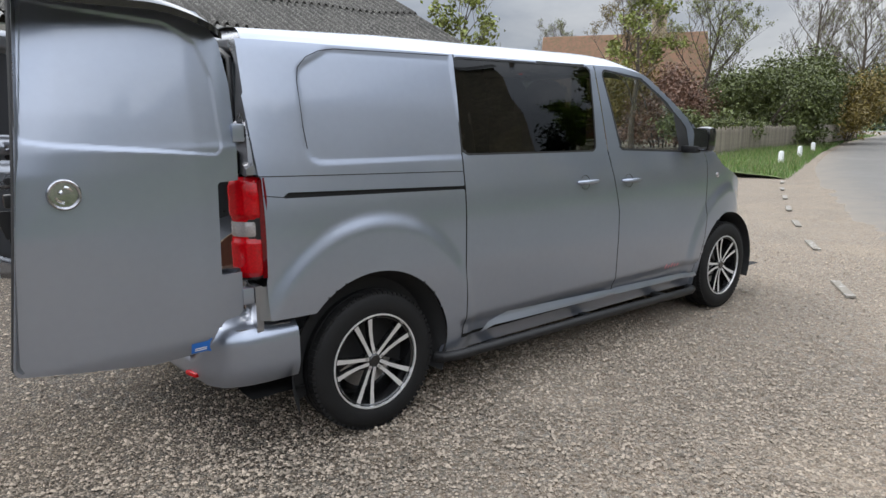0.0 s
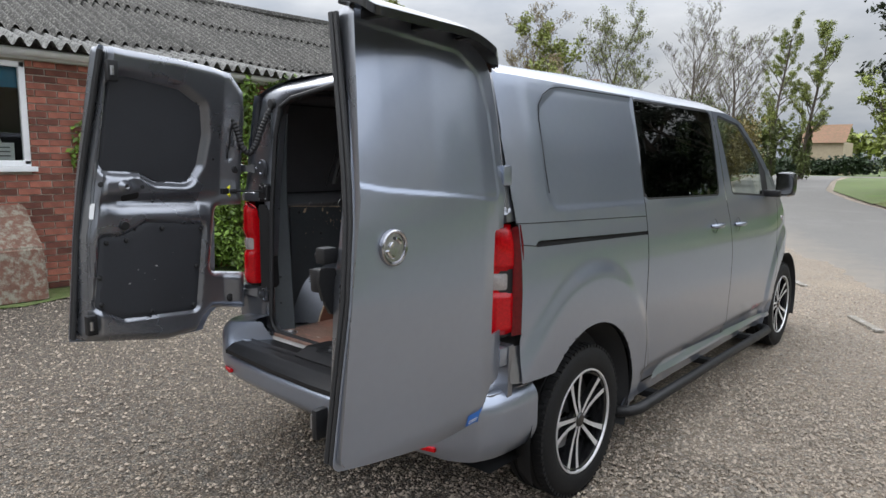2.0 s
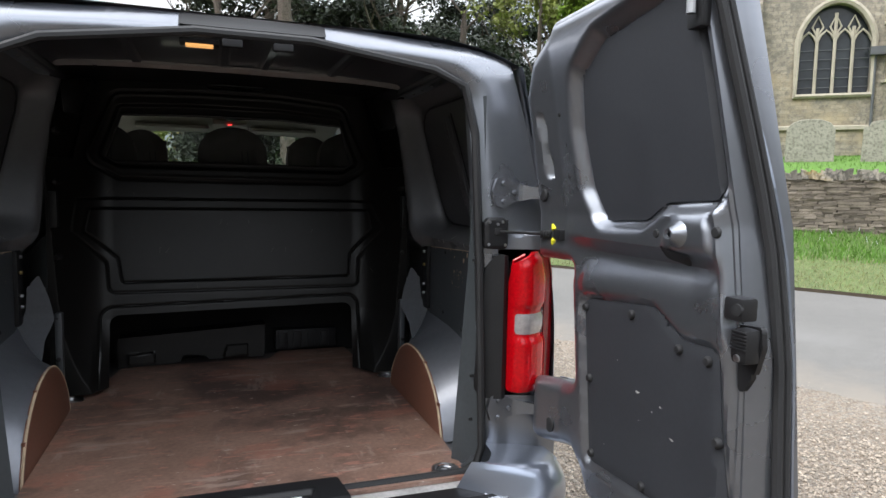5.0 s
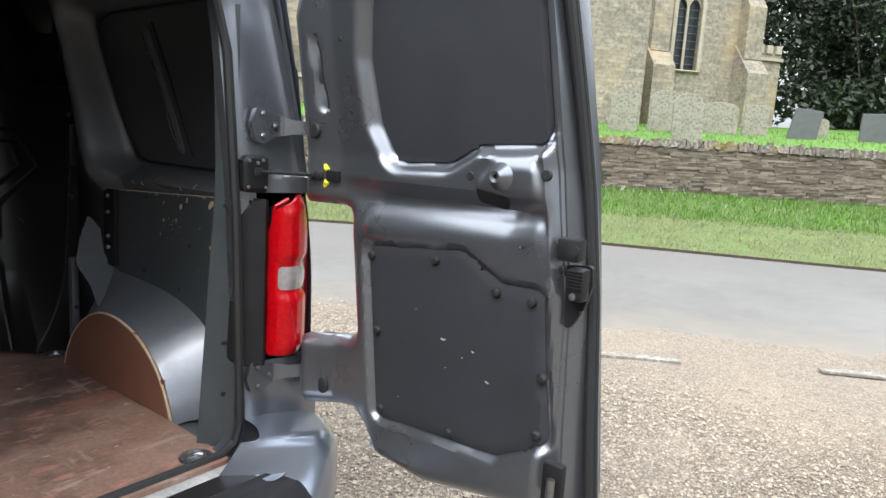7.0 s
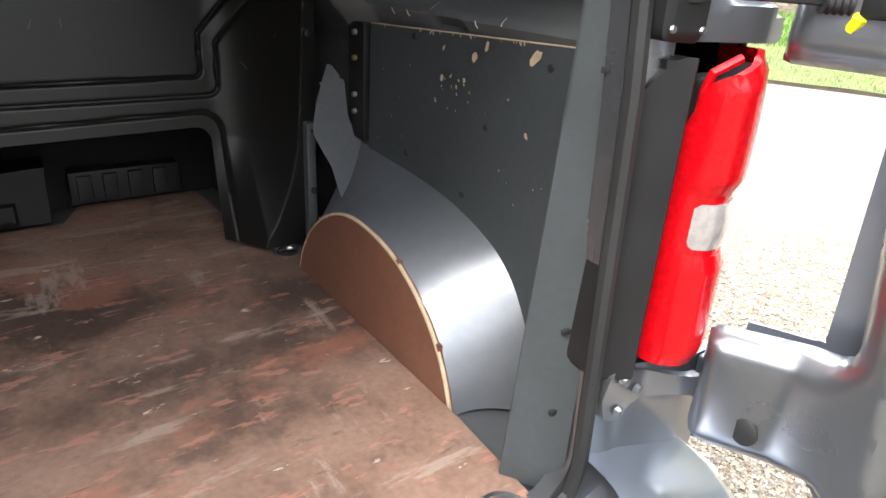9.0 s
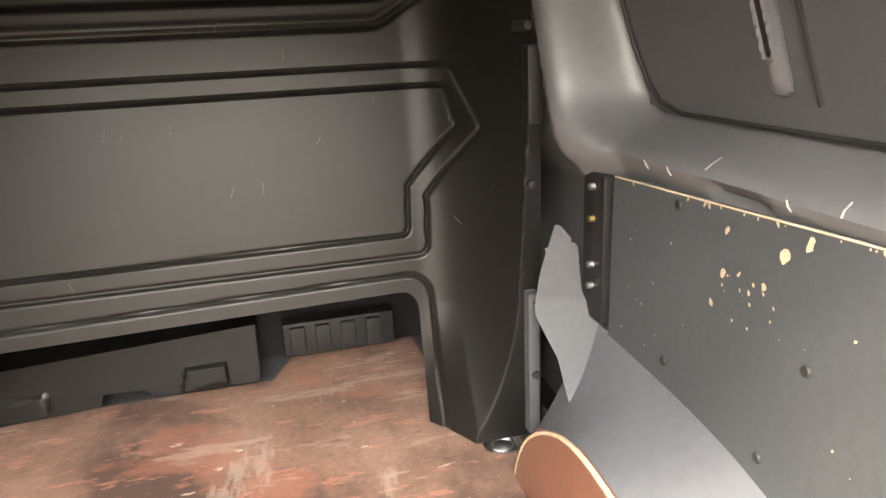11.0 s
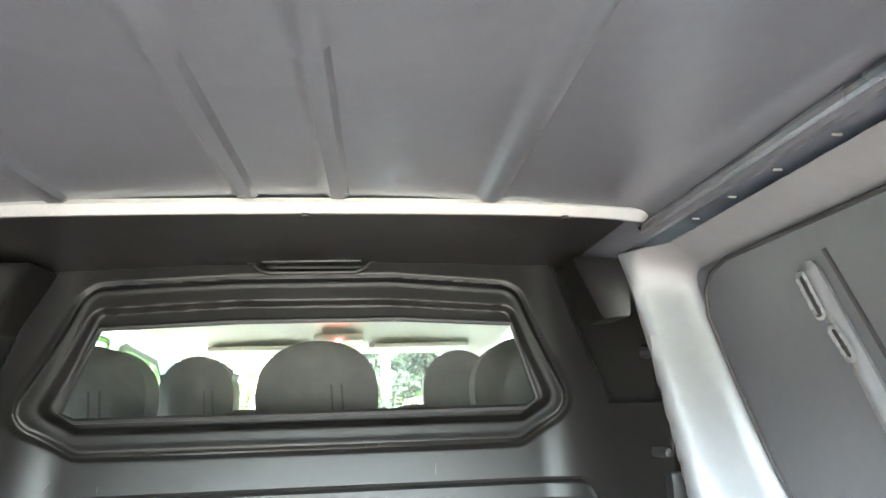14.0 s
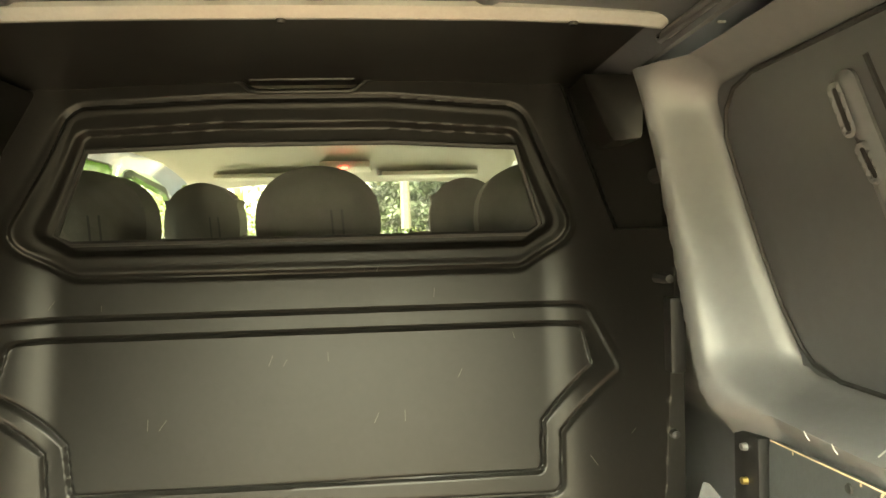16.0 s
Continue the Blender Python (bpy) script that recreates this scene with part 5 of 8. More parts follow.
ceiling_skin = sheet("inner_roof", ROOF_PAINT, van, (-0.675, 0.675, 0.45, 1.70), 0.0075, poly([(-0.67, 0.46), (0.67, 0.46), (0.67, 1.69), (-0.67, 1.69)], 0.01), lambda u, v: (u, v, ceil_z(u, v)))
for y0, y1, w in ((1.165, 1.205, 0.645), (0.515, 0.56, 0.37)):
    q = poly([(-w, y0), (w, y0), (w, y1), (-w, y1)], 0.012)
    sheet("cross_rail", RAIL, ceiling_skin, (-w, w, y0, y1), 0.0075, q, lambda u, v: (u, v, 1.846 - 0.010 * (u / 0.65) ** 2 - 0.010 * (u / 0.65) ** 8 - 0.014 * step_in(q(u, v), 0.016)), thick=(0, 0, 0.008))
    for cx in (-0.52 * w / 0.665, 0.03, 0.50 * w / 0.665):
        lathe("rail_bolt", RUBBER_SHADE, ceiling_skin, [(0.0, -0.005), (0.006, -0.005), (0.008, 0.0)], (cx, (y0 + y1) / 2, 1.831 - 0.010 * (cx / 0.65) ** 2), "z", 10)
for s in (1, -1):
    tube("cant_rail", PAINT_IN, ceiling_skin, [(s * 0.640, 0.40, 1.806), (s * 0.643, 0.8, 1.810), (s * 0.641, 1.22, 1.810)], 0.009, 8)
    for k in range(6):
        box("rail_tab", RAIL, ceiling_skin, s * 0.652, s * 0.664, 0.50 + k * 0.11, 0.504 + k * 0.11, 1.780, 1.783, 0.001)
lamp = box("courtesy_lamp", BLACK, van, -0.19, -0.09, 0.30, 0.35, 1.808, 1.822, 0.004, "small glowing courtesy lamp")
box("lamp_lens", emitter("warm_lamp", (1.0, 0.50, 0.16), 0.45), lamp, -0.175, -0.105, 0.302, 0.335, 1.803, 1.809, 0.002)

# bulkhead: one moulding, its outlines pressed in
glass_hole = poly([(-0.500, 1.700), (-0.2, 1.712), (0.17, 1.712), (0.450, 1.695), (0.495, 1.515), (0.465, 1.495), (-0.525, 1.495), (-0.560, 1.515)], 0.02)
rim_out = poly([(-0.525, 1.785), (-0.2, 1.800), (0.16, 1.800), (0.455, 1.775), (0.555, 1.50), (0.440, 1.432), (-0.505, 1.435), (-0.625, 1.505)], 0.05)
rim_in = poly([(-0.515, 1.745), (-0.2, 1.760), (0.16, 1.758), (0.452, 1.737), (0.53, 1.51), (0.455, 1.465), (-0.515, 1.467), (-0.595, 1.515)], 0.035)
pan_out = poly([(-0.66, 1.34), (0.575, 1.34), (0.622, 1.215), (0.514, 1.07), (0.508, 0.943), (-0.545, 0.943), (-0.555, 1.07), (-0.672, 1.21)], 0.025)
pan_in = poly([(-0.617, 1.298), (0.566, 1.298), (0.580, 1.214), (0.475, 1.092), (0.469, 0.990), (-0.498, 0.985), (-0.513, 1.086), (-0.632, 1.204)], 0.015)
cut = poly([(-0.545, 0.40), (0.478, 0.40), (0.476, 0.868), (-0.545, 0.85)], 0.04)
cut_rim = poly([(-0.58, 0.40), (0.508, 0.40), (0.506, 0.905), (-0.58, 0.885)], 0.05)
shelf = poly([(-0.605, 1.855), (-0.172, 1.855), (-0.14, 1.822), (0.085, 1.822), (0.117, 1.850), (0.545, 1.848), (0.62, 1.5), (0.62, 0.4), (-0.66, 0.4), (-0.66, 1.5)], 0.02)


def bulk_map(u, v):
    y = 1.375 + 0.15 * v
    off = np.abs(u + 0.022)
    y = y - 0.05 * np.clip((off - 0.70) / 0.05, 0, 1) * np.clip((0.86 - v) / 0.28, 0, 1)
    y = y - 0.10 * np.clip((0.84 - v) / 0.27, 0, 1) ** 1.2 * np.clip((off - 0.50) / 0.08, 0, 1)
    y = y + 0.05 * (1 - step_in(shelf(u, v) - 0.022, 0.022)) * (v > 1.5)
    y = y + 0.020 * step_in(rim_in(u, v), 0.016) - 0.003 * ridge(rim_out(u, v), 0.014)
    y = y + 0.007 * ridge(pan_out(u, v), 0.0075) + 0.008 * ridge(pan_in(u, v), 0.0075)
    y = y + 0.007 * ridge(cut_rim(u, v), 0.008)
    y = y + 0.008 * ridge(rim_out(u, v) - 0.012, 0.011)
    # the flanks come forward along the load walls
    f = np.clip((off - 0.50) / 0.21, 0, 1)
    y = np.where(f > 0, np.maximum(y - 0.25 * f ** 2.3, np.minimum(y, 1.345)), y)
    return u, y, np.minimum(v, 1.862 - 0.085 * (np.abs(u) / 0.785) ** 4)


pods = []
for s in (1, -1):
    f = [(0.56, 1.485, 1.822), (0.662, 1.40, 1.800), (0.654, 1.40, 1.672), (0.607, 1.435, 1.672)]
    f = [(s * x - (0.022 if s < 0 else 0), y, z) for x, y, z in f]
    bm = bmesh.new()
    a = [bm.verts.new(p) for p in f]
    b = [bm.verts.new((p[0] + s * 0.012, p[1] + 0.16, p[2] + 0.004)) for p in f]
    bm.faces.new(a)
    for k in range(4):
        bm.faces.new((a[k], a[(k + 1) % 4], b[(k + 1) % 4], b[k]))
    bmesh.ops.bevel(bm, geom=list(bm.edges), offset=0.012, segments=2, affect="EDGES", profile=0.6)
    pods.append(bm)
bulkhead = sheet("bulkhead", BULK, van, (-0.80, 0.80, 0.56, 1.875), 0.0035, minus(poly([(-0.735, 0.565), (0.70, 0.565), (0.70, 1.6), (0.675, 1.87), (-0.71, 1.87), (-0.735, 1.6)], 0.01), cut, glass_hole), bulk_map,
                 label="moulded charcoal plastic bulkhead with window")
sheet("bulkhead_window", WINDOW, bulkhead, (-0.58, 0.52, 1.48, 1.73), 0.05, glass_hole, lambda u, v: (u, 1.375 + 0.15 * v + 0.024, v))
gl = [(-0.500, 1.700), (-0.2, 1.711), (0.17, 1.711), (0.448, 1.694), (0.494, 1.515), (0.465, 1.497), (-0.525, 1.497), (-0.558, 1.515)]
tube("window_gasket", RUBBER_SHADE, bulkhead, [(x, 1.375 + 0.15 * z + 0.018, z) for x, z in gl], 0.007, 6, closed=True)
rb = random.Random(77)
for cu, cv in [(0.42, 1.275), (-0.10, 1.24), (-0.07, 1.235), (0.02, 1.245), (0.30, 1.20), (-0.35, 1.12), (-0.32, 1.118), (0.12, 1.115), (0.18, 1.117), (0.63, 1.10), (-0.55, 1.37), (-0.45, 1.36), (0.10, 1.425), (0.13, 1.43), (0.25, 1.372), (0.66, 0.93), (0.57, 1.02), (-0.2, 0.96)]:
    a, h = rb.uniform(0.9, 2.2), rb.uniform(0.004, 0.013)
    pts = [bulk_map(np.array(cu + d * math.cos(a)), np.array(cv + d * math.sin(a))) for d in (-h, 0.0, h)]
    tube("scratch", FAINT, bulkhead, [(float(p[0]), float(p[1]) - 0.0002, float(p[2])) for p in pts], 0.0006, 4)
for bm in pods:
    part("corner_pod", bm, BULK, bulkhead, smooth=True)
sheet("bulkhead_top", BULK, bulkhead, (-0.67, 0.67, 1.20, 1.69), 0.02, poly([(-0.655, 1.208), (0.655, 1.208), (0.655, 1.68), (-0.655, 1.68)], 0.01), lambda u, v: (u, v, 1.850 - 0.022 * (u / 0.65) ** 2 - 0.020 * np.clip((np.abs(u) - 0.60) / 0.055, 0, 1) ** 2))
lip = [(-0.60, 1.846), (-0.40, 1.851), (-0.185, 1.853), (-0.165, 1.848), (-0.145, 1.830), (-0.13, 1.825), (0.075, 1.825), (0.09, 1.830), (0.110, 1.848), (0.13, 1.853), (0.35, 1.851), (0.545, 1.844)]
tube("top_lip", BULK, bulkhead, [(x, 1.375 + 0.15 * z - 0.003, z) for x, z in lip], 0.0055, 8)
pocket = box("grab_shelf", BULK, bulkhead, -0.145, 0.09, 1.625, 1.70, 1.845, 1.858, 0.006)
for x in (-0.07, 0.03):
    lathe("shelf_screw", RUBBER_SHADE, pocket, [(0.0, -0.004), (0.006, -0.003), (0.008, 0.0)], (x, 1.66, 1.866), "y", 8)
for x, z in ((0.626, 1.441), (-0.675, 1.441)):
    lathe("bulkhead_plug", BULK, bulkhead, [(0.0, -0.006), (0.006, -0.006), (0.010, -0.002), (0.012, 0.004)], (x, 1.375 + 0.15 * z - 0.060, z), "y", 16)
for s in (1, -1):
    for z in (0.72, 0.88, 1.115, 1.403, 1.60, 1.805):
        q = 1.36 + 0.05 * (z - 1.1)
        lathe("bulkhead_bolt", RUBBER_SHADE, bulkhead, [(0.0, -0.030), (0.008, -0.028), (0.010, -0.010), (0.016, 0.02)], (s * 0.69 - 0.012, q, z), "y", 10)
    box("fixing_plate", BLACK, bulkhead, s * 0.68 - 0.012, s * 0.71 - 0.012, 1.325, 1.36, 1.23, 1.37, 0.006)
    box("fixing_plate", PRIMER_SHADE, bulkhead, s * 0.675 - 0.012, s * 0.70 - 0.012, 1.32, 1.36, 0.58, 0.90, 0.006)
    bar = box("seat_belt_anchor", BLACK, van, s * 0.766, s * 0.79, 1.168, 1.245, 0.885, 1.156, 0.004)
    for z in (0.95, 0.99, 1.075, 1.132):
        lathe("anchor_bolt", material("brass_bolt", (0.5, 0.38, 0.15), 0.35, 1.0, 0.1, 20) if z == 1.075 else STEEL, bar, [(0.0, -s * 0.01), (0.006, -s * 0.009), (0.007, 0.0)], (s * 0.766, 1.205, z), "x", 8)
# near-black boxes put the shade under the bulkhead into colour, with the seat box
box("well_back", SHADE_BLACK, van, -0.66, 0.66, 1.93, 1.95, 0.55, 0.955, 0)
box("well_top", SHADE_BLACK, van, -0.66, 0.66, 1.44, 1.95, 0.955, 0.97, 0)
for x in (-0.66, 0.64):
    box("well_side", SHADE_BLACK, van, x, x + 0.02, 1.48, 1.95, 0.55, 0.955, 0)
front_box = poly([(-0.53, 0.578), (-0.26, 0.592), (-0.25, 0.625), (-0.15, 0.62), (-0.13, 0.596), (0.125, 0.596), (0.130, 0.755), (-0.53, 0.72)], 0.006)
seat_box = sheet("seat_box", BULK, van, (-0.54, 0.14, 0.57, 0.77), 0.0075, front_box,
                 lambda u, v: (u, 1.70 - 0.012 * step_in(poly([(-0.07, 0.60), (0.05, 0.605), (0.048, 0.665), (-0.05, 0.668)], 0.008)(u, v), 0.006) - 0.012 * step_in(poly([(-0.49, 0.59), (-0.37, 0.595), (-0.372, 0.65), (-0.49, 0.645)], 0.008)(u, v), 0.006), v), thick=(0, 0.12, 0), label="black plastic seat box under the bulkhead")
bat = box("control_unit", BLACK, van, 0.19, 0.50, 1.80, 1.86, 0.60, 0.70, 0.008)
for k in range(4):
    box("unit_fin", BLACK, bat, 0.21 + 0.07 * k, 0.25 + 0.07 * k, 1.785, 1.80, 0.61, 0.69, 0.003)

# ---- van: cab seen through the windows ----
sheet("headliner", LINING, van, (-0.70, 0.70, 1.66, 3.10), 0.05, poly([(-0.69, 1.67), (0.69, 1.67), (0.66, 3.05), (-0.66, 3.05)], 0.05), lambda u, v: (u, v, 1.845 - 0.05 * (u / 0.69) ** 4 - 0.10 * np.clip((v - 2.5) / 0.55, 0, 1) ** 2))
for s in (1, -1):
    box("pillar_trim", DASH, van, s * 0.70, s * 0.76, 2.44, 2.54, 1.28, 1.70, 0.02)
    visor = box("sun_visor", LINING, van, s * 0.14, s * 0.54, 2.86, 2.99, 1.752, 1.772, 0.008)
    lathe("visor_clip", STEEL, visor, [(0.0, 0.02), (0.012, 0.018), (0.012, 0.0)], (s * 0.13, 2.92, 1.76), "z", 8)
console = box("roof_console", LINING, van, -0.10, 0.10, 2.72, 2.92, 1.772, 1.80, 0.012)
box("console_button", emitter("red_button", (1.0, 0.05, 0.05), 1.2), console, -0.012, 0.012, 2.715, 2.735, 1.768, 1.774, 0.002)
box("interior_mirror", BLACK, van, -0.11, 0.11, 3.08, 3.11, 1.635, 1.695, 0.012)
box("dashboard", DASH, van, -0.78, 0.78, 3.25, 3.95, 0.80, 1.10, 0.06)
wheel_c = Vector((0.38, 3.05, 1.08))
tilt = Matrix.Rotation(radians(62), 4, "X")
sw = tube("steering_wheel", DASH, van, [wheel_c + tilt @ Vector((0.185 * math.cos(a), 0.185 * math.sin(a), 0)) for a in np.linspace(0, 2 * math.pi, 33)[:-1]], 0.016, 8, closed=True)
for a in (0, math.pi, -math.pi / 2):
    tube("steering_spoke", DASH, sw, [wheel_c, wheel_c + tilt @ Vector((0.18 * math.cos(a), 0.18 * math.sin(a), 0))], 0.018, 6)
box("cab_floor", DASH, van, -0.80, 0.80, 1.95, 3.9, 0.50, 0.56, 0)


def seat(cx, cy, w, top, rest):
    seat_ob = box("cab_seat", CLOTH, van, cx - w / 2, cx + w / 2, cy - 0.06, cy + 0.06, 0.95, top - 0.18, 0.05, "grey cloth seat with headrest", m=Matrix.Translation((0, cy, 0.95)) @ Matrix.Rotation(0.14, 4, "X") @ Matrix.Translation((0, -cy, -0.95)))
    dome = [(cx + rest * 0.53 * math.cos(a), top - 0.15 + 0.15 * math.sin(a) ** 0.8) for a in np.linspace(0.0, math.pi, 15)]
    q = poly([(cx - rest * 0.49, top - 0.27), (cx + rest * 0.49, top - 0.27)] + dome, 0.02)
    rst = sheet("headrest", CLOTH, seat_ob, (cx - rest * 0.6, cx + rest * 0.6, top - 0.30, top + 0.02), 0.02, q, lambda u, v: (u, cy - 0.11 - 0.05 * step_in(q(u, v), 0.06), v), thick=(0, 0.11, 0))
    for x in (0.035, 0.062):
        sheet("cover_stripe", DASH, rst, (cx + x - 0.02, cx + x + 0.04, top - 0.26, top), 0.02, poly([(cx + x + 0.012, top - 0.26), (cx + x + 0.018, top - 0.26), (cx + x + 0.002, top - 0.03), (cx + x - 0.004, top - 0.03)]), lambda u, v: (u, cy - 0.112 - 0.05 * step_in(q(u, v), 0.06), v))
    for x in (-0.05, 0.05):
        tube("headrest_post", STEEL, seat_ob, [(cx + x, cy - 0.08, top - 0.36), (cx + x, cy - 0.08, top - 0.24)], 0.007, 6)
    box("seat_cushion", CLOTH, seat_ob, cx - w / 2, cx + w / 2, cy + 0.02, cy + 0.52, 0.80, 0.95, 0.05)


for cx in (-0.665, -0.06, 0.53):
    seat(cx + 0.05, 2.02, 0.46, 1.690, 0.31)
for cx in (-0.52, 0.385):
    seat(cx + 0.055, 2.55, 0.48, 1.70, 0.24)

# the load space and cab sit this far from the numbers above
INSIDE = Vector((0.0, -0.09, 0.033))
CENTRED = {"bulkhead"}
WALLS = {"load_wall", "inner_roof", "seat_belt_anchor", "headliner", "pillar_trim", "sun_visor", "roof_console", "interior_mirror", "cab_seat"}
for ob in van.children:
    kind = ob.name.split(".")[0]
    if kind in CENTRED:
        ob.location = INSIDE + Vector((0.025, 0, 0))
    elif kind in WALLS:
        ob.location = INSIDE

# ---- surroundings: materials ----
def layered(name, base, spots, rough=0.9, scale=3.0, spot_scale=40.0, lo=0.5, hi=0.62, bump=0.5, bump_scale=60.0, third=None, vary=0.2, island=0.0):
    """A base colour broken up by patches of a second colour, and a few of a third."""
    m = material(name, base, rough, 0, vary, scale, bump=bump, bump_scale=bump_scale, island=island)
    n, l = m.node_tree.nodes, m.node_tree.links
    b = n["Principled BSDF"]
    last = b.inputs["Base Color"].links[0].from_socket
    co = n.new("ShaderNodeTexCoord")
    for color, sc, a, z in ((spots, spot_scale, lo, hi), (third, scale * 0.35, 0.52, 0.70)):
        if color is None:
            continue
        tx = n.new("ShaderNodeTexNoise")
        tx.inputs["Scale"].default_value = sc
        tx.inputs["Detail"].default_value = 6
        tx.inputs["Roughness"].default_value = 0.7
        rp = n.new("ShaderNodeMapRange")
        rp.inputs["From Min"].default_value, rp.inputs["From Max"].default_value = a, z
        mx = n.new("ShaderNodeMixRGB")
        mx.inputs[2].default_value = (*color, 1)
        l.new(co.outputs["Object"], tx.inputs["Vector"])
        l.new(tx.outputs["Fac"], rp.inputs["Value"])
        l.new(rp.outputs["Result"], mx.inputs[0])
        l.new(last, mx.inputs[1])
        last = mx.outputs[0]
    l.new(last, b.inputs["Base Color"])
    return m


def leaf_material(name, color, spread=0.35):
    m = material(name, color, 0.55, 0, 0.25, 3, island=spread)
    return m


def gravel_material():
    """Packed stones of many greys and browns, about 12 mm across, over patches of fines."""
    m = layered("gravel_ground", (0.41, 0.322, 0.238), (0.46, 0.415, 0.35), 0.95, 1.1, 30, 0.45, 0.60, 0.0, 70, (0.52, 0.42, 0.31), 0.25)
    n, l = m.node_tree.nodes, m.node_tree.links
    b = n["Principled BSDF"]
    last = b.inputs["Base Color"].links[0].from_socket
    co = n.new("ShaderNodeTexCoord")
    heights, mixes = [], []
    for scale, lo, hi, amount in ((84, 0.32, 1.72, 0.85), (190, 0.48, 1.52, 0.6)):
        vo = n.new("ShaderNodeTexVoronoi")
        vo.inputs["Scale"].default_value = scale
        sep = n.new("ShaderNodeSeparateColor")
        rp = n.new("ShaderNodeMapRange")
        rp.inputs["To Min"].default_value, rp.inputs["To Max"].default_value = lo, hi
        edge = n.new("ShaderNodeMapRange")
        edge.inputs["From Min"].default_value, edge.inputs["From Max"].default_value = 0.25, 0.75
        edge.inputs["To Min"].default_value, edge.inputs["To Max"].default_value = 1.0, 0.36
        mul = n.new("ShaderNodeMath")
        mul.operation = "MULTIPLY"
        mx = n.new("ShaderNodeMixRGB")
        mx.blend_type = "MULTIPLY"
        mx.inputs[0].default_value = amount
        l.new(co.outputs["Object"], vo.inputs["Vector"])
        l.new(vo.outputs["Color"], sep.inputs[0])
        l.new(sep.outputs[0], rp.inputs["Value"])
        l.new(vo.outputs["Distance"], edge.inputs["Value"])
        l.new(rp.outputs["Result"], mul.inputs[0])
        l.new(edge.outputs["Result"], mul.inputs[1])
        l.new(last, mx.inputs[1])
        l.new(mul.outputs[0], mx.inputs[2])
        last = mx.outputs[0]
        heights.append(vo.outputs["Distance"])
        mixes.append(mx)
    # dark chippings in the yard give way to pale trodden fines by the lane; the yard's tone also holds the open door's
    # shade
    sep = n.new("ShaderNodeSeparateXYZ")
    add = n.new("ShaderNodeMath")
    wob = n.new("ShaderNodeTexNoise")
    wob.inputs["Scale"].default_value = 0.9
    wob.inputs["Detail"].default_value = 5
    add2 = n.new("ShaderNodeMath")
    add2.operation = "MULTIPLY_ADD"
    add2.inputs[1].default_value = 2.4
    tone = n.new("ShaderNodeMapRange")
    tone.inputs["From Min"].default_value, tone.inputs["From Max"].default_value = 1.7, 4.0
    tone.inputs["To Min"].default_value, tone.inputs["To Max"].default_value = 0.52, 0.80
    mx = n.new("ShaderNodeMixRGB")
    mx.blend_type = "MULTIPLY"
    mx.inputs[0].default_value = 1.0
    l.new(co.outputs["Object"], sep.inputs[0])
    l.new(sep.outputs["X"], add.inputs[0])
    l.new(sep.outputs["Y"], add.inputs[1])
    l.new(co.outputs["Object"], wob.inputs["Vector"])
    l.new(wob.outputs["Fac"], add2.inputs[0])
    l.new(add.outputs[0], add2.inputs[2])
    l.new(add2.outputs[0], tone.inputs["Value"])
    l.new(last, mx.inputs[1])
    l.new(tone.outputs["Result"], mx.inputs[2])
    bold = n.new("ShaderNodeMapRange")
    bold.inputs["From Min"].default_value, bold.inputs["From Max"].default_value = 0.52, 0.80
    bold.inputs["To Min"].default_value, bold.inputs["To Max"].default_value = 0.88, 0.42
    l.new(tone.outputs["Result"], bold.inputs["Value"])
    for q in mixes:
        l.new(bold.outputs["Result"], q.inputs[0])
    last = mx.outputs[0]
    l.new(last, b.inputs["Base Color"])
    bp = n.new("ShaderNodeBump")
    bp.invert = True
    bp.inputs["Strength"].default_value = 1.0
    bp.inputs["Distance"].default_value = 0.013
    l.new(heights[0], bp.inputs["Height"])
    l.new(bp.outputs["Normal"], b.inputs["Normal"])
    return m


GRAVEL = gravel_material()
STONE_BITS = material("loose_stones", (0.30, 0.252, 0.200), 0.9, 0, 0.25, 14, island=0.52)
ASPHALT = layered("old_asphalt", (0.155, 0.15, 0.142), (0.24, 0.23, 0.215), 0.85, 0.6, 160, 0.5, 0.62, 0.8, 220, (0.225, 0.215, 0.20), 0.15)
LINE = layered("worn_line_paint", (0.36, 0.35, 0.325), (0.20, 0.18, 0.15), 0.8, 8, 20, 0.40, 0.50, 0.3, 120)
GRASS = layered("mown_grass", (0.085, 0.12, 0.032), (0.16, 0.165, 0.075), 0.9, 1.6, 12, 0.5, 0.66, 0.8, 60, (0.10, 0.18, 0.03), 0.25)
LAWN = layered("bright_lawn", (0.085, 0.19, 0.020), (0.14, 0.22, 0.05), 0.9, 1.0, 9, 0.52, 0.68, 0.6, 60)
BLADES = leaf_material("grass_blades", (0.085, 0.17, 0.025), 0.4)
DRY = leaf_material("cut_grass", (0.22, 0.23, 0.10), 0.35)
EARTH = material("dark_earth_edge", (0.06, 0.045, 0.03), 0.95, 0, 0.3, 6, bump=0.6, bump_scale=40)
WALLSTONE = material("limestone_rubble", (0.165, 0.138, 0.108), 0.95, 0, 0.35, 5, bump=0.8, bump_scale=50, obj_random=0.4)
WALLSTONE_J = material("limestone_rubble_joined", (0.165, 0.138, 0.108), 0.95, 0, 0.35, 5, bump=0.8, bump_scale=50, island=0.4)
COPING = layered("lichened_coping_stone", (0.19, 0.17, 0.14), (0.085, 0.078, 0.065), 0.95, 2.2, 13, 0.46, 0.58, 0.8, 50, (0.30, 0.21, 0.05), 0.4, island=0.4)
CORE = material("wall_core", (0.06, 0.05, 0.04), 0.95, 0, 0.3, 6)
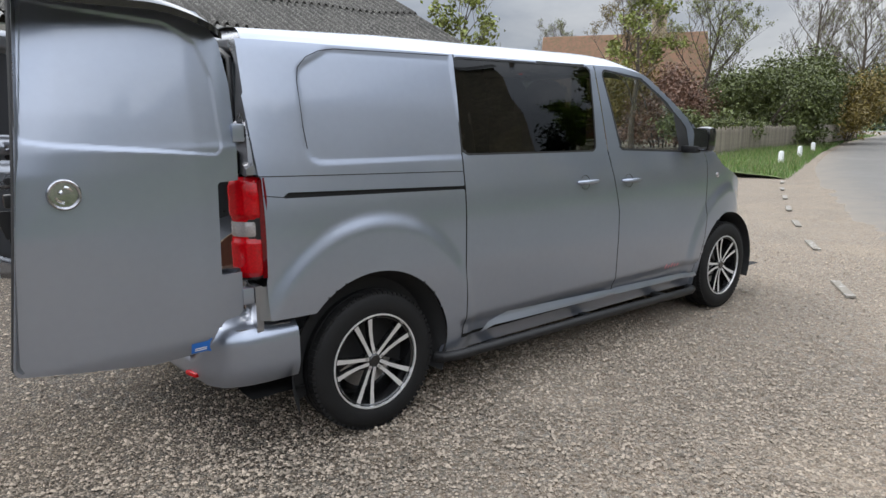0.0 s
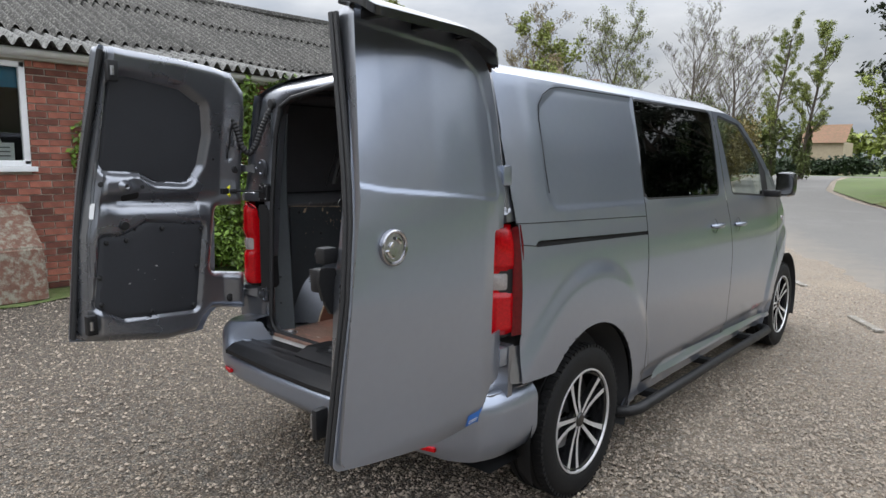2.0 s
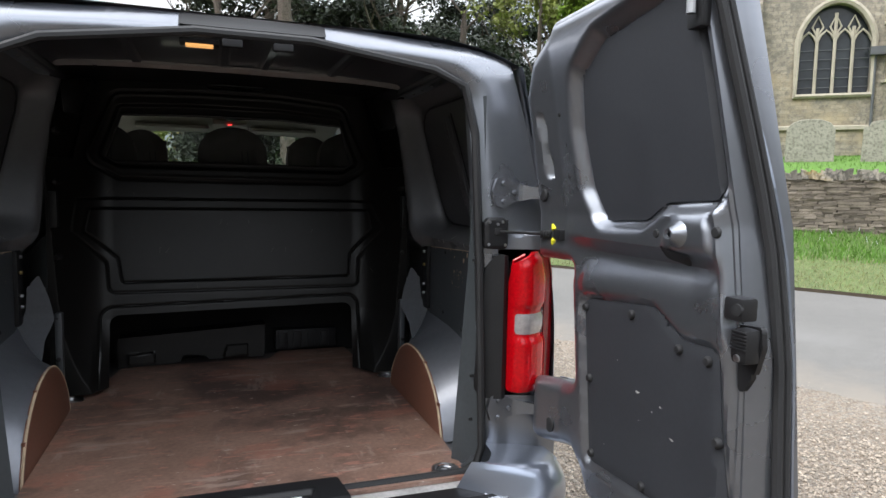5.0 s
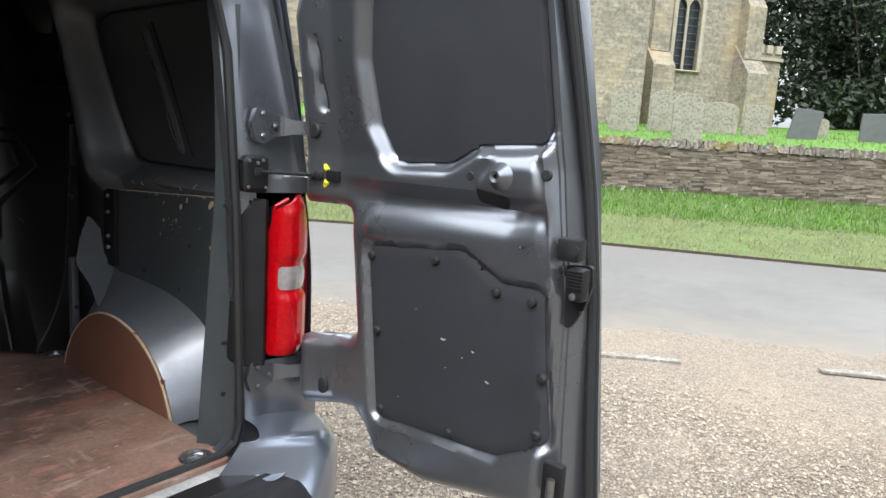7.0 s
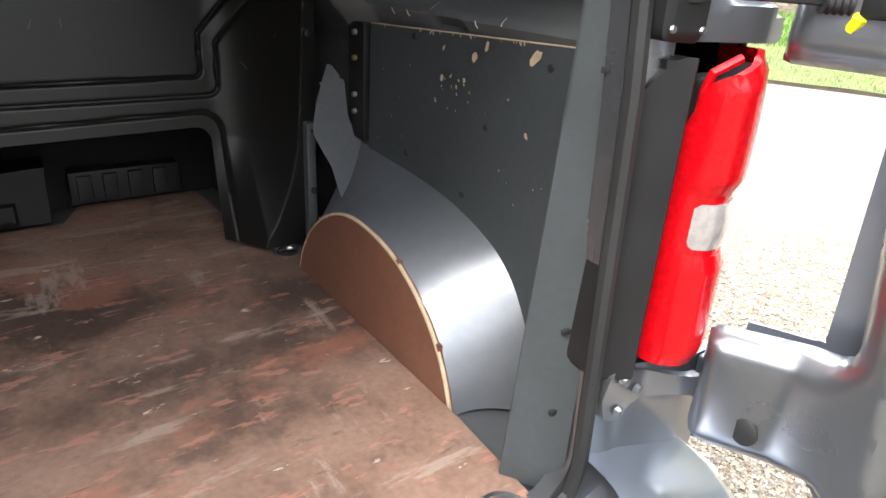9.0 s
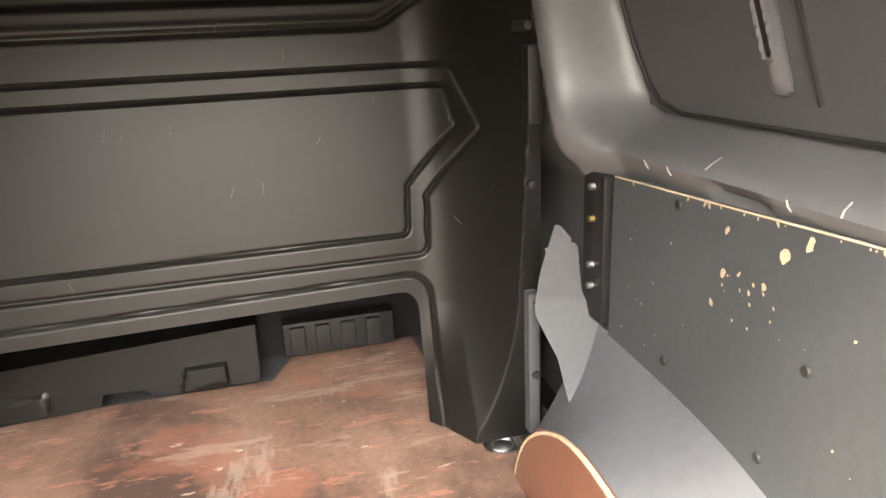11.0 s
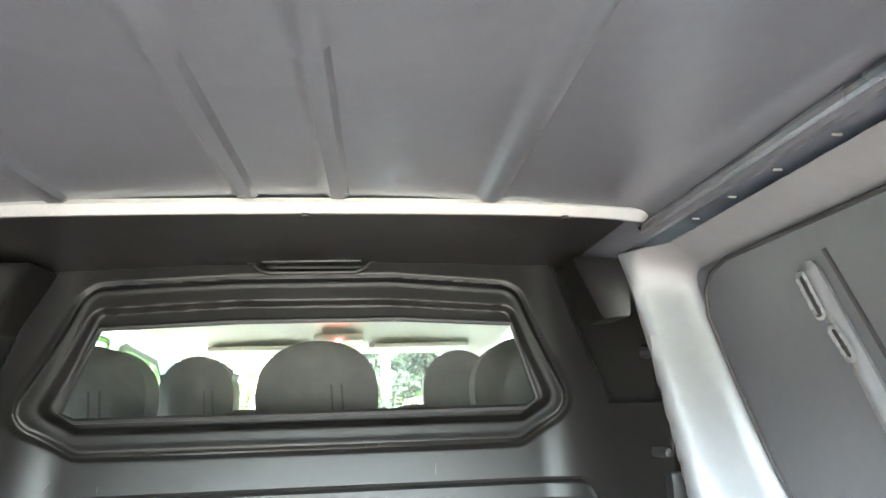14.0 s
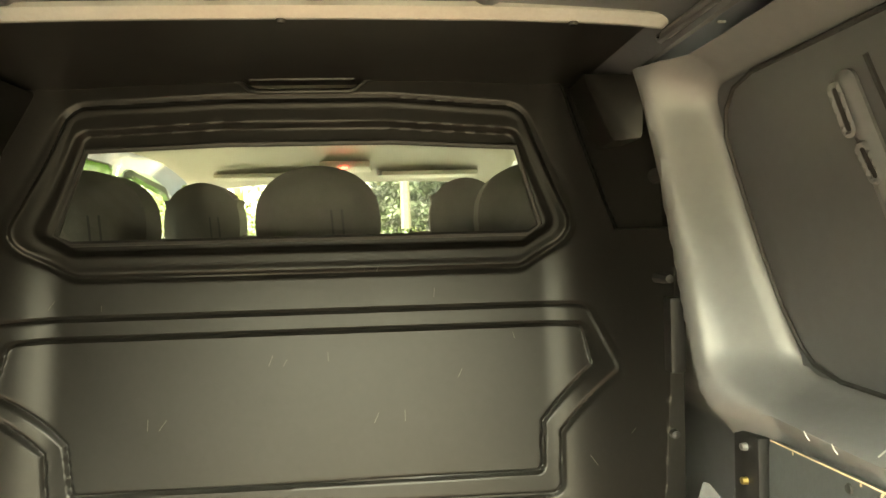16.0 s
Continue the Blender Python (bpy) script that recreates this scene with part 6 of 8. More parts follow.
BRICK = material("red_brick", (0.225, 0.080, 0.054), 0.9, 0, 0.45, 9, bump=0.5, bump_scale=90, obj_random=0.6)
BRICK_J = material("red_brick_joined", (0.225, 0.080, 0.054), 0.9, 0, 0.45, 9, bump=0.5, bump_scale=90, island=0.6)
MORTAR = material("lime_mortar", (0.46, 0.42, 0.36), 0.95, 0, 0.2, 12, bump=0.5, bump_scale=90)
SHEETING = layered("weathered_cement_sheet", (0.050, 0.047, 0.043), (0.19, 0.185, 0.165), 0.95, 1.4, 34, 0.52, 0.59, 1.0, 40, (0.018, 0.017, 0.015), 0.5)
# pale copy of the sheeting: sky light on the flatter eaves put into colour
PALE_SHEET = layered("sky_paled_lichened_sheet", (0.19, 0.188, 0.178), (0.05, 0.05, 0.045), 0.95, 1.4, 26, 0.50, 0.58, 0.8, 50, None, 0.4)
UPVC = material("white_upvc", (0.78, 0.79, 0.80), 0.35, 0, 0.04, 6)
DARKROOM = material("dark_room", (0.03, 0.03, 0.032), 0.9, 0, 0.2, 4)
BLIND = material("blue_blind", (0.02, 0.20, 0.34), 0.8, 0, 0.12, 10)
BARK = layered("grey_bark", (0.125, 0.10, 0.08), (0.06, 0.05, 0.04), 0.95, 4, 18, 0.48, 0.60, 0.9, 24)
TWIG = material("bare_twigs", (0.105, 0.085, 0.07), 0.9, 0, 0.25, 3)
IVYLEAF = leaf_material("ivy_leaf", (0.125, 0.205, 0.028), 0.6)
YEWLEAF = leaf_material("yew_foliage", (0.020, 0.034, 0.016), 0.45)
PINELEAF = leaf_material("dark_pine_foliage", (0.030, 0.042, 0.020), 0.45)
SPRING = leaf_material("spring_leaf", (0.20, 0.23, 0.05), 0.4)
FRESH = leaf_material("fresh_green_leaf", (0.17, 0.26, 0.025), 0.4)
LUSH = leaf_material("lush_grass_blades", (0.085, 0.195, 0.018), 0.35)
BUSHLEAF = leaf_material("mixed_bush_leaf", (0.085, 0.105, 0.025), 0.5)
RUSSET = leaf_material("russet_leaf", (0.16, 0.085, 0.055), 0.4)
OCHRE = leaf_material("ochre_leaf", (0.20, 0.15, 0.035), 0.4)
HEDGELEAF = leaf_material("dark_hedge_leaf", (0.022, 0.040, 0.014), 0.4)
FENCEWOOD = material("silvered_fence_wood", (0.24, 0.21, 0.17), 0.9, 0, 0.25, 8, obj_random=0.2)
TILE = layered("clay_tile", (0.22, 0.12, 0.075), (0.14, 0.11, 0.06), 0.9, 2, 5, 0.48, 0.6, 0.6, 30)
PLASTER = material("pale_render", (0.42, 0.34, 0.24), 0.9, 0, 0.12, 3)


def church_stone():
    m = layered("church_rubble_stone", (0.33, 0.295, 0.235), (0.21, 0.195, 0.165), 0.95, 1.2, 7, 0.46, 0.60, 0.7, 20, (0.44, 0.36, 0.24), 0.25)
    n, l = m.node_tree.nodes, m.node_tree.links
    b = n["Principled BSDF"]
    last = b.inputs["Base Color"].links[0].from_socket
    co = n.new("ShaderNodeTexCoord")
    br = n.new("ShaderNodeTexBrick")
    br.inputs["Scale"].default_value = 1.0
    br.inputs["Brick Width"].default_value, br.inputs["Row Height"].default_value = 0.34, 0.13
    br.inputs["Mortar Size"].default_value = 0.014
    br.inputs["Color1"].default_value, br.inputs["Color2"].default_value, br.inputs["Mortar"].default_value = (1.12, 1.10, 1.08, 1), (0.70, 0.69, 0.68, 1), (0.82, 0.80, 0.76, 1)
    l.new(co.outputs["UV"], br.inputs["Vector"])
    mx = n.new("ShaderNodeMixRGB")
    mx.blend_type = "MULTIPLY"
    mx.inputs[0].default_value = 0.85
    l.new(last, mx.inputs[1])
    l.new(br.outputs["Color"], mx.inputs[2])
    l.new(mx.outputs[0], b.inputs["Base Color"])
    return m


CHURCH = church_stone()
DRESSED = material("dressed_stone", (0.42, 0.38, 0.30), 0.9, 0, 0.2, 4, bump=0.3, bump_scale=30)
LEADGLASS = material("leaded_glass", (0.03, 0.035, 0.04), 0.18, 0, 0.3, 3)
HEADSTONE = layered("lichened_headstone", (0.30, 0.28, 0.23), (0.17, 0.165, 0.13), 0.95, 3, 14, 0.47, 0.6, 0.6, 40, (0.38, 0.36, 0.30))
SLATE = material("slate_headstone", (0.10, 0.105, 0.11), 0.7, 0, 0.2, 6)


# ---- ground, road and banks ----
def strip_between(name, A, B, mat, label, category, rows=2, height=None, kind="structure"):
    """A sheet between two lines of places, with rows across it."""
    n = 60
    def resample(P):
        P = np.array(P, float)
        d = np.concatenate([[0], np.cumsum(np.hypot(*np.diff(P, axis=0).T))])
        t = np.linspace(0, d[-1], n)
        q = np.stack([np.interp(t, d, P[:, 0]), np.interp(t, d, P[:, 1])], -1)
        for _ in range(2):
            q[1:-1] = (q[:-2] + 2 * q[1:-1] + q[2:]) / 4
        return q
    a, b = resample(A), resample(B)
    vs, fs, across = [], [], []
    for i in range(n):
        for j in range(rows + 1):
            t = j / rows
            p = a[i] * (1 - t) + b[i] * t
            vs.append((p[0], p[1], height(t, p) if height else 0.0))
            across.append(t)
    fs = [(i * (rows + 1) + j, i * (rows + 1) + j + 1, (i + 1) * (rows + 1) + j + 1, (i + 1) * (rows + 1) + j) for i in range(n - 1) for j in range(rows)]
    ob = mesh_object(name, vs, fs, mat, None)
    ob.data.attributes.new("across", "FLOAT", "POINT").data.foreach_set("value", across)
    return tagged(ob, label, category, kind=kind), a, b


def lane_material():
    """Asphalt with trodden gravel spread over its near edge."""
    m = layered("lane_asphalt", (0.128, 0.122, 0.113), (0.185, 0.176, 0.160), 0.85, 0.6, 160, 0.5, 0.62, 0.8, 220, (0.175, 0.168, 0.158), 0.15)
    n, l = m.node_tree.nodes, m.node_tree.links
    b = n["Principled BSDF"]
    last = b.inputs["Base Color"].links[0].from_socket
    at = n.new("ShaderNodeAttribute")
    at.attribute_name = "across"
    co = n.new("ShaderNodeTexCoord")
    nz = n.new("ShaderNodeTexNoise")
    nz.inputs["Scale"].default_value = 2.2
    nz.inputs["Detail"].default_value = 9
    nz.inputs["Roughness"].default_value = 0.7
    sm = n.new("ShaderNodeMath")
    sm.operation = "MULTIPLY_ADD"
    sm.inputs[1].default_value = -0.42
    rp = n.new("ShaderNodeMapRange")
    rp.inputs["From Min"].default_value, rp.inputs["From Max"].default_value = -0.25, 0.0
    rp.inputs["To Min"].default_value, rp.inputs["To Max"].default_value = 1.0, 0.0
    mx = n.new("ShaderNodeMixRGB")
    mx.inputs[2].default_value = (0.205, 0.178, 0.146, 1)
    l.new(co.outputs["Object"], nz.inputs["Vector"])
    l.new(nz.outputs["Fac"], sm.inputs[0])
    l.new(at.outputs["Fac"], sm.inputs[2])
    l.new(sm.outputs[0], rp.inputs["Value"])
    l.new(rp.outputs["Result"], mx.inputs[0])
    l.new(last, mx.inputs[1])
    l.new(mx.outputs[0], b.inputs["Base Color"])
    return m


LANE = lane_material()

# the ground: gently uneven near the van, flat out to the horizon
gx = np.concatenate([[-1500, -600, -250, -120, -60, -30, -16], np.linspace(-9, 10, 120), [16, 30, 60, 120, 250, 600, 1500]])
gy = np.concatenate([[-1500, -600, -250, -120, -60, -30, -14], np.linspace(-7, 14, 130), [20, 30, 60, 120, 250, 600, 2500]])
GX, GY = np.meshgrid(gx, gy, indexing="ij")
GZ = np.zeros_like(GX)
for i in range(GX.shape[0]):
    for j in range(GX.shape[1]):
        x, y = GX[i, j], GY[i, j]
        if abs(x) < 11 and abs(y) < 15:
            GZ[i, j] = 0.014 * noise.noise((x * 1.3, y * 1.3, 0)) + 0.008 * noise.noise((x * 5, y * 5, 3)) - 0.006
        else:
            GZ[i, j] = -0.012
ni, nj = GX.shape
idx = np.arange(ni * nj).reshape(ni, nj)
quads = np.stack([idx[:-1, :-1], idx[1:, :-1], idx[1:, 1:], idx[:-1, 1:]], -1).reshape(-1, 4)
ground = tagged(mesh_object("ground", np.stack([GX.ravel(), GY.ravel(), GZ.ravel()], -1), quads, GRAVEL, None), "pale loose gravel yard", "ground", kind="structure")

NEAR_EDGE = [(10, -9), (6.9, -3.2), (4.95, 0.4), (3.05, 3.6), (1.35, 6.6), (-0.35, 10), (-2.5, 14.6), (-5, 20.5), (-8.2, 30), (-13, 46), (-20, 75), (-24, 96)]
FAR_EDGE = [(17, -10), (13.2, -4.5), (11.1, -0.4), (9.9, 2.85), (8.7, 5.5), (7.0, 7.9), (4.3, 11.7), (0.95, 20.3), (-2.0, 27), (-5.6, 40), (-10, 66), (-13, 88)]
WALL_LINE = [(21, -9), (18.6, -4), (17.0, 0.8), (14.7, 5.6), (11.0, 9.0), (7.6, 12.3), (5.2, 16.0), (3.5, 20.5), (2.3, 27), (1.8, 33)]
road, road_near, road_far = strip_between("road", NEAR_EDGE, FAR_EDGE, LANE, "worn grey asphalt lane with loose gravel edges", "road", 24, lambda t, p: 0.012 - 0.028 * max(0.0, 1 - t / 0.10) + 0.05 * t * (1 - t))

# far road beyond the green, and grass round the bend
tagged(mesh_object("green", [(-1.6, 27, 0.05), (3, 30, 0.4), (40, 60, 0.5), (30, 84, 0.05), (-11.5, 84, 0.03), (-9.6, 66, 0.03), (-5.2, 40, 0.03)], [(0, 1, 2, 3, 4, 5, 6)], GRASS, None), "grass green at the bend of the lane", "grass", kind="structure")
tagged(mesh_object("far_road", [(-60, 87, 0.02), (60, 87, 0.02), (60, 93, 0.02), (-60, 93, 0.02)], [(0, 1, 2, 3)], ASPHALT, None), "distant grey crossing road", "road", kind="structure")
tagged(mesh_object("field", [(-400, 93, 0.03), (400, 93, 0.03), (900, 900, 0.03), (-900, 900, 0.03)], [(0, 1, 2, 3)], GRASS, None), "distant grass beyond the crossing road", "grass", kind="structure")

# bank up to the churchyard wall
bank_foot = [(x + 0.02, y + 0.02) for x, y in FAR_EDGE[:8]]
bank_foot = [(17, -10), (13.2, -4.5), (11.1, -0.4), (9.9, 2.85), (8.7, 5.5), (7.0, 7.9), (4.3, 11.7), (0.95, 20.3), (-1.0, 25.2), (-1.6, 27.5)]


def bank_height(t, p):
    z = 0.05 + 0.70 * np.clip(t, 0, 1) ** 1.25
    return float(z + 0.03 * noise.noise((p[0] * 0.9, p[1] * 0.9, 1)))


bank, bank_a, bank_b = strip_between("verge", bank_foot, WALL_LINE, GRASS, "mown grass verge rising to the churchyard wall", "grass", 10, bank_height)
vs = [(p[0], p[1], z) for p in bank_a for z in (-0.02, 0.055)]
tagged(mesh_object("verge_edge", vs, [(2 * i, 2 * i + 1, 2 * i + 3, 2 * i + 2) for i in range(len(bank_a) - 1)], EARTH, None), "dark earth edge of the verge", "edge", kind="structure")
BACK = [(60, -30), (60, -10), (60, 5), (58, 20), (50, 32), (45, 45), (35, 52), (25, 56), (14, 58), (4, 58)]


def yard_height(t, p):
    return float(1.86 + 1.5 * min(1, t * 2.6) ** 0.8 + 0.04 * noise.noise((p[0] * 0.5, p[1] * 0.5, 5)))


yard, yard_a, yard_b = strip_between("churchyard_lawn", [(x + 0.35 * 0.8, y + 0.2) for x, y in WALL_LINE], BACK, LAWN, "bright green churchyard lawn", "grass", 24, yard_height)
# left verge in front of the paling fence
def side_height(t, p):
    return float(-0.01 + 0.28 * np.clip(t, 0, 1) ** 0.8 + 0.05 * noise.noise((p[0] * 0.7, p[1] * 0.7, 8)))


side, side_a, side_b = strip_between("roadside_grass", [(-3.9, 16.2), (-5.4, 20.6), (-8.5, 30), (-13.3, 46), (-19, 70)], [(-6.0, 15.5), (-8.2, 19.5), (-11.5, 34), (-16, 46), (-30, 70)], GRASS, "rough grass beside the lane", "grass", 10, side_height)
tagged(mesh_object("moss_strip", [(-5.76, -3.0, 0.012), (-5.2, -3.0, 0.008), (-5.25, -0.5, 0.010), (-5.0, 0.3, 0.010), (-5.3, 1.1, 0.010), (-5.2, 6.5, 0.010), (-5.76, 6.5, 0.012)], [tuple(range(7))], GRASS, None), "mossy grass along the cottage wall", "moss", kind="structure")

for cx, cy, dx, dy in [(5.05, -0.95, 0.34, -0.60), (4.15, 0.36, 0.36, -0.60), (2.27, 3.72, 0.37, -0.58), (1.33, 5.33, 0.36, -0.58), (0.30, 7.3, 0.36, -0.6), (-0.55, 8.9, 0.33, -0.62), (-1.35, 10.5, 0.30, -0.64), (-2.1, 12.1, 0.29, -0.64), (-2.85, 13.7, 0.28, -0.65), (-3.55, 15.3, 0.27, -0.65)]:
    px, py = -dy * 0.055, dx * 0.055
    k = 0.42
    vs = [(cx - dx * k - px, cy - dy * k - py, 0.019), (cx + dx * k - px, cy + dy * k - py, 0.019), (cx + dx * k + px, cy + dy * k + py, 0.019), (cx - dx * k + px, cy - dy * k + py, 0.019)]
    vs += [(x, y, 0.0) for x, y, z in vs]
    tagged(mesh_object("road_dash", vs, [(0, 1, 2, 3), (0, 1, 5, 4), (1, 2, 6, 5), (2, 3, 7, 6), (3, 0, 4, 7)], LINE, None, smooth=False), "worn white edge-line dash", "road marking", "edge-line dashes", "structure")


# ---- loose stones ----
def scatter_stones(name, count, seed, box_, size, label):
    r = np.random.RandomState(seed)
    x = r.uniform(box_[0], box_[1], count) + r.normal(0, 0.3, count)
    y = r.uniform(box_[2], box_[3], count) + r.normal(0, 0.3, count)
    s = size[0] + (size[1] - size[0]) * r.rand(count) ** 3
    base = np.array([(1, 0, -0.3), (0, 1, -0.3), (-1, 0, -0.3), (0, -1, -0.3), (0, 0, 1)], float)
    tri = np.array([(0, 1, 4), (1, 2, 4), (2, 3, 4), (3, 0, 4)])
    V = base[None] * r.uniform(0.55, 1.2, (count, 5, 1)) * s[:, None, None]
    V[:, :, 2] *= 0.6
    a = r.uniform(0, 6.28, count)
    c, sn = np.cos(a)[:, None], np.sin(a)[:, None]
    X, Y = V[:, :, 0] * c - V[:, :, 1] * sn, V[:, :, 0] * sn + V[:, :, 1] * c
    P = np.stack([X + x[:, None], Y + y[:, None], V[:, :, 2] + (s * 0.15)[:, None] + 0.002], -1).reshape(-1, 3)
    F = (tri[None] + (np.arange(count) * 5)[:, None, None]).reshape(-1, 3)
    me = bpy.data.meshes.new(name)
    me.from_pydata(P.tolist(), [], F.tolist())
    me.materials.append(STONE_BITS)
    return tagged(new(name, me), label, "gravel", kind="stuff")


scatter_stones("gravel_stones", 75000, 11, (0.2, 3.6, -1.9, 3.0), (0.004, 0.014), "small pale loose gravel stones")
scatter_stones("gravel_chips", 60000, 12, (-5.6, 3.0, -1.6, 7), (0.005, 0.017), "grey and brown gravel chippings")


# ---- leaves, grass and trees ----
def leaf_cloud(name, parent, mat, centres, radii, count, size, seed, flat=0.75, kind="", shell=0.55):
    """Many small leaves in uneven clumps, each a bent pair of triangles."""
    r = np.random.RandomState(seed)
    centres, radii = np.array(centres, float), np.array(radii, float)
    if radii.ndim == 1:
        radii = np.stack([radii, radii, radii * flat], -1)
    w = radii.prod(1)
    pick = r.choice(len(centres), count, p=w / w.sum())
    d = r.normal(size=(count, 3))
    d /= np.linalg.norm(d, axis=1, keepdims=True)
    q = (shell + (1 - shell) * r.rand(count)) * (0.8 + 0.35 * np.sin(d[:, 0] * 5 + pick) * np.sin(d[:, 2] * 6 + pick * 2))
    p = centres[pick] + d * radii[pick] * q[:, None]
    n = r.normal(size=(count, 3)) * 0.7 + d * 0.6 + np.array([0, 0, 0.4])
    n /= np.linalg.norm(n, axis=1, keepdims=True)
    t = np.cross(n, r.normal(size=(count, 3)))
    t /= np.linalg.norm(t, axis=1, keepdims=True)
    b = np.cross(n, t)
    s = size * r.uniform(0.6, 1.4, count)[:, None]
    V = np.stack([p - t * s, p - b * s * 0.55 + n * s * 0.15, p + t * s, p + b * s * 0.55 + n * s * 0.15], 1).reshape(-1, 3)
    F = np.arange(count * 4).reshape(-1, 4)
    me = bpy.data.meshes.new(name)
    me.from_pydata(V.tolist(), [], F.tolist())
    me.materials.append(mat)
    ob = new(name, me)
    if parent is not None:
        ob.parent = parent
    return ob


def grow(base, height, spread, seed, levels=4, trunk=0.2, lean=(0, 0), split=(3, 5), first=0.25, up=0.35, reach=(0.38, 0.6), n0=0):
    """Trunk and limbs as lists of tapering lines; also the ends of the last twigs."""
    r = random.Random(seed)
    lines, tips = [], []

    def limb(p, d, length, rad, level):
        pts, rads = [p], [rad]
        k = 5 if level < 2 else 3
        for i in range(k):
            wob = 0.05 if level == 0 else 0.13
            d = (d + Vector((r.gauss(0, wob), r.gauss(0, wob), r.gauss(0, 0.06) + up * 0.12))).normalized()
            p = p + d * (length / k)
            pts.append(p)
            rads.append(rad * (1 - 0.75 * (i + 1) / k))
        lines.append((pts, rads, level))
        if level >= levels:
            tips.append(pts[-1])
            return
        n = (n0 or r.randint(*split) + 5) if level == 0 else r.randint(*split)
        for j in range(n):
            t = (first if level == 0 else 0.3) + (1 - (first if level == 0 else 0.3)) * (j + r.random()) / n
            f = t * k
            i = min(k - 1, int(f))
            q = pts[i].lerp(pts[i + 1], f - i)
            a = r.uniform(0, 2 * math.pi)
            out = Vector((math.cos(a), math.sin(a), 0))
            dd = (out * spread * r.uniform(0.7, 1.2) + d * 0.6 + Vector((0, 0, up))).normalized()
            limb(q, dd, length * r.uniform(*reach) * (1.1 - 0.4 * t), max(0.008, rads[i] * (0.42 if level == 0 else 0.6)), level + 1)
    limb(Vector(base), Vector((lean[0], lean[1], 1)).normalized(), height, trunk, 0)
    return lines, tips


def wood_mesh(name, lines, mat, parent, lo=0, hi=9, thin=1.0):
    vs, fs = [], []
    for pts, rads, level in lines:
        if not lo <= level <= hi:
            continue
        v, f = tube_geometry(pts, [max(0.006, x * thin) for x in rads], 7 if level == 0 else (4 if level < 3 else 3))
        o = len(vs)
        vs += v
        fs += [tuple(i + o for i in q) for q in f]
    return mesh_object(name, vs, fs, mat, parent)


def tree(name, label, base, height, spread, seed, levels=4, trunk=0.2, leaf=None, leaves=0, leaf_size=0.12, clump=0.5, split=(3, 5), first=0.25, up=0.35, thin=1.0, group="", lean=(0, 0), reach=(0.38, 0.6), n0=0):
    ob = thing(name, label, "tree", group, (0, 0, 0))
    lines, tips = grow(base, height, spread, seed, levels, trunk, lean, split, first, up, reach, n0)
    wood_mesh("trunk", lines, BARK, ob, 0, 1, thin)
    wood_mesh("twig_work", lines, TWIG, ob, 2, 9, thin)
    if leaf is not None and leaves:
        leaf_cloud("crown", ob, leaf, [tuple(t) for t in tips], np.full(len(tips), clump), leaves, leaf_size, seed, 0.8, shell=0.1)
    return ob


def bush(name, label, centre, size, mat, count, leaf, seed, category="bush", group="", lumps=9):
    r = random.Random(seed)
    cs, rs = [], []
    for _ in range(lumps):
        cs.append((centre[0] + r.uniform(-0.7, 0.7) * size[0], centre[1] + r.uniform(-0.7, 0.7) * size[1], centre[2] + r.uniform(0.15, 0.85) * size[2]))
        q = r.uniform(0.28, 0.5)
        rs.append((size[0] * q, size[1] * q, min(size[2] * q, cs[-1][2] - centre[2] + 0.2)))
    ob = thing(name, label, category, group, (0, 0, 0))
    r2 = random.Random(seed + 1)
    lines = []
    for _ in range(7):
        a = r2.uniform(0, 6.28)
        p = Vector((centre[0] + 0.2 * size[0] * math.cos(a), centre[1] + 0.2 * size[1] * math.sin(a), centre[2] - 0.05))
        e = Vector((centre[0] + 0.7 * size[0] * math.cos(a), centre[1] + 0.7 * size[1] * math.sin(a), centre[2] + size[2] * r2.uniform(0.5, 0.9)))
        lines.append(([p, p.lerp(e, 0.5) + Vector((0, 0, 0.1 * size[2])), e], [0.05, 0.035, 0.01], 0))
    wood_mesh("stem_work", lines, TWIG, ob)
    leaf_cloud("foliage", ob, mat, cs, rs, count, leaf, seed, shell=0.35)
    return ob


# trees round the bend and beyond the roofs
for seed, x, y, h in ((21, -19.7, 56.2, 10.5), (22, -15.0, 53.0, 8.6), (27, -36.9, 46.0, 8.0), (28, -30.5, 52.0, 7.6)):
    tree("bare_tree", "tall bare spring tree with fine twigs", (x, y, -0.03), h, 0.95, seed, 5, 0.24, SPRING, 1800, 0.055, 0.4, (4, 5), 0.14, 0.6, 0.9, reach=(0.42, 0.60), n0=15)
for seed, x, y, h in ((23, -22.0, 34.5, 7.4), (24, -17.3, 35.8, 7.4)):
    tree("willow_tree", "pale green willow beside the tiled house", (x, y, 0.3), h, 1.0, seed, 5, 0.20, SPRING if seed == 24 else OCHRE, 11000, 0.042, 0.4, (4, 4), 0.12, 0.55, 0.8, reach=(0.44, 0.62), n0=14)
tree("garden_tree", "young leafing tree behind the cottage roof", (-20, 19, 0.1), 6.2, 0.9, 25, 4, 0.16, SPRING, 1800, 0.11, 0.5, (3, 4), 0.3, 0.6)
tree("garden_tree", "young leafing tree behind the cottage roof", (-16, 27, 0.1), 6.4, 1.0, 26, 4, 0.16, SPRING, 2400, 0.10, 0.5, (3, 4), 0.25, 0.5)
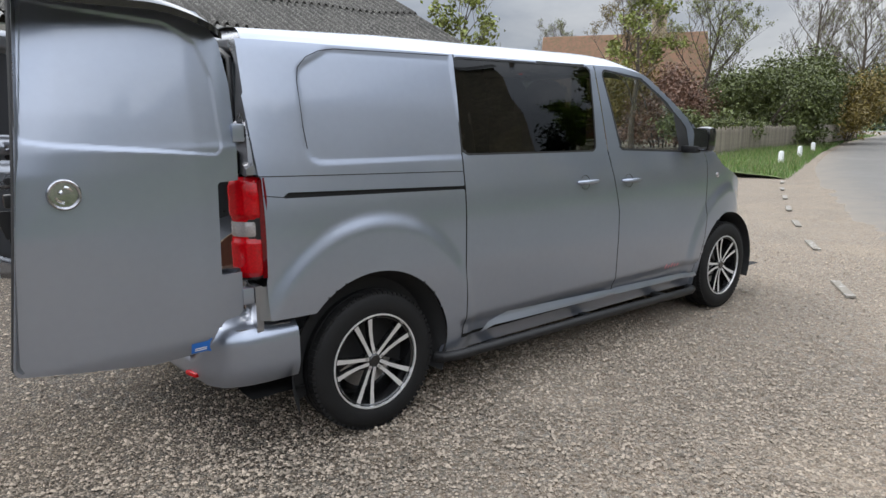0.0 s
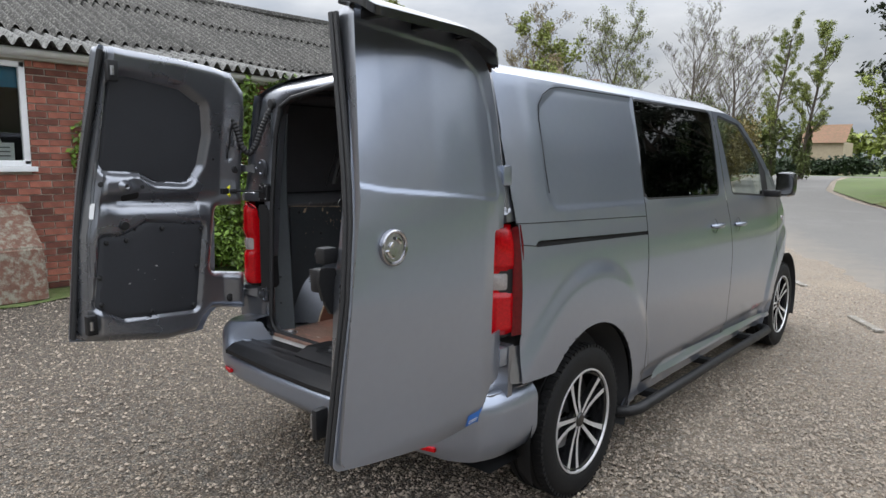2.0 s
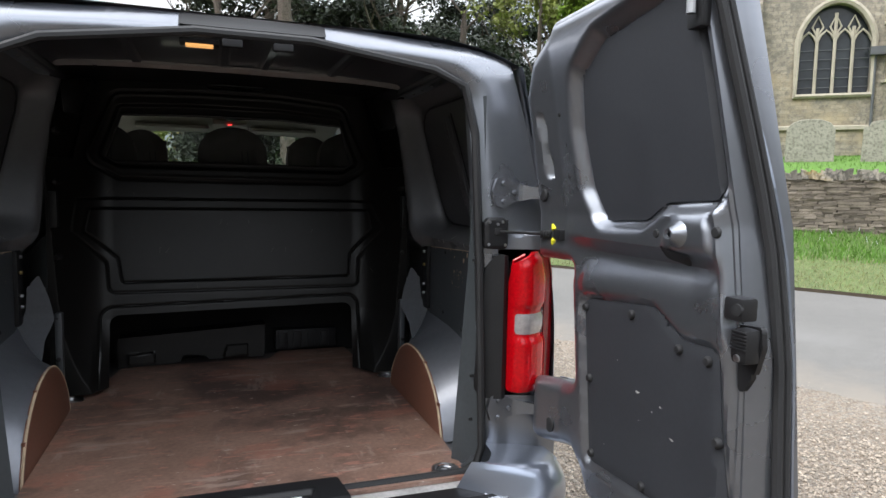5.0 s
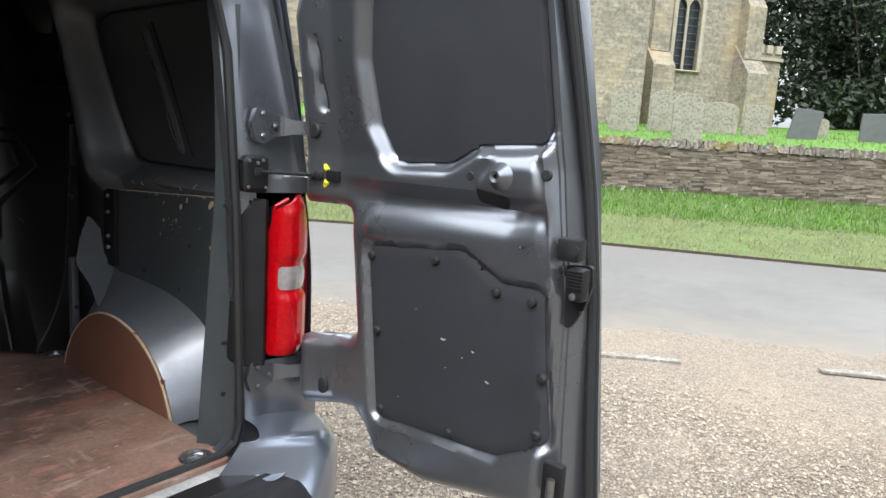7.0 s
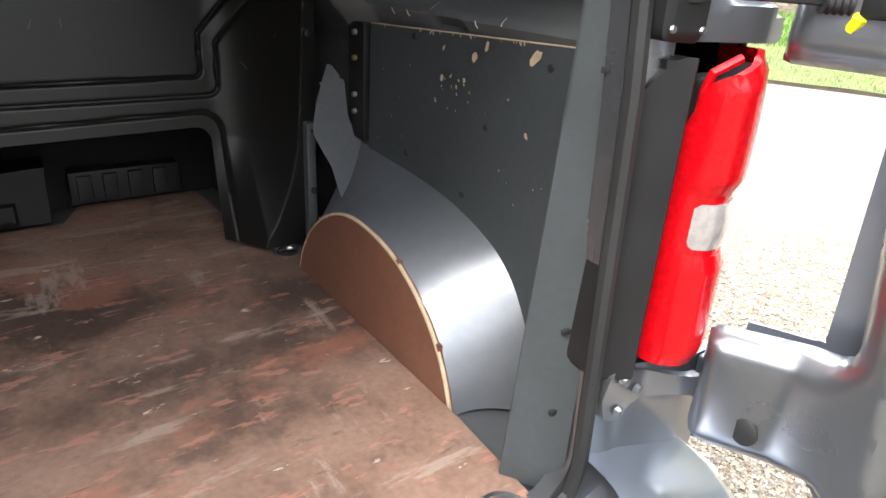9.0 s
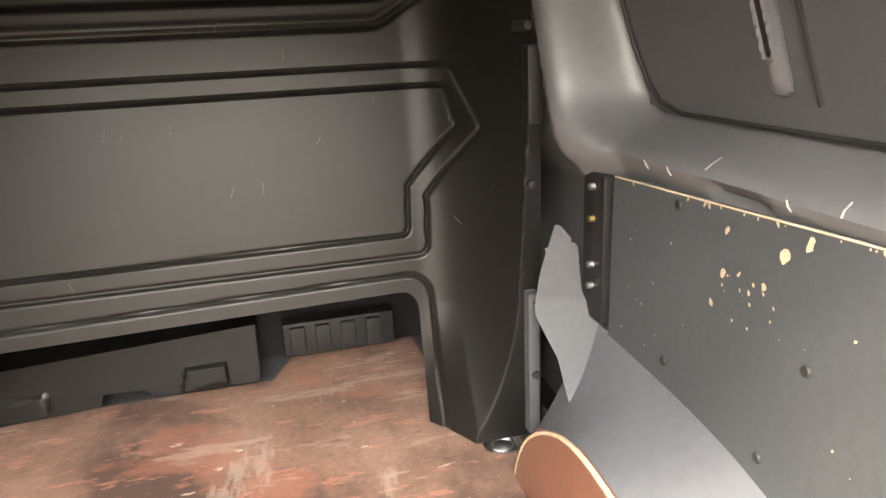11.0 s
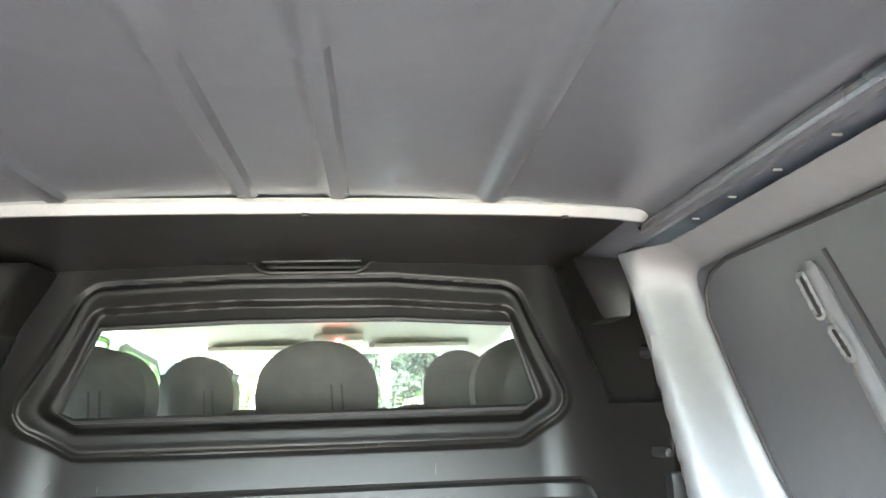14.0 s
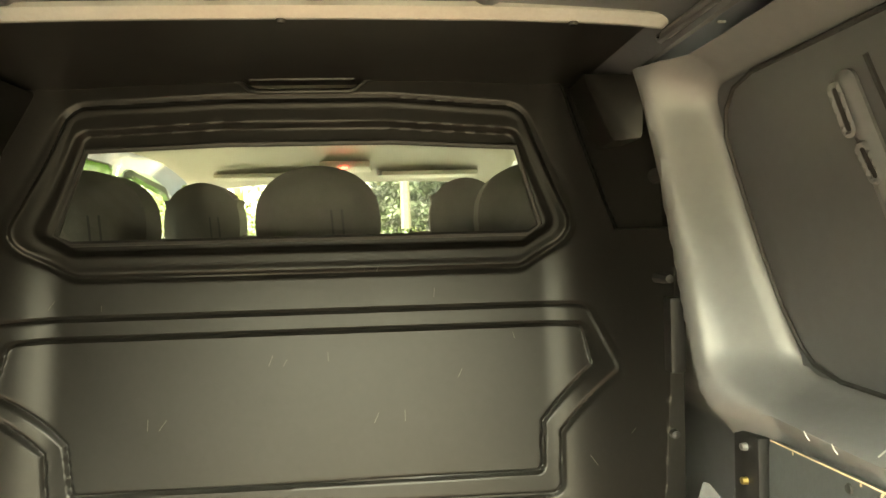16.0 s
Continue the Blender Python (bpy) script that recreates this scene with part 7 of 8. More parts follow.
for k, (x, y) in enumerate(((-15.4, 66.0), (-12.7, 66.5))):
    tree("poplar", "tall slender poplar hung with ivy", (x, y, 0.1), 13.0, 1.0, 31 + k, 3, 0.24, SPRING, 16000, 0.065, 0.42, (4, 5), 0.22, 0.45, 0.8, "poplars", reach=(0.17, 0.27), n0=34)
    bush("ivy_sleeve", "dark ivy growing up the poplar trunk", (x, y, 0.1), (0.9, 0.9, 5.0), BUSHLEAF, 2200, 0.14, 41 + k, "ivy")
tree("leafing_tree", "small leafing tree beyond the green", (-5.0, 62, 0.1), 6.5, 0.9, 35, 4, 0.2, SPRING, 2600, 0.16, 0.6, (3, 5), 0.25, 0.5)
tree("leafing_tree", "small leafing tree beyond the green", (-1.5, 70, 0.1), 6.0, 0.9, 36, 4, 0.2, OCHRE, 2200, 0.16, 0.6, (3, 5), 0.25, 0.5)
bush("roadside_bush", "dense green bushes behind the paling fence", (-12.8, 33, 0.2), (3.2, 4.0, 3.6), BUSHLEAF, 22000, 0.08, 51, lumps=16)
bush("roadside_bush", "dense green bushes behind the paling fence", (-15.5, 42, 0.2), (4.0, 5.0, 5.0), BUSHLEAF, 22000, 0.10, 52, lumps=18)
bush("roadside_bush", "ochre-tinged shrub behind the paling fence", (-12.8, 44.5, 0.2), (2.6, 3.4, 4.6), OCHRE, 10000, 0.09, 53, lumps=14)
bush("russet_shrub", "dark red flowering shrub by the tiled house", (-15.5, 29, 0.2), (3.0, 3.0, 3.9), RUSSET, 13000, 0.08, 54, lumps=14)
bush("garden_bush", "olive garden bushes beside the lane", (-19, 31, 0.2), (4.5, 3.6, 4.4), OCHRE, 14000, 0.09, 55, lumps=14)
bush("garden_bush", "green garden bushes beside the lane", (-11.2, 26, 0.2), (1.9, 3.4, 1.9), BUSHLEAF, 10000, 0.07, 56, lumps=12)
bush("roadside_bush", "dense green bushes behind the paling fence", (-17, 55, 0.2), (4.0, 5.0, 4.6), BUSHLEAF, 13000, 0.12, 57, lumps=14)
for k, (x, y, w) in enumerate(((-20, 98, 11), (0, 100, 12), (20, 100, 12))):
    bush("far_hedge", "dark clipped hedge across the far road", (x, y, 0.0), (w, 1.6, 2.6), HEDGELEAF, 5200, 0.30, 61 + k, "hedge", lumps=26)
for k in range(9):
    bush("far_trees", "hazy line of distant trees", (-60 + 18 * k, 150 + 12 * (k % 3), 0), (12, 8, 9 + 3 * (k % 2)), BUSHLEAF if k % 2 else SPRING, 1500, 0.8, 70 + k, "trees", lumps=14)
for k in range(6):
    bush("far_trees", "hazy line of distant trees", (-90 + 8 * k, 40 + 16 * k, 0), (10, 10, 9), BUSHLEAF, 1300, 0.7, 80 + k, "trees", lumps=12)
# unseen trees added across the lane and behind the yard, to be mirrored in the van's paint and glass
for k, (x, y) in enumerate(((36, -14), (30, -26), (19, -34), (4, -38), (-12, -36), (44, -2), (-26, -22), (-24, -6))):
    bush("boundary_trees", "unseen dark trees added for the van's reflections", (x, y, 0), (8, 8, 9.5), PINELEAF if k % 2 else BUSHLEAF, 3000, 0.45, 90 + k, "trees", lumps=16)

# churchyard trees
pine = tree("pine_tree", "tall straight pine with bare lower limbs", (3.15, 27.5, 2.0), 17, 0.9, 101, 3, 0.42, PINELEAF, 9000, 0.16, 1.1, (4, 6), 0.45, 0.1, 1.0)
leaf_cloud("trunk_ivy", pine, HEDGELEAF, [(3.15, 27.5, 2.4), (3.15, 27.5, 3.3)], np.array([(0.55, 0.55, 0.7), (0.50, 0.50, 0.9)]), 1500, 0.07, 102, shell=0.7)
for k, (x, y, s) in enumerate(((9.5, 33.5, 5.2), (14.5, 37, 5.5), (5.5, 38, 4.8), (1.8, 36.0, 3.6), (19, 42, 5.5))):
    yew = thing("yew_tree", "huge dark evergreen tree in the churchyard", "tree")
    lines, tips = grow((x, y, 2.4), 10, 1.0, 110 + k, 3, 0.55, (0, 0), (4, 5), 0.12, 0.15)
    wood_mesh("trunk", lines, BARK, yew, 0, 2)
    r = random.Random(120 + k)
    cs = [(x + r.uniform(-1, 1) * s, y + r.uniform(-1, 1) * s, r.uniform(3.2, 15.0) if q < 32 else r.uniform(2.6, 4.6)) for q in range(46)]
    leaf_cloud("crown", yew, PINELEAF if k != 1 else YEWLEAF, cs, np.array([(r.uniform(1.4, 2.6), r.uniform(1.4, 2.6), r.uniform(0.8, 1.5)) for _ in cs]), 40000, 0.145, 130 + k, shell=0.1)
tree("sparse_pine", "open-crowned evergreen at the churchyard corner", (0.6, 31, 2.0), 12, 0.9, 141, 4, 0.25, PINELEAF, 9000, 0.10, 0.8, (4, 5), 0.2, 0.2)
tree("spring_tree", "fresh green leafing tree by the church", (15.5, 28, 2.8), 9.0, 0.8, 142, 4, 0.22, SPRING, 6000, 0.15, 0.7, (4, 5), 0.2, 0.4)
tree("spring_tree", "dense bright green young tree by the church", (17.0, 25.0, 2.8), 6.4, 0.9, 144, 4, 0.16, FRESH, 26000, 0.085, 0.55, (4, 5), 0.18, 0.35)
bush("yew_bush", "broad dark green yew in the churchyard", (20.6, 26.6, 2.6), (2.4, 2.4, 5.6), YEWLEAF, 12000, 0.13, 148, "tree", lumps=18)
tree("spring_tree", "fresh green leafing tree by the church", (38, 9, 3.0), 11.0, 0.9, 143, 4, 0.22, SPRING, 4500, 0.16, 0.7, (4, 5), 0.3, 0.4)
bush("yew_bush", "broad dark green yew in the churchyard", (35, 1.2, 3.0), (5.2, 6.5, 8.5), YEWLEAF, 22000, 0.14, 145, "tree", lumps=22)
bush("yew_bush", "broad dark green yew in the churchyard", (37, -8, 3.0), (5.0, 5.5, 8.0), YEWLEAF, 9000, 0.18, 146, "tree", lumps=18)
for k, (x, y, w) in enumerate(((6.0, 43, 6.0), (13.0, 44, 6.5), (21.0, 46, 7.0), (28, 40, 6.0))):
    bush("yew_bush", "dark evergreen mass closing the churchyard", (x, y, 2.2), (w, 3.0, 6.5), YEWLEAF, 15000, 0.22, 150 + k, "tree", lumps=22)
bush("laurel_bush", "rounded bright shrub over the churchyard wall", (4.3, 24.5, 1.9), (0.9, 0.9, 0.9), BUSHLEAF, 1800, 0.06, 147)


# ---- grass tufts on the verge ----
def tufts(name, A, B, t0, t1, count, tall, mat, seed, height, label):
    r = np.random.RandomState(seed)
    i = r.uniform(0, len(A) - 1.001, count)
    k = i.astype(int)
    f = (i - k)[:, None]
    t = r.uniform(t0, t1, count)[:, None]
    pa = A[k] * (1 - f) + A[k + 1] * f
    pb = B[k] * (1 - f) + B[k + 1] * f
    p = pa * (1 - t) + pb * t
    z = np.array([height(tt, q) for tt, q in zip(t[:, 0], p)])
    a = r.uniform(0, 6.28, count)
    w = r.uniform(0.004, 0.012, count)
    h = tall * r.uniform(0.5, 1.3, count)
    lx, ly = r.normal(0, 0.35, count) * h, r.normal(0, 0.35, count) * h
    P0 = np.stack([p[:, 0] - w * np.cos(a), p[:, 1] - w * np.sin(a), z - 0.01], -1)
    P1 = np.stack([p[:, 0] + w * np.cos(a), p[:, 1] + w * np.sin(a), z - 0.01], -1)
    P2 = np.stack([p[:, 0] + lx, p[:, 1] + ly, z + h], -1)
    V = np.stack([P0, P1, P2], 1).reshape(-1, 3)
    me = bpy.data.meshes.new(name)
    me.from_pydata(V.tolist(), [], np.arange(count * 3).reshape(-1, 3).tolist())
    me.materials.append(mat)
    return tagged(new(name, me), label, "grass", kind="stuff")


tufts("roadside_tufts", side_a, side_b, -0.04, 1.0, 26000, 0.17, BLADES, 204, side_height, "rough tufted grass along the paling fence")
tufts("roadside_weeds", side_a, side_b, 0.0, 1.0, 9000, 0.22, DRY, 205, side_height, "dry weeds along the paling fence")
tufts("verge_grass", bank_a, bank_b, 0.0, 0.55, 42000, 0.055, DRY, 201, bank_height, "short pale mown grass on the verge")
tufts("long_grass", bank_a, bank_b, 0.46, 0.98, 60000, 0.12, LUSH, 202, bank_height, "rough grass below the churchyard wall")
tufts("daisies", bank_a, bank_b, 0.70, 0.97, 260, 0.13, UPVC, 206, bank_height, "small white daisies in the long grass")
tufts("lawn_grass", yard_a, yard_b, 0.0, 0.22, 30000, 0.07, BLADES, 203, yard_height, "bright lawn grass behind the wall")


# ---- churchyard wall ----
def along(P, step):
    P = np.array(P, float)
    d = np.concatenate([[0], np.cumsum(np.hypot(*np.diff(P, axis=0).T))])
    t = np.arange(0, d[-1], step)
    return np.stack([np.interp(t, d, P[:, 0]), np.interp(t, d, P[:, 1])], -1), t, d


def block(l, w, h, r, jag=0.18):
    """An uneven stone, 12 triangles, about its base's middle."""
    v = []
    for z in (0, h):
        for x, y in ((-l / 2, -w / 2), (l / 2, -w / 2), (l / 2, w / 2), (-l / 2, w / 2)):
            v.append((x * (1 + r.uniform(-jag, jag)), y * (1 + r.uniform(-jag, jag)), z + r.uniform(-jag, jag) * h * 0.5))
    return v


BLOCK_FACES = [(0, 3, 2, 1), (4, 5, 6, 7), (0, 1, 5, 4), (1, 2, 6, 5), (2, 3, 7, 6), (3, 0, 4, 7)]


def churchyard_wall():
    rr = random.Random(301)
    wall_ob = tagged(new("churchyard_wall"), "low dry-stone churchyard wall with upright coping", "stone wall", kind="structure")
    P = np.array(WALL_LINE, float)
    d = np.concatenate([[0], np.cumsum(np.hypot(*np.diff(P, axis=0).T))])

    def at(t):
        p = np.array([np.interp(t, d, P[:, 0]), np.interp(t, d, P[:, 1])])
        q = np.array([np.interp(t + 0.3, d, P[:, 0]), np.interp(t + 0.3, d, P[:, 1])]) - np.array([np.interp(t - 0.3, d, P[:, 0]), np.interp(t - 0.3, d, P[:, 1])])
        return p, math.atan2(q[1], q[0])
    kinds = []
    for k in range(10):
        me = bpy.data.meshes.new("wall_stone")
        me.from_pydata(block(0.20 + 0.035 * k % 0.2, 0.16, 0.062, rr), [], BLOCK_FACES)
        me.materials.append(WALLSTONE)
        kinds.append(me)
    vs, fs, placed = [], [], 0
    z = 0.62
    while z < 1.80:
        h = rr.uniform(0.034, 0.062)
        t = rr.uniform(0, 0.2)
        while t < d[-1]:
            l = rr.uniform(0.14, 0.36)
            p, a = at(t + l / 2)
            out = np.array([-math.sin(a), math.cos(a)])
            if out @ (np.array([0, 0]) - p) < 0:
                out = -out
            off = rr.uniform(-0.012, 0.012)
            c = p + out * (off + 0.02)
            if 9.0 < t < 18.0 and z > 1.0 and placed < 300 and rr.random() < 0.62:
                ob = new("wall_stone", kinds[rr.randrange(10)])
                ob.parent = wall_ob
                ob.matrix_basis = Matrix.Translation((c[0], c[1], z)) @ Matrix.Rotation(a, 4, "Z") @ Matrix.Diagonal((l / 0.22, 1, h / 0.068, 1))
                placed += 1
            else:
                o = len(vs)
                ca, sa = math.cos(a), math.sin(a)
                for x, y, zz in block(l * 0.97, 0.16, h * 0.93, rr):
                    vs.append((c[0] + x * ca - y * sa, c[1] + x * sa + y * ca, z + zz))
                fs += [tuple(i + o for i in f) for f in BLOCK_FACES]
            t += l
        z += h
    joined = mesh_object("rubble", vs, fs, WALLSTONE_J, wall_ob, smooth=False)
    joined["kind"] = "stuff"
    vs, fs = [], []
    t = 0.0
    while t < d[-1]:
        w = rr.uniform(0.045, 0.11)
        p, a = at(t)
        a2 = a + rr.uniform(-0.12, 0.12)
        o = len(vs)
        ca, sa = math.cos(a2), math.sin(a2)
        lean = rr.uniform(-0.03, 0.03)
        for i, (x, y, zz) in enumerate(block(w * 1.3, 0.28, rr.uniform(0.12, 0.21), rr, 0.34)):
            if i > 3:
                x += lean
                y *= 0.7
            vs.append((p[0] + x * ca - y * sa, p[1] + x * sa + y * ca, 1.80 + zz))
        fs += [tuple(i + o for i in f) for f in BLOCK_FACES]
        t += w
    coping = mesh_object("coping", vs, fs, COPING, wall_ob, "upright coping stones, patched with yellow lichen", smooth=False)
    coping["kind"] = "stuff"
    vs = []
    for t in np.linspace(0, d[-1], 60):
        p, a = at(t)
        n = np.array([-math.sin(a), math.cos(a)]) * 0.07
        vs += [(p[0] - n[0], p[1] - n[1], 0.4), (p[0] - n[0], p[1] - n[1], 1.83), (p[0] + n[0], p[1] + n[1], 1.83), (p[0] + n[0], p[1] + n[1], 0.4)]
    mesh_object("core", vs, [(4 * i + j, 4 * i + (j + 1) % 4, 4 * i + 4 + (j + 1) % 4, 4 * i + 4 + j) for i in range(59) for j in range(4)], CORE, wall_ob, smooth=False)


# ---- gravestones ----
def headstone(x, y, w, h, turn, seed, style=0, mat=None, lean=0.0):
    if style == 0:
        P = [(-w / 2, 0), (w / 2, 0), (w / 2, h * 0.80), (w * 0.38, h * 0.93), (w * 0.2, h * 0.99), (0, h), (-w * 0.2, h * 0.99), (-w * 0.38, h * 0.93), (-w / 2, h * 0.80)]
    elif style == 1:
        P = [(-w / 2, 0), (w / 2, 0), (w / 2, h * 0.84), (w * 0.36, h * 0.86), (w * 0.30, h * 0.95), (0, h), (-w * 0.30, h * 0.95), (-w * 0.36, h * 0.86), (-w / 2, h * 0.84)]
    else:
        P = [(-w / 2, 0), (w / 2, 0), (w * 0.48, h), (-w * 0.48, h * 0.97)]
    d = math.hypot(x, y)
    z = ground_at(x, y)
    bm = bmesh.new()
    front = [bm.verts.new((px, -0.06, pz - 0.1)) for px, pz in P]
    f = bm.faces.new(front)
    g = bmesh.ops.extrude_face_region(bm, geom=[f])
    bmesh.ops.translate(bm, vec=(0, 0.12, 0), verts=[v for v in g["geom"] if isinstance(v, bmesh.types.BMVert)])
    bmesh.ops.bevel(bm, geom=list(bm.edges), offset=0.012, segments=1, affect="EDGES")
    ob = part("headstone", bm, mat or HEADSTONE, None)
    ob.matrix_basis = Matrix.Translation((x, y, z)) @ Matrix.Rotation(turn, 4, "Z") @ Matrix.Rotation(lean, 4, "Y")
    return tagged(ob, "lichened upright stone gravestone on the lawn" if mat is None else "leaning dark slate gravestone on the lawn", "gravestone", "gravestones in the churchyard")


def ground_at(x, y):
    """The height of the churchyard lawn."""
    P = np.array([(v.co.x, v.co.y, v.co.z) for v in yard.data.vertices])
    k = np.argsort((P[:, 0] - x) ** 2 + (P[:, 1] - y) ** 2)[:4]
    w = 1 / (np.hypot(P[k, 0] - x, P[k, 1] - y) + 0.05)
    return float((P[k, 2] * w).sum() / w.sum())


churchyard_wall()
FACE = math.atan2(0.74, 0.67) + math.pi / 2 + math.pi / 2
for i, (x, y, w, h, st, m_, ln) in enumerate((
        (18.2, 6.4, 0.80, 1.35, 1, None, 0.02), (19.6, 5.7, 0.95, 1.30, 0, None, 0.0), (17.4, 4.3, 0.78, 1.25, 0, None, -0.03), (20.6, 4.4, 1.15, 1.0, 0, None, 0.0), (20.8, 3.4, 0.70, 1.0, 2, None, 0.04),
        (20.6, 2.1, 0.75, 0.95, 2, SLATE, 0.16), (22.4, 1.9, 0.45, 0.65, 0, None, 0.0), (21.4, 0.4, 0.8, 0.9, 2, SLATE, 0.0),
        (14.9, 11.6, 1.15, 1.25, 0, None, 0.0), (15.9, 10.4, 0.8, 1.15, 1, None, 0.03), (9.6, 19.0, 0.75, 1.3, 0, None, 0.0), (10.6, 18.7, 0.75, 1.4, 1, None, 0.02), (11.6, 18.2, 0.8, 1.5, 0, None, -0.02), (12.8, 18.6, 0.7, 1.3, 0, None, 0.03),
        (13.6, 17.4, 0.75, 1.25, 1, None, 0.0), (8.8, 20.2, 0.6, 1.0, 2, None, 0.0), (5.6, 24.0, 0.55, 0.9, 0, None, 0.05), (6.2, 23.6, 0.7, 0.95, 1, None, 0.0), (7.1, 24.0, 0.8, 1.15, 0, None, 0.0), (8.4, 26.5, 0.5, 0.9, 2, None, -0.1), (5.3, 25.6, 0.45, 0.9, 2, None, 0.03))):
    headstone(x, y, w, h, math.atan2(y + 1.5, x) - math.pi / 2 + (0.2 if i % 3 else -0.15), i, st, m_, ln)


# ---- church ----
church = thing("church", "old stone church with traceried windows and buttresses", "church")
C0, CD = Vector((19.0, 14.5, 2.9)), Vector((0.74, -0.67, 0)).normalized()
CN = Vector((-0.67, -0.74, 0)).normalized()


def church_point(t, out, z):
    return C0 + CD * t + CN * out + Vector((0, 0, z))


def uv_planar(ob):
    uv = ob.data.uv_layers.new(name="stone")
    for lp in ob.data.loops:
        v = ob.data.vertices[lp.vertex_index].co - C0
        uv.data[lp.index].uv = (v.dot(CD) + v.dot(CN), v.z)


def arch_outline(w, h, spring):
    P = [(-w / 2, 0), (w / 2, 0), (w / 2, spring)]
    for a in np.linspace(0, 1, 8)[1:]:
        P.append((w / 2 * (1 - a ** 1.4), spring + (h - spring) * math.sin(a * math.pi / 2) ** 0.9))
    for a in np.linspace(1, 0, 8)[1:]:
        P.append((-w / 2 * (1 - a ** 1.4), spring + (h - spring) * math.sin(a * math.pi / 2) ** 0.9))
    return P


WINS = [(0.0, 2.05, 2.95, 1.75, 1.85, 4), (10.3, 1.15, 3.6, 2.5, 2.2, 2)]
holes = [poly([(t + x, zb + z) for x, z in arch_outline(w, h, sp)]) for t, w, h, sp, zb, n in WINS]
body = sheet("wall", CHURCH, church, (-5.2, 13.5, -0.8, 8.6), 0.22, minus(poly([(-5.2, -0.8), (13.4, -0.8), (13.4, 6.2), (13.0, 6.2), (13.0, 8.6), (-5.2, 8.6)]), *holes),
             lambda u, v: tuple(np.array([C0[k] + CD[k] * u for k in range(3)]) + np.array([[0], [0], [1]]) * v), thick=tuple(-CN * 0.55))
uv_planar(body)
for t0, dep in ((-5.2, 9.0), (13.2, 6.0)):
    bm = bmesh.new()
    p = [church_point(t0, 0, -0.8), church_point(t0, -dep, -0.8), church_point(t0, -dep, 8.6 if t0 < 0 else 6.2), church_point(t0, 0, 8.6 if t0 < 0 else 6.2)]
    bm.faces.new([bm.verts.new(q) for q in p])
    uv_planar(part("wall", bm, CHURCH, church))
bm = bmesh.new()
p = [church_point(-5.4, 0.3, 8.5), church_point(13.2, 0.3, 8.5), church_point(13.2, -4.5, 11.0), church_point(-5.4, -4.5, 11.0)]
bm.faces.new([bm.verts.new(q) for q in p])
part("roof", bm, SLATE, church)


def church_box(name, mat, t0, t1, o0, o1, z0, z1, slope=0.0):
    bm = bmesh.new()
    pts = [church_point(t, o, z) for z in (z0, z1) for t, o in ((t0, o0), (t1, o0), (t1, o1), (t0, o1))]
    if slope:
        for k in (6, 7):
            pts[k].z -= slope
    vsx = [bm.verts.new(q) for q in pts]
    for f in ((0, 1, 2, 3), (4, 5, 6, 7), (0, 1, 5, 4), (1, 2, 6, 5), (2, 3, 7, 6), (3, 0, 4, 7)):
        bm.faces.new([vsx[k] for k in f])
    ob = part(name, bm, mat, church)
    uv_planar(ob)
    return ob


for t in (-2.6, 8.9, 12.9):
    church_box("buttress", CHURCH, t - 0.45, t + 0.45, 0.0, 1.1, -0.8, 3.4, 1.2)
    church_box("buttress", CHURCH, t - 0.38, t + 0.38, 0.0, 0.6, 2.8, 5.6, 0.8)
church_box("plinth", DRESSED, -5.2, 13.4, 0.0, 0.10, 0.75, 0.90, 0.05)


def church_prism(name, mat, plan, z0, z1, label=""):
    """An upright block over a plan of places along and out from the wall; z1 may differ from corner to corner."""
    tops = z1 if isinstance(z1, (list, tuple)) else [z1] * len(plan)
    bm = bmesh.new()
    lo = [bm.verts.new(church_point(t, o, z0)) for t, o in plan]
    hi = [bm.verts.new(church_point(t, o, z)) for (t, o), z in zip(plan, tops)]
    n = len(plan)
    bm.faces.new(lo[::-1])
    bm.faces.new(hi)
    for k in range(n):
        bm.faces.new((lo[k], lo[(k + 1) % n], hi[(k + 1) % n], hi[k]))
    ob = part(name, bm, mat, church, label)
    uv_planar(ob)
    return ob


# sloping stub at the corner, a low chapel with its parapet, and a battlemented annexe
church_prism("buttress", CHURCH, [(-6.5, -0.4), (-6.5, 0.5), (-5.5, 0.5), (-5.5, -0.4)], -0.8, [1.1, 1.1, 1.85, 1.85], "sloping stub of a rubble buttress")
church_prism("buttress", CHURCH, [(-5.55, -0.6), (-5.55, 0.6), (-5.0, 0.6), (-5.0, -0.6)], -0.8, [1.9, 1.9, 2.4, 2.4])
W0, W1 = np.array((1.3, -0.2)), np.array((2.75, 2.9))


def chapel(f, off):
    """A place a share f along the chapel's side, off in front of it."""
    d = (W1 - W0) / np.hypot(*(W1 - W0))
    q = W0 + (W1 - W0) * f + np.array((-d[1], d[0])) * off
    return float(q[0]), float(q[1])


church_prism("chapel_wall", CHURCH, [chapel(0, 0), chapel(1, 0), (7.2, 2.9), (7.2, -0.2)], -0.8, 4.0, "low side chapel of coursed rubble")
for z, h, off in ((4.0, 0.10, 0.10), (4.42, 0.08, 0.08), (2.2, 0.09, 0.07)):
    church_prism("string_course", DRESSED, [chapel(0.06, 0), chapel(0.06, off), chapel(1, off), chapel(1, 0)], z, z + h)
church_prism("parapet", CHURCH, [chapel(0, -0.3), chapel(0, 0.02), chapel(1, 0.02), chapel(1, -0.3)], 4.0, 4.42)
church_prism("buttress", CHURCH, [chapel(0.86, -0.1), chapel(0.86, 0.30), chapel(1.12, 0.30), chapel(1.12, -0.1)], -0.8, 2.6)
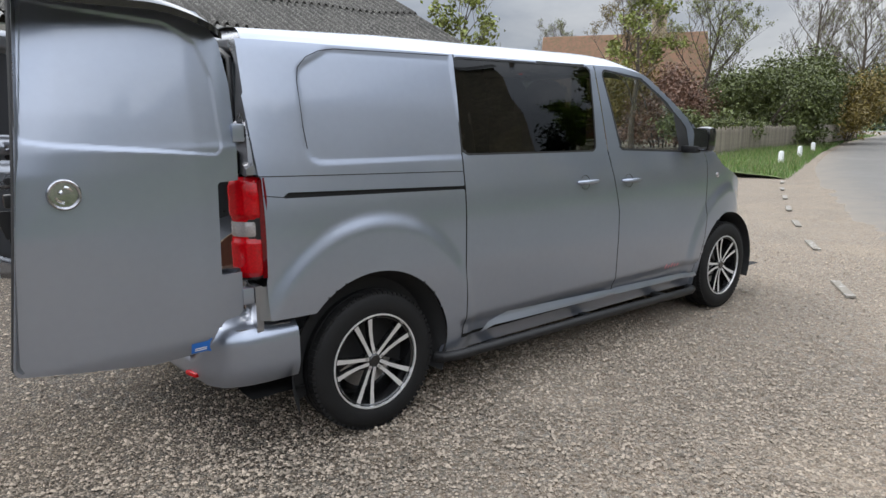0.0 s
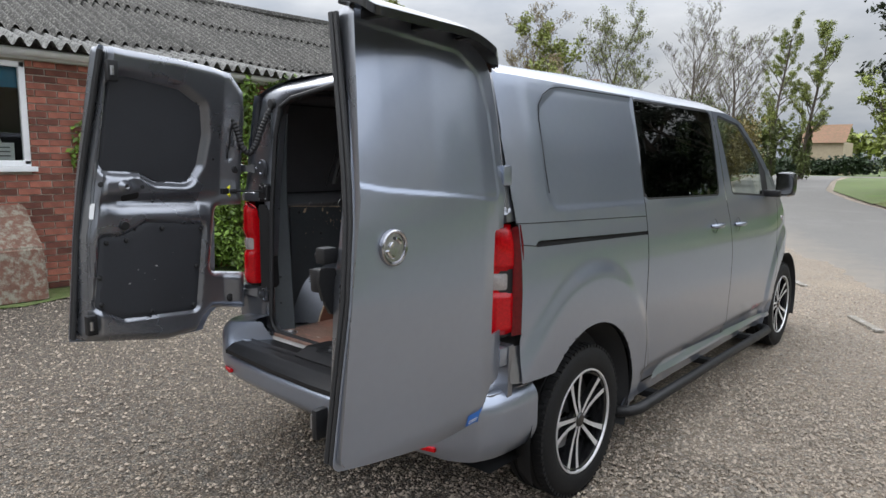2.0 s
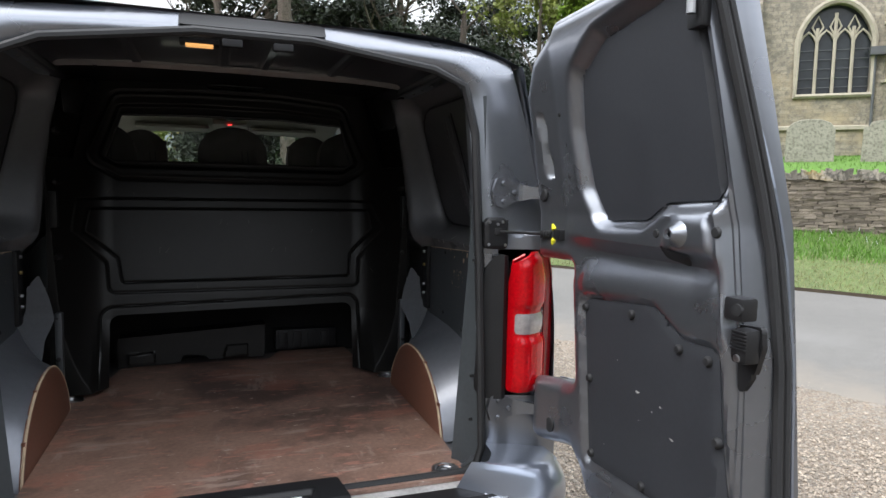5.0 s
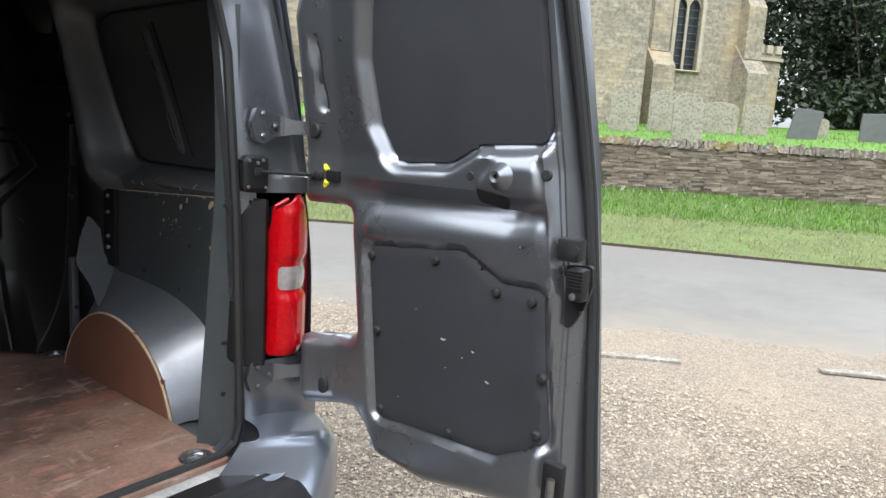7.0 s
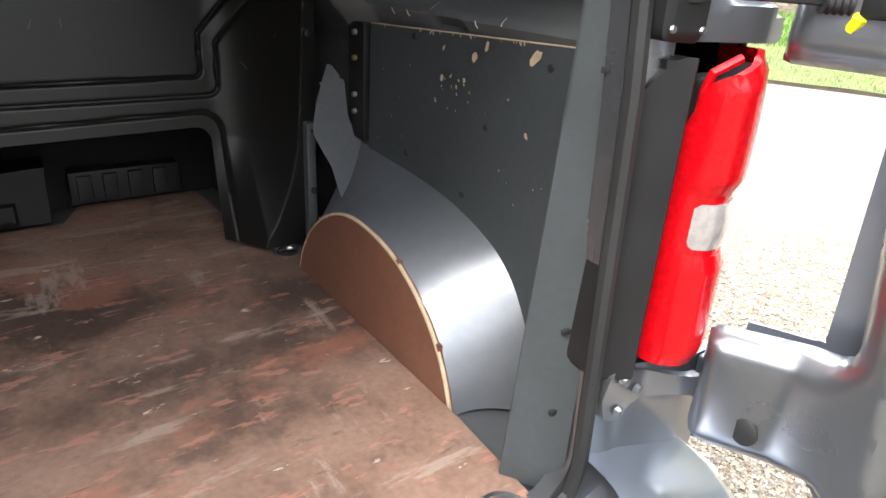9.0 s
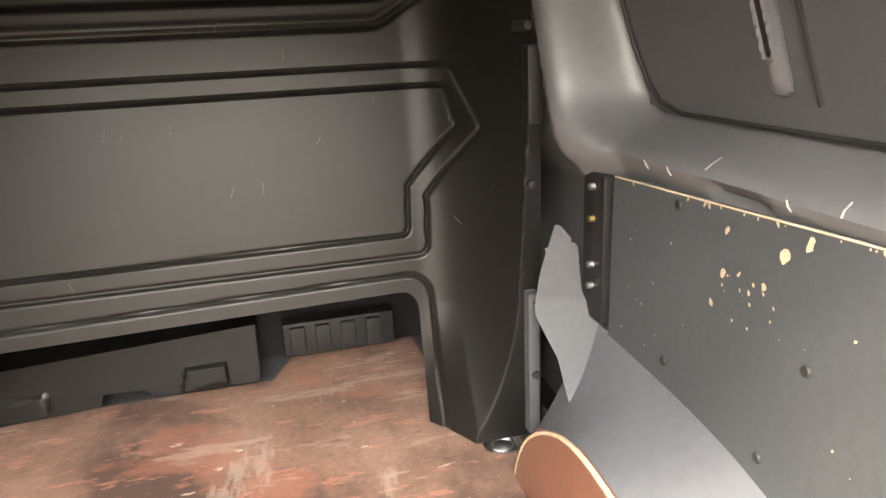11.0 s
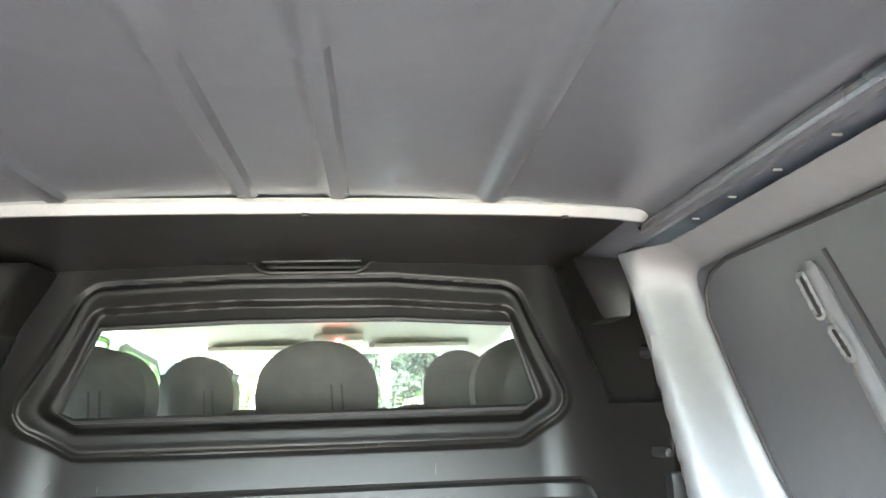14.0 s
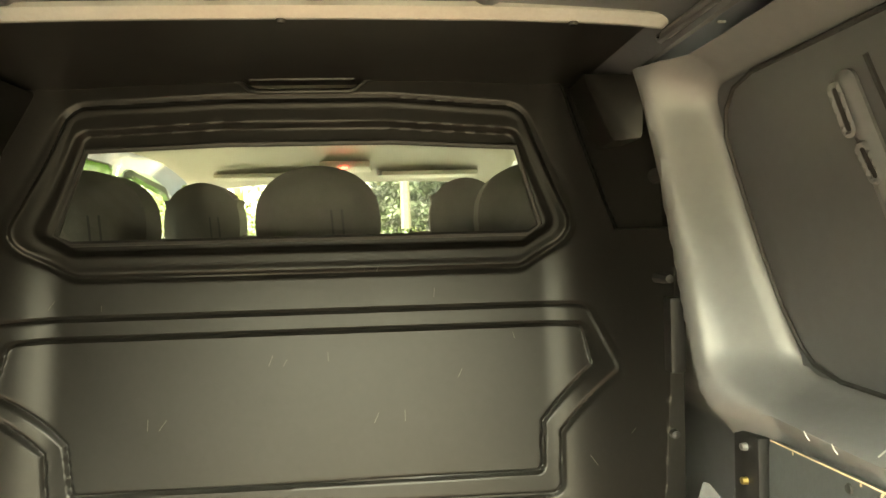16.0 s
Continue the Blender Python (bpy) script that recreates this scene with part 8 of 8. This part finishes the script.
church_prism("buttress_cap", DRESSED, [chapel(0.85, -0.1), chapel(0.85, 0.34), chapel(1.13, 0.34), chapel(1.13, -0.1)], 2.6, [3.05, 2.66, 2.66, 3.05])
church_prism("plinth", DRESSED, [chapel(0.62, 0), chapel(0.62, 0.34), chapel(1.14, 0.34), chapel(1.14, 0)], 0.75, 0.95)
church_prism("window_frame", DRESSED, [chapel(0.60, 0), chapel(0.60, 0.03), chapel(0.76, 0.03), chapel(0.76, 0)], 1.0, 2.15)
church_prism("window_opening", LEADGLASS, [chapel(0.64, 0), chapel(0.64, 0.045), chapel(0.735, 0.045), chapel(0.735, 0)], 1.15, 2.05)
tube("rainwater_pipe", SLATE, church, [church_point(1.12, 0.12, -0.1), church_point(1.12, 0.12, 3.0), church_point(1.2, 0.12, 3.2)], 0.045, 8)
church_box("pipe_hopper", SLATE, 0.95, 1.4, 0.02, 0.3, 3.05, 3.3)
church_box("annexe_wall", CHURCH, 13.4, 15.0, -4.0, -0.5, -0.8, 3.3)
for k in range(4):
    church_box("merlon", DRESSED, 13.42 + 0.42 * k, 13.68 + 0.42 * k, -0.75, -0.42, 3.3, 3.62)
church_box("string_course", DRESSED, 13.4, 15.05, -0.5, -0.40, 3.0, 3.12)
tube("rainwater_pipe", SLATE, church, [church_point(14.1, -0.44, -0.5), church_point(14.1, -0.44, 2.95)], 0.05, 8)
for k in range(5):
    church_box("parapet", DRESSED, 11.9 + 0.5 * k, 12.2 + 0.5 * k, -0.1, 0.25, 5.9, 6.5)
for t, w, h, sp, zb, n in WINS:
    out = arch_outline(w, h, sp)
    win = tube("window", DRESSED, church, [church_point(t + x * 1.06, 0.05, zb + z * 1.02) for x, z in out], 0.10, 6, closed=True, label="pointed stone window with tracery")
    sheet("pane", LEADGLASS, win, (t - w / 2, t + w / 2, zb, zb + h), 0.25, poly([(t + x, zb + z) for x, z in out]),
          lambda u, v: tuple(np.array([C0[k] + CD[k] * u - CN[k] * 0.25 for k in range(3)]) + np.array([[0], [0], [1]]) * v))
    for k in range(1, n):
        x = -w / 2 + w * k / n
        top = sp + (h - sp) * (1 - abs(x) / (w / 2)) * 0.75
        tube("mullion", DRESSED, win, [church_point(t + x, -0.12, zb), church_point(t + x, -0.12, zb + top)], 0.055, 6)
    for k in range(n):
        x = -w / 2 + w * (k + 0.5) / n
        zt = sp + 0.15 * (1 - abs(x) / w)
        tube("tracery", DRESSED, win, [church_point(t + x - w / n / 2, -0.12, zb + zt - 0.12), church_point(t + x - w / n * 0.3, -0.12, zb + zt + 0.10), church_point(t + x, -0.12, zb + zt + 0.25), church_point(t + x + w / n * 0.3, -0.12, zb + zt + 0.10), church_point(t + x + w / n / 2, -0.12, zb + zt - 0.12)], 0.04, 5)
        if 0 < k < n:
            a = -w / 2 + w * k / n
            tube("tracery", DRESSED, win, [church_point(t + a, -0.12, zb + zt + 0.05), church_point(t + a - 0.16, -0.12, zb + zt + 0.35), church_point(t + a, -0.12, zb + min(h - 0.15, zt + 0.70)), church_point(t + a + 0.16, -0.12, zb + zt + 0.35), church_point(t + a, -0.12, zb + zt + 0.05)], 0.035, 5)
    for z in np.arange(0.3, sp, 0.3):
        tube("glazing_bar", SLATE, win, [church_point(t - w / 2, -0.2, zb + z), church_point(t + w / 2, -0.2, zb + z)], 0.012, 4)


pole = thing("flagpole", "tall white painted pole in the churchyard", "flagpole", loc=(18.62, 11.35, 2.9))
tube("pole", UPVC, pole, [(0, 0, -0.3), (0, 0, 3.0), (0, 0, 9.0)], [0.045, 0.04, 0.025], 10)
lathe("pole_foot", DRESSED, pole, [(0.0, 0.1), (0.14, 0.1), (0.16, -0.3)], (0, 0, 0), "z", 12)


# ---- paling fence, marker stones, tiled house ----
fence = thing("paling_fence", "weathered wooden paling fence along the lane", "fence")
fp_ = [(-8.0, 19.5), (-9.4, 25), (-10.6, 33), (-12.4, 43), (-16.5, 60)]
pts_, ts_, ds_ = along(fp_, 0.115)
rr = random.Random(401)
for k, (x, y) in enumerate(pts_):
    if k > 290:
        break
    h = rr.uniform(0.92, 1.06)
    if k < 8:
        bm = bmesh.new()
        vsx = [bm.verts.new(q) for q in ((-0.04, -0.01, 0), (0.04, -0.01, 0), (0.04, -0.01, 0.95), (0, -0.01, 1.0), (-0.04, -0.01, 0.95), (-0.04, 0.01, 0), (0.04, 0.01, 0), (0.04, 0.01, 0.95), (0, 0.01, 1.0), (-0.04, 0.01, 0.95))]
        bm.faces.new(vsx[:5])
        bm.faces.new(vsx[5:])
        for i in range(5):
            bm.faces.new((vsx[i], vsx[(i + 1) % 5], vsx[(i + 1) % 5 + 5], vsx[i + 5]))
        ob = part("paling", bm, FENCEWOOD, fence)
        if k == 0:
            pal_mesh = ob.data
    else:
        ob = new("paling", pal_mesh)
        ob.parent = fence
    ob.matrix_basis = Matrix.Translation((x, y, 0.2)) @ Matrix.Rotation(math.radians(100), 4, "Z") @ Matrix.Rotation(rr.uniform(-0.04, 0.04), 4, "Y") @ Matrix.Diagonal((1, 1, h, 1))
for z in (0.45, 0.95):
    tube("fence_rail", FENCEWOOD, fence, [(x - 0.04, y, z) for x, y in fp_], 0.03, 4)
for k, (x, y) in enumerate(((-6.2, 21.2), (-7.6, 26.0), (-8.9, 30.5))):
    ob = lathe("marker_post", UPVC, None, [(0.0, 0.46), (0.06, 0.45), (0.085, 0.40), (0.09, 0.0)], (x, y, 0.02), "z", 10)
    tagged(ob, "short white marker post in the grass", "post", "marker posts")

house = thing("tiled_house", "brick house with mossy tiled roof and chimney", "house")


def house_piece(name, P, mat):
    bm = bmesh.new()
    bm.faces.new([bm.verts.new(q) for q in P])
    return part(name, bm, mat, house)


H0, HU, HV = Vector((-33, 40, 0.2)), Vector((0.80, 0.60, 0)), Vector((0.60, -0.80, 0))
hp = lambda u, v, z: H0 + HU * u + HV * v + Vector((0, 0, z))
house_piece("wall", [hp(0, 6, 0), hp(11, 6, 0), hp(11, 6, 3.6), hp(0, 6, 3.6)], BRICK_J)
house_piece("wall", [hp(11, 0, 0), hp(11, 6, 0), hp(11, 6, 3.6), hp(11, 3, 7.4), hp(11, 0, 3.6)], BRICK_J)
house_piece("wall", [hp(0, 0, 0), hp(0, 6, 0), hp(0, 6, 3.6), hp(0, 3, 7.4), hp(0, 0, 3.6)], BRICK_J)
for v in (0, 6):
    e = -0.4 if v == 0 else 6.4
    rf = house_piece("roof", [hp(-0.3, e, 3.2), hp(11.3, e, 3.2), hp(11.3, 3, 7.5), hp(-0.3, 3, 7.5)], TILE)
    n = 22
    vs, fs = [], []
    for i in range(n):
        f0, f1 = i / n, (i + 1.25) / n
        for f, lift in ((f0, 0.07), (min(1, f1), 0.02)):
            for u in (-0.32, 11.32):
                q = hp(u, e + (3 - e) * f, 3.2 + 4.3 * f + lift)
                vs.append(q)
        b = 4 * i
        fs.append((b, b + 1, b + 3, b + 2))
    mesh_object("tile_course", vs, fs, TILE, rf, smooth=False)
bm = bmesh.new()
add_box(bm, -0.5, 0.5, -0.35, 0.35, 5.5, 9.4, 0.03)
add_box(bm, -0.58, 0.58, -0.43, 0.43, 9.1, 9.3, 0.02)
bmesh.ops.transform(bm, matrix=Matrix.Translation(hp(8.0, 3, 0)) @ Matrix.Rotation(math.atan2(0.6, 0.8), 4, "Z"), verts=bm.verts)
part("chimney", bm, PLASTER, house)
far_house = thing("far_house", "pale rendered house beyond the far hedge", "house")
bm = bmesh.new()
add_box(bm, -21, -15.8, 104, 111, 0, 4.6, 0.05)
part("wall", bm, PLASTER, far_house)
bm = bmesh.new()
q = [(-21.3, 103.5, 4.5), (-15.5, 103.5, 4.5), (-15.5, 107.5, 7.2), (-21.3, 107.5, 7.2)]
bm.faces.new([bm.verts.new(v) for v in q])
part("roof", bm, TILE, far_house)


# ---- cottage beside the yard ----
CX = -5.80
cottage = thing("brick_cottage", "low red-brick building with corrugated roof and white windows", "building")
win_a, win_b = (-1.30, 0.68, 1.39, 2.47), (1.85, 2.75, 1.39, 2.47)
wall_s = minus(poly([(-9, -0.1), (7.3, -0.1), (7.3, 2.62), (-9, 2.62)]), poly([(win_a[0], win_a[2]), (win_a[1], win_a[2]), (win_a[1], win_a[3]), (win_a[0], win_a[3])]), poly([(win_b[0], win_b[2]), (win_b[1], win_b[2]), (win_b[1], win_b[3]), (win_b[0], win_b[3])]))
front_wall = sheet("wall", MORTAR, cottage, (-9, 7.3, -0.1, 2.62), 0.2, wall_s, lambda u, v: (CX - 0.008 + 0 * u, u, v), thick=(-0.22, 0, 0), label="red brick wall with pale mortar joints")
mesh_object("end_wall", [(CX, 7.3, -0.1), (-12.5, 7.3, -0.1), (-12.5, 7.3, 2.6), (-9.15, 7.3, 4.15), (CX, 7.3, 2.6)], [(0, 1, 2, 3, 4)], BRICK_J, cottage, smooth=False)
mesh_object("end_wall", [(CX, -9, -0.1), (-12.5, -9, -0.1), (-12.5, -9, 2.6), (-9.15, -9, 4.15), (CX, -9, 2.6)], [(0, 1, 2, 3, 4)], BRICK_J, cottage, smooth=False)

# corrugated roof, in overlapping rows of sheets
vs, fs = [], []
pitch, n_per = 0.146, 8
ys = np.arange(-9.3, 7.5, pitch / n_per)
rows_ = [(-5.52, 2.63), (-6.20, 2.80), (-6.12, 2.81), (-7.70, 3.56), (-7.64, 3.56), (-9.15, 4.27)]
roof_c = None
for r0 in range(0, 6, 2):
    vs, base = [], 0
    for k, (x, z) in enumerate(rows_[r0:r0 + 2]):
        for y in ys:
            sag = 0.035 * math.sin(y * 0.9) + 0.02 * math.sin(y * 2.7)
            vs.append((x, y, z + 0.046 * math.cos(2 * math.pi * y / pitch) + sag * (0.3 if r0 == 0 and k == 0 else 1) + 0.012 * (r0 // 2)))
    m_ = len(ys)
    fs = [(i, i + 1, m_ + i + 1, m_ + i) for i in range(m_ - 1)]
    roof_c = mesh_object("roof_sheet", vs, fs, PALE_SHEET if r0 == 0 else SHEETING, cottage, "lichened grey corrugated eaves sheet, paled for the sky light on it" if r0 == 0 else "dark weathered corrugated cement sheet", sharp=80)
mesh_object("back_roof", [(-9.15, -9.3, 4.27), (-9.15, 7.5, 4.27), (-12.8, 7.5, 2.6), (-12.8, -9.3, 2.6)], [(0, 1, 2, 3)], SHEETING, cottage)
tube("ridge_roll", SHEETING, roof_c, [(-9.15, y, 4.30 + 0.03 * math.sin(y)) for y in np.linspace(-9.3, 7.5, 12)], 0.09, 8)
box("fascia", UPVC, cottage, CX, CX + 0.03, -9.2, 7.4, 2.50, 2.62, 0.004)
gut = []
for y in np.linspace(-9.3, 7.45, 2):
    for a in np.linspace(math.pi, 2 * math.pi, 9):
        gut.append((CX + 0.10 + 0.065 * math.cos(a), y, 2.585 + 0.065 * math.sin(a)))
mesh_object("gutter", gut, [(i, i + 1, 9 + i + 1, 9 + i) for i in range(8)], UPVC, cottage, "white half-round gutter")


def casement(y0, y1, z0, z1, panes):
    win = box("window", UPVC, cottage, CX - 0.05, CX + 0.07, y0 - 0.05, y1 + 0.05, z0 - 0.075, z0 - 0.02, 0.006, "white framed window with blue blind")
    for a, b, c, d_ in ((y0, y1, z0 - 0.02, z0 + 0.045), (y0, y1, z1 - 0.06, z1), (y0, y0 + 0.06, z0, z1), (y1 - 0.06, y1, z0, z1)):
        box("window_frame", UPVC, win, CX - 0.045, CX + 0.02, a, b, c, d_, 0.006)
    w = (y1 - y0) / panes
    for k in range(1, panes):
        box("mullion", UPVC, win, CX - 0.045, CX + 0.018, y0 + k * w - 0.035, y0 + k * w + 0.035, z0, z1, 0.006)
    for k in range(panes):
        a, b = y0 + k * w + 0.05, y0 + (k + 1) * w - 0.05
        mesh_object("pane", [(CX - 0.02, a, z0 + 0.04), (CX - 0.02, b, z0 + 0.04), (CX - 0.02, b, z1 - 0.05), (CX - 0.02, a, z1 - 0.05)], [(0, 1, 2, 3)], WINDOW, win)
        box("blind", BLIND, win, CX - 0.075, CX - 0.06, a - 0.03, b + 0.03, z1 - 0.27, z1 - 0.04, 0.003)
    # near-black sheet behind the panes puts the unlit room's shade into colour
    box("room", DARKROOM, win, CX - 1.2, CX - 1.18, y0 - 0.4, y1 + 0.4, z0 - 0.6, z1 + 0.3, 0)
    return win


wa = casement(*win_a, 4)
casement(*win_b, 2)
box("notice", WHITE, wa, CX - 0.05, CX - 0.045, 0.32, 0.55, 1.44, 1.62, 0, "white paper notice behind the glass")
for k in range(3):
    box("notice_bar", SLATE, wa, CX - 0.0445, CX - 0.043, 0.36, 0.51, 1.475 + 0.045 * k, 1.487 + 0.045 * k, 0)
tube("curtain_pole", WHITE, wa, [(CX - 0.25, 0.25, 2.30), (CX - 0.2, 0.52, 1.45)], 0.02, 6)

# leaning brick buttress against the wall
bm = bmesh.new()
vsx = [bm.verts.new(q) for q in ((CX, 0.02, 0), (CX + 0.62, 0.02, 0), (CX + 0.55, 0.02, 0.55), (CX + 0.02, 0.02, 0.98), (CX, 0.58, 0), (CX + 0.62, 0.58, 0), (CX + 0.55, 0.58, 0.55), (CX + 0.02, 0.58, 0.98))]
for f in ((0, 1, 2, 3), (4, 7, 6, 5), (1, 5, 6, 2), (2, 6, 7, 3), (0, 3, 7, 4), (0, 4, 5, 1)):
    bm.faces.new([vsx[k] for k in f])
bmesh.ops.bevel(bm, geom=list(bm.edges), offset=0.02, segments=2, affect="EDGES")
part("buttress", bm, layered("mossy_brick", (0.16, 0.085, 0.06), (0.26, 0.24, 0.19), 0.95, 6, 14, 0.46, 0.6, 0.9, 18), cottage, "mossy crumbling brick buttress")

# ivy on the cottage wall
ivy = thing("wall_ivy", "bright green ivy thicket climbing the brick wall", "ivy")
r = random.Random(501)
cs, rs = [], []
for _ in range(150):
    y = r.uniform(1.42, 6.8)
    z = r.uniform(0.2, 2.1 + 0.35 * math.sin(y * 2.1))
    if 1.8 < y < 2.8 and z > 1.85:
        z -= 0.6
    cs.append((CX + r.uniform(0.05, 0.45 if z < 1.6 else 0.2), y, z))
    rs.append((r.uniform(0.14, 0.30), r.uniform(0.25, 0.45), r.uniform(0.22, 0.42)))
for _ in range(34):
    cs.append((CX + 0.06, r.uniform(1.12, 1.5), r.uniform(0.3, 1.75)))
    rs.append((0.07, 0.14, 0.20))
leaf_cloud("ivy_leaves", ivy, IVYLEAF, cs, np.array(rs), 60000, 0.036, 502, shell=0.45)
lines = [([Vector((CX + 0.03, y, 0)), Vector((CX + 0.03, y + 0.15, 1.0)), Vector((CX + 0.02, y - 0.05, 2.2))], [0.03, 0.02, 0.01], 0) for y in (1.6, 2.1, 2.8, 3.9, 5.2, 6.3)]
for line in lines:
    wood_mesh("ivy_stem", [line], TWIG, ivy)

# bricks: the stretch by the window as single pieces, the rest joined
rr = random.Random(601)
brick_kinds = []
for k in range(6):
    me = bpy.data.meshes.new("brick")
    j = [rr.uniform(-0.002, 0.002) for _ in range(8)]
    me.from_pydata([(x + j[i] * 0.4, y + j[i], z + j[-i]) for i, (x, y, z) in enumerate(((-0.02, -0.107, 0), (0.006, -0.105, 0.002), (0.006, 0.105, 0.002), (-0.02, 0.107, 0), (-0.02, -0.107, 0.065), (0.006, -0.105, 0.063), (0.006, 0.105, 0.063), (-0.02, 0.107, 0.065)))], [], BLOCK_FACES)
    me.materials.append(BRICK)
    brick_kinds.append(me)
vs, fs, placed = [], [], 0
for course in range(34):
    z = 0.01 + course * 0.0755
    y = -3.4 + (0.1125 if course % 2 else 0)
    while y < 7.2:
        y0, y1 = y - 0.107, y + 0.107
        for a, b, c, d_ in (win_a, win_b):
            if c - 0.07 < z + 0.06 and z < d_ and a - 0.01 < y1 and y0 < b + 0.01:
                y0, y1 = (b + 0.012, y1) if y1 > b else (y0, a - 0.012) if y0 < a else (y0, y0)
        l_ = (y1 - y0) / 0.214
        if l_ > 0.15:
            if -0.6 < y < 1.5 and placed < 300:
                ob = new("brick", brick_kinds[rr.randrange(6)])
                ob.parent = front_wall
                ob.location = (CX + rr.uniform(-0.002, 0.003), (y0 + y1) / 2, z)
                ob.scale = (1, l_, 1)
                placed += 1
            else:
                o = len(vs)
                dx = rr.uniform(-0.002, 0.003)
                for x, yy, zz in ((-0.02, -0.107, 0), (0.006, -0.105, 0.002), (0.006, 0.105, 0.002), (-0.02, 0.107, 0), (-0.02, -0.107, 0.065), (0.006, -0.105, 0.063), (0.006, 0.105, 0.063), (-0.02, 0.107, 0.065)):
                    vs.append((CX + x + dx, (y0 + y1) / 2 + yy * l_, z + zz))
                fs += [tuple(i + o for i in f) for f in BLOCK_FACES]
        y += 0.225
bj = mesh_object("brickwork", vs, fs, BRICK_J, front_wall, smooth=False)
bj["kind"] = "stuff"
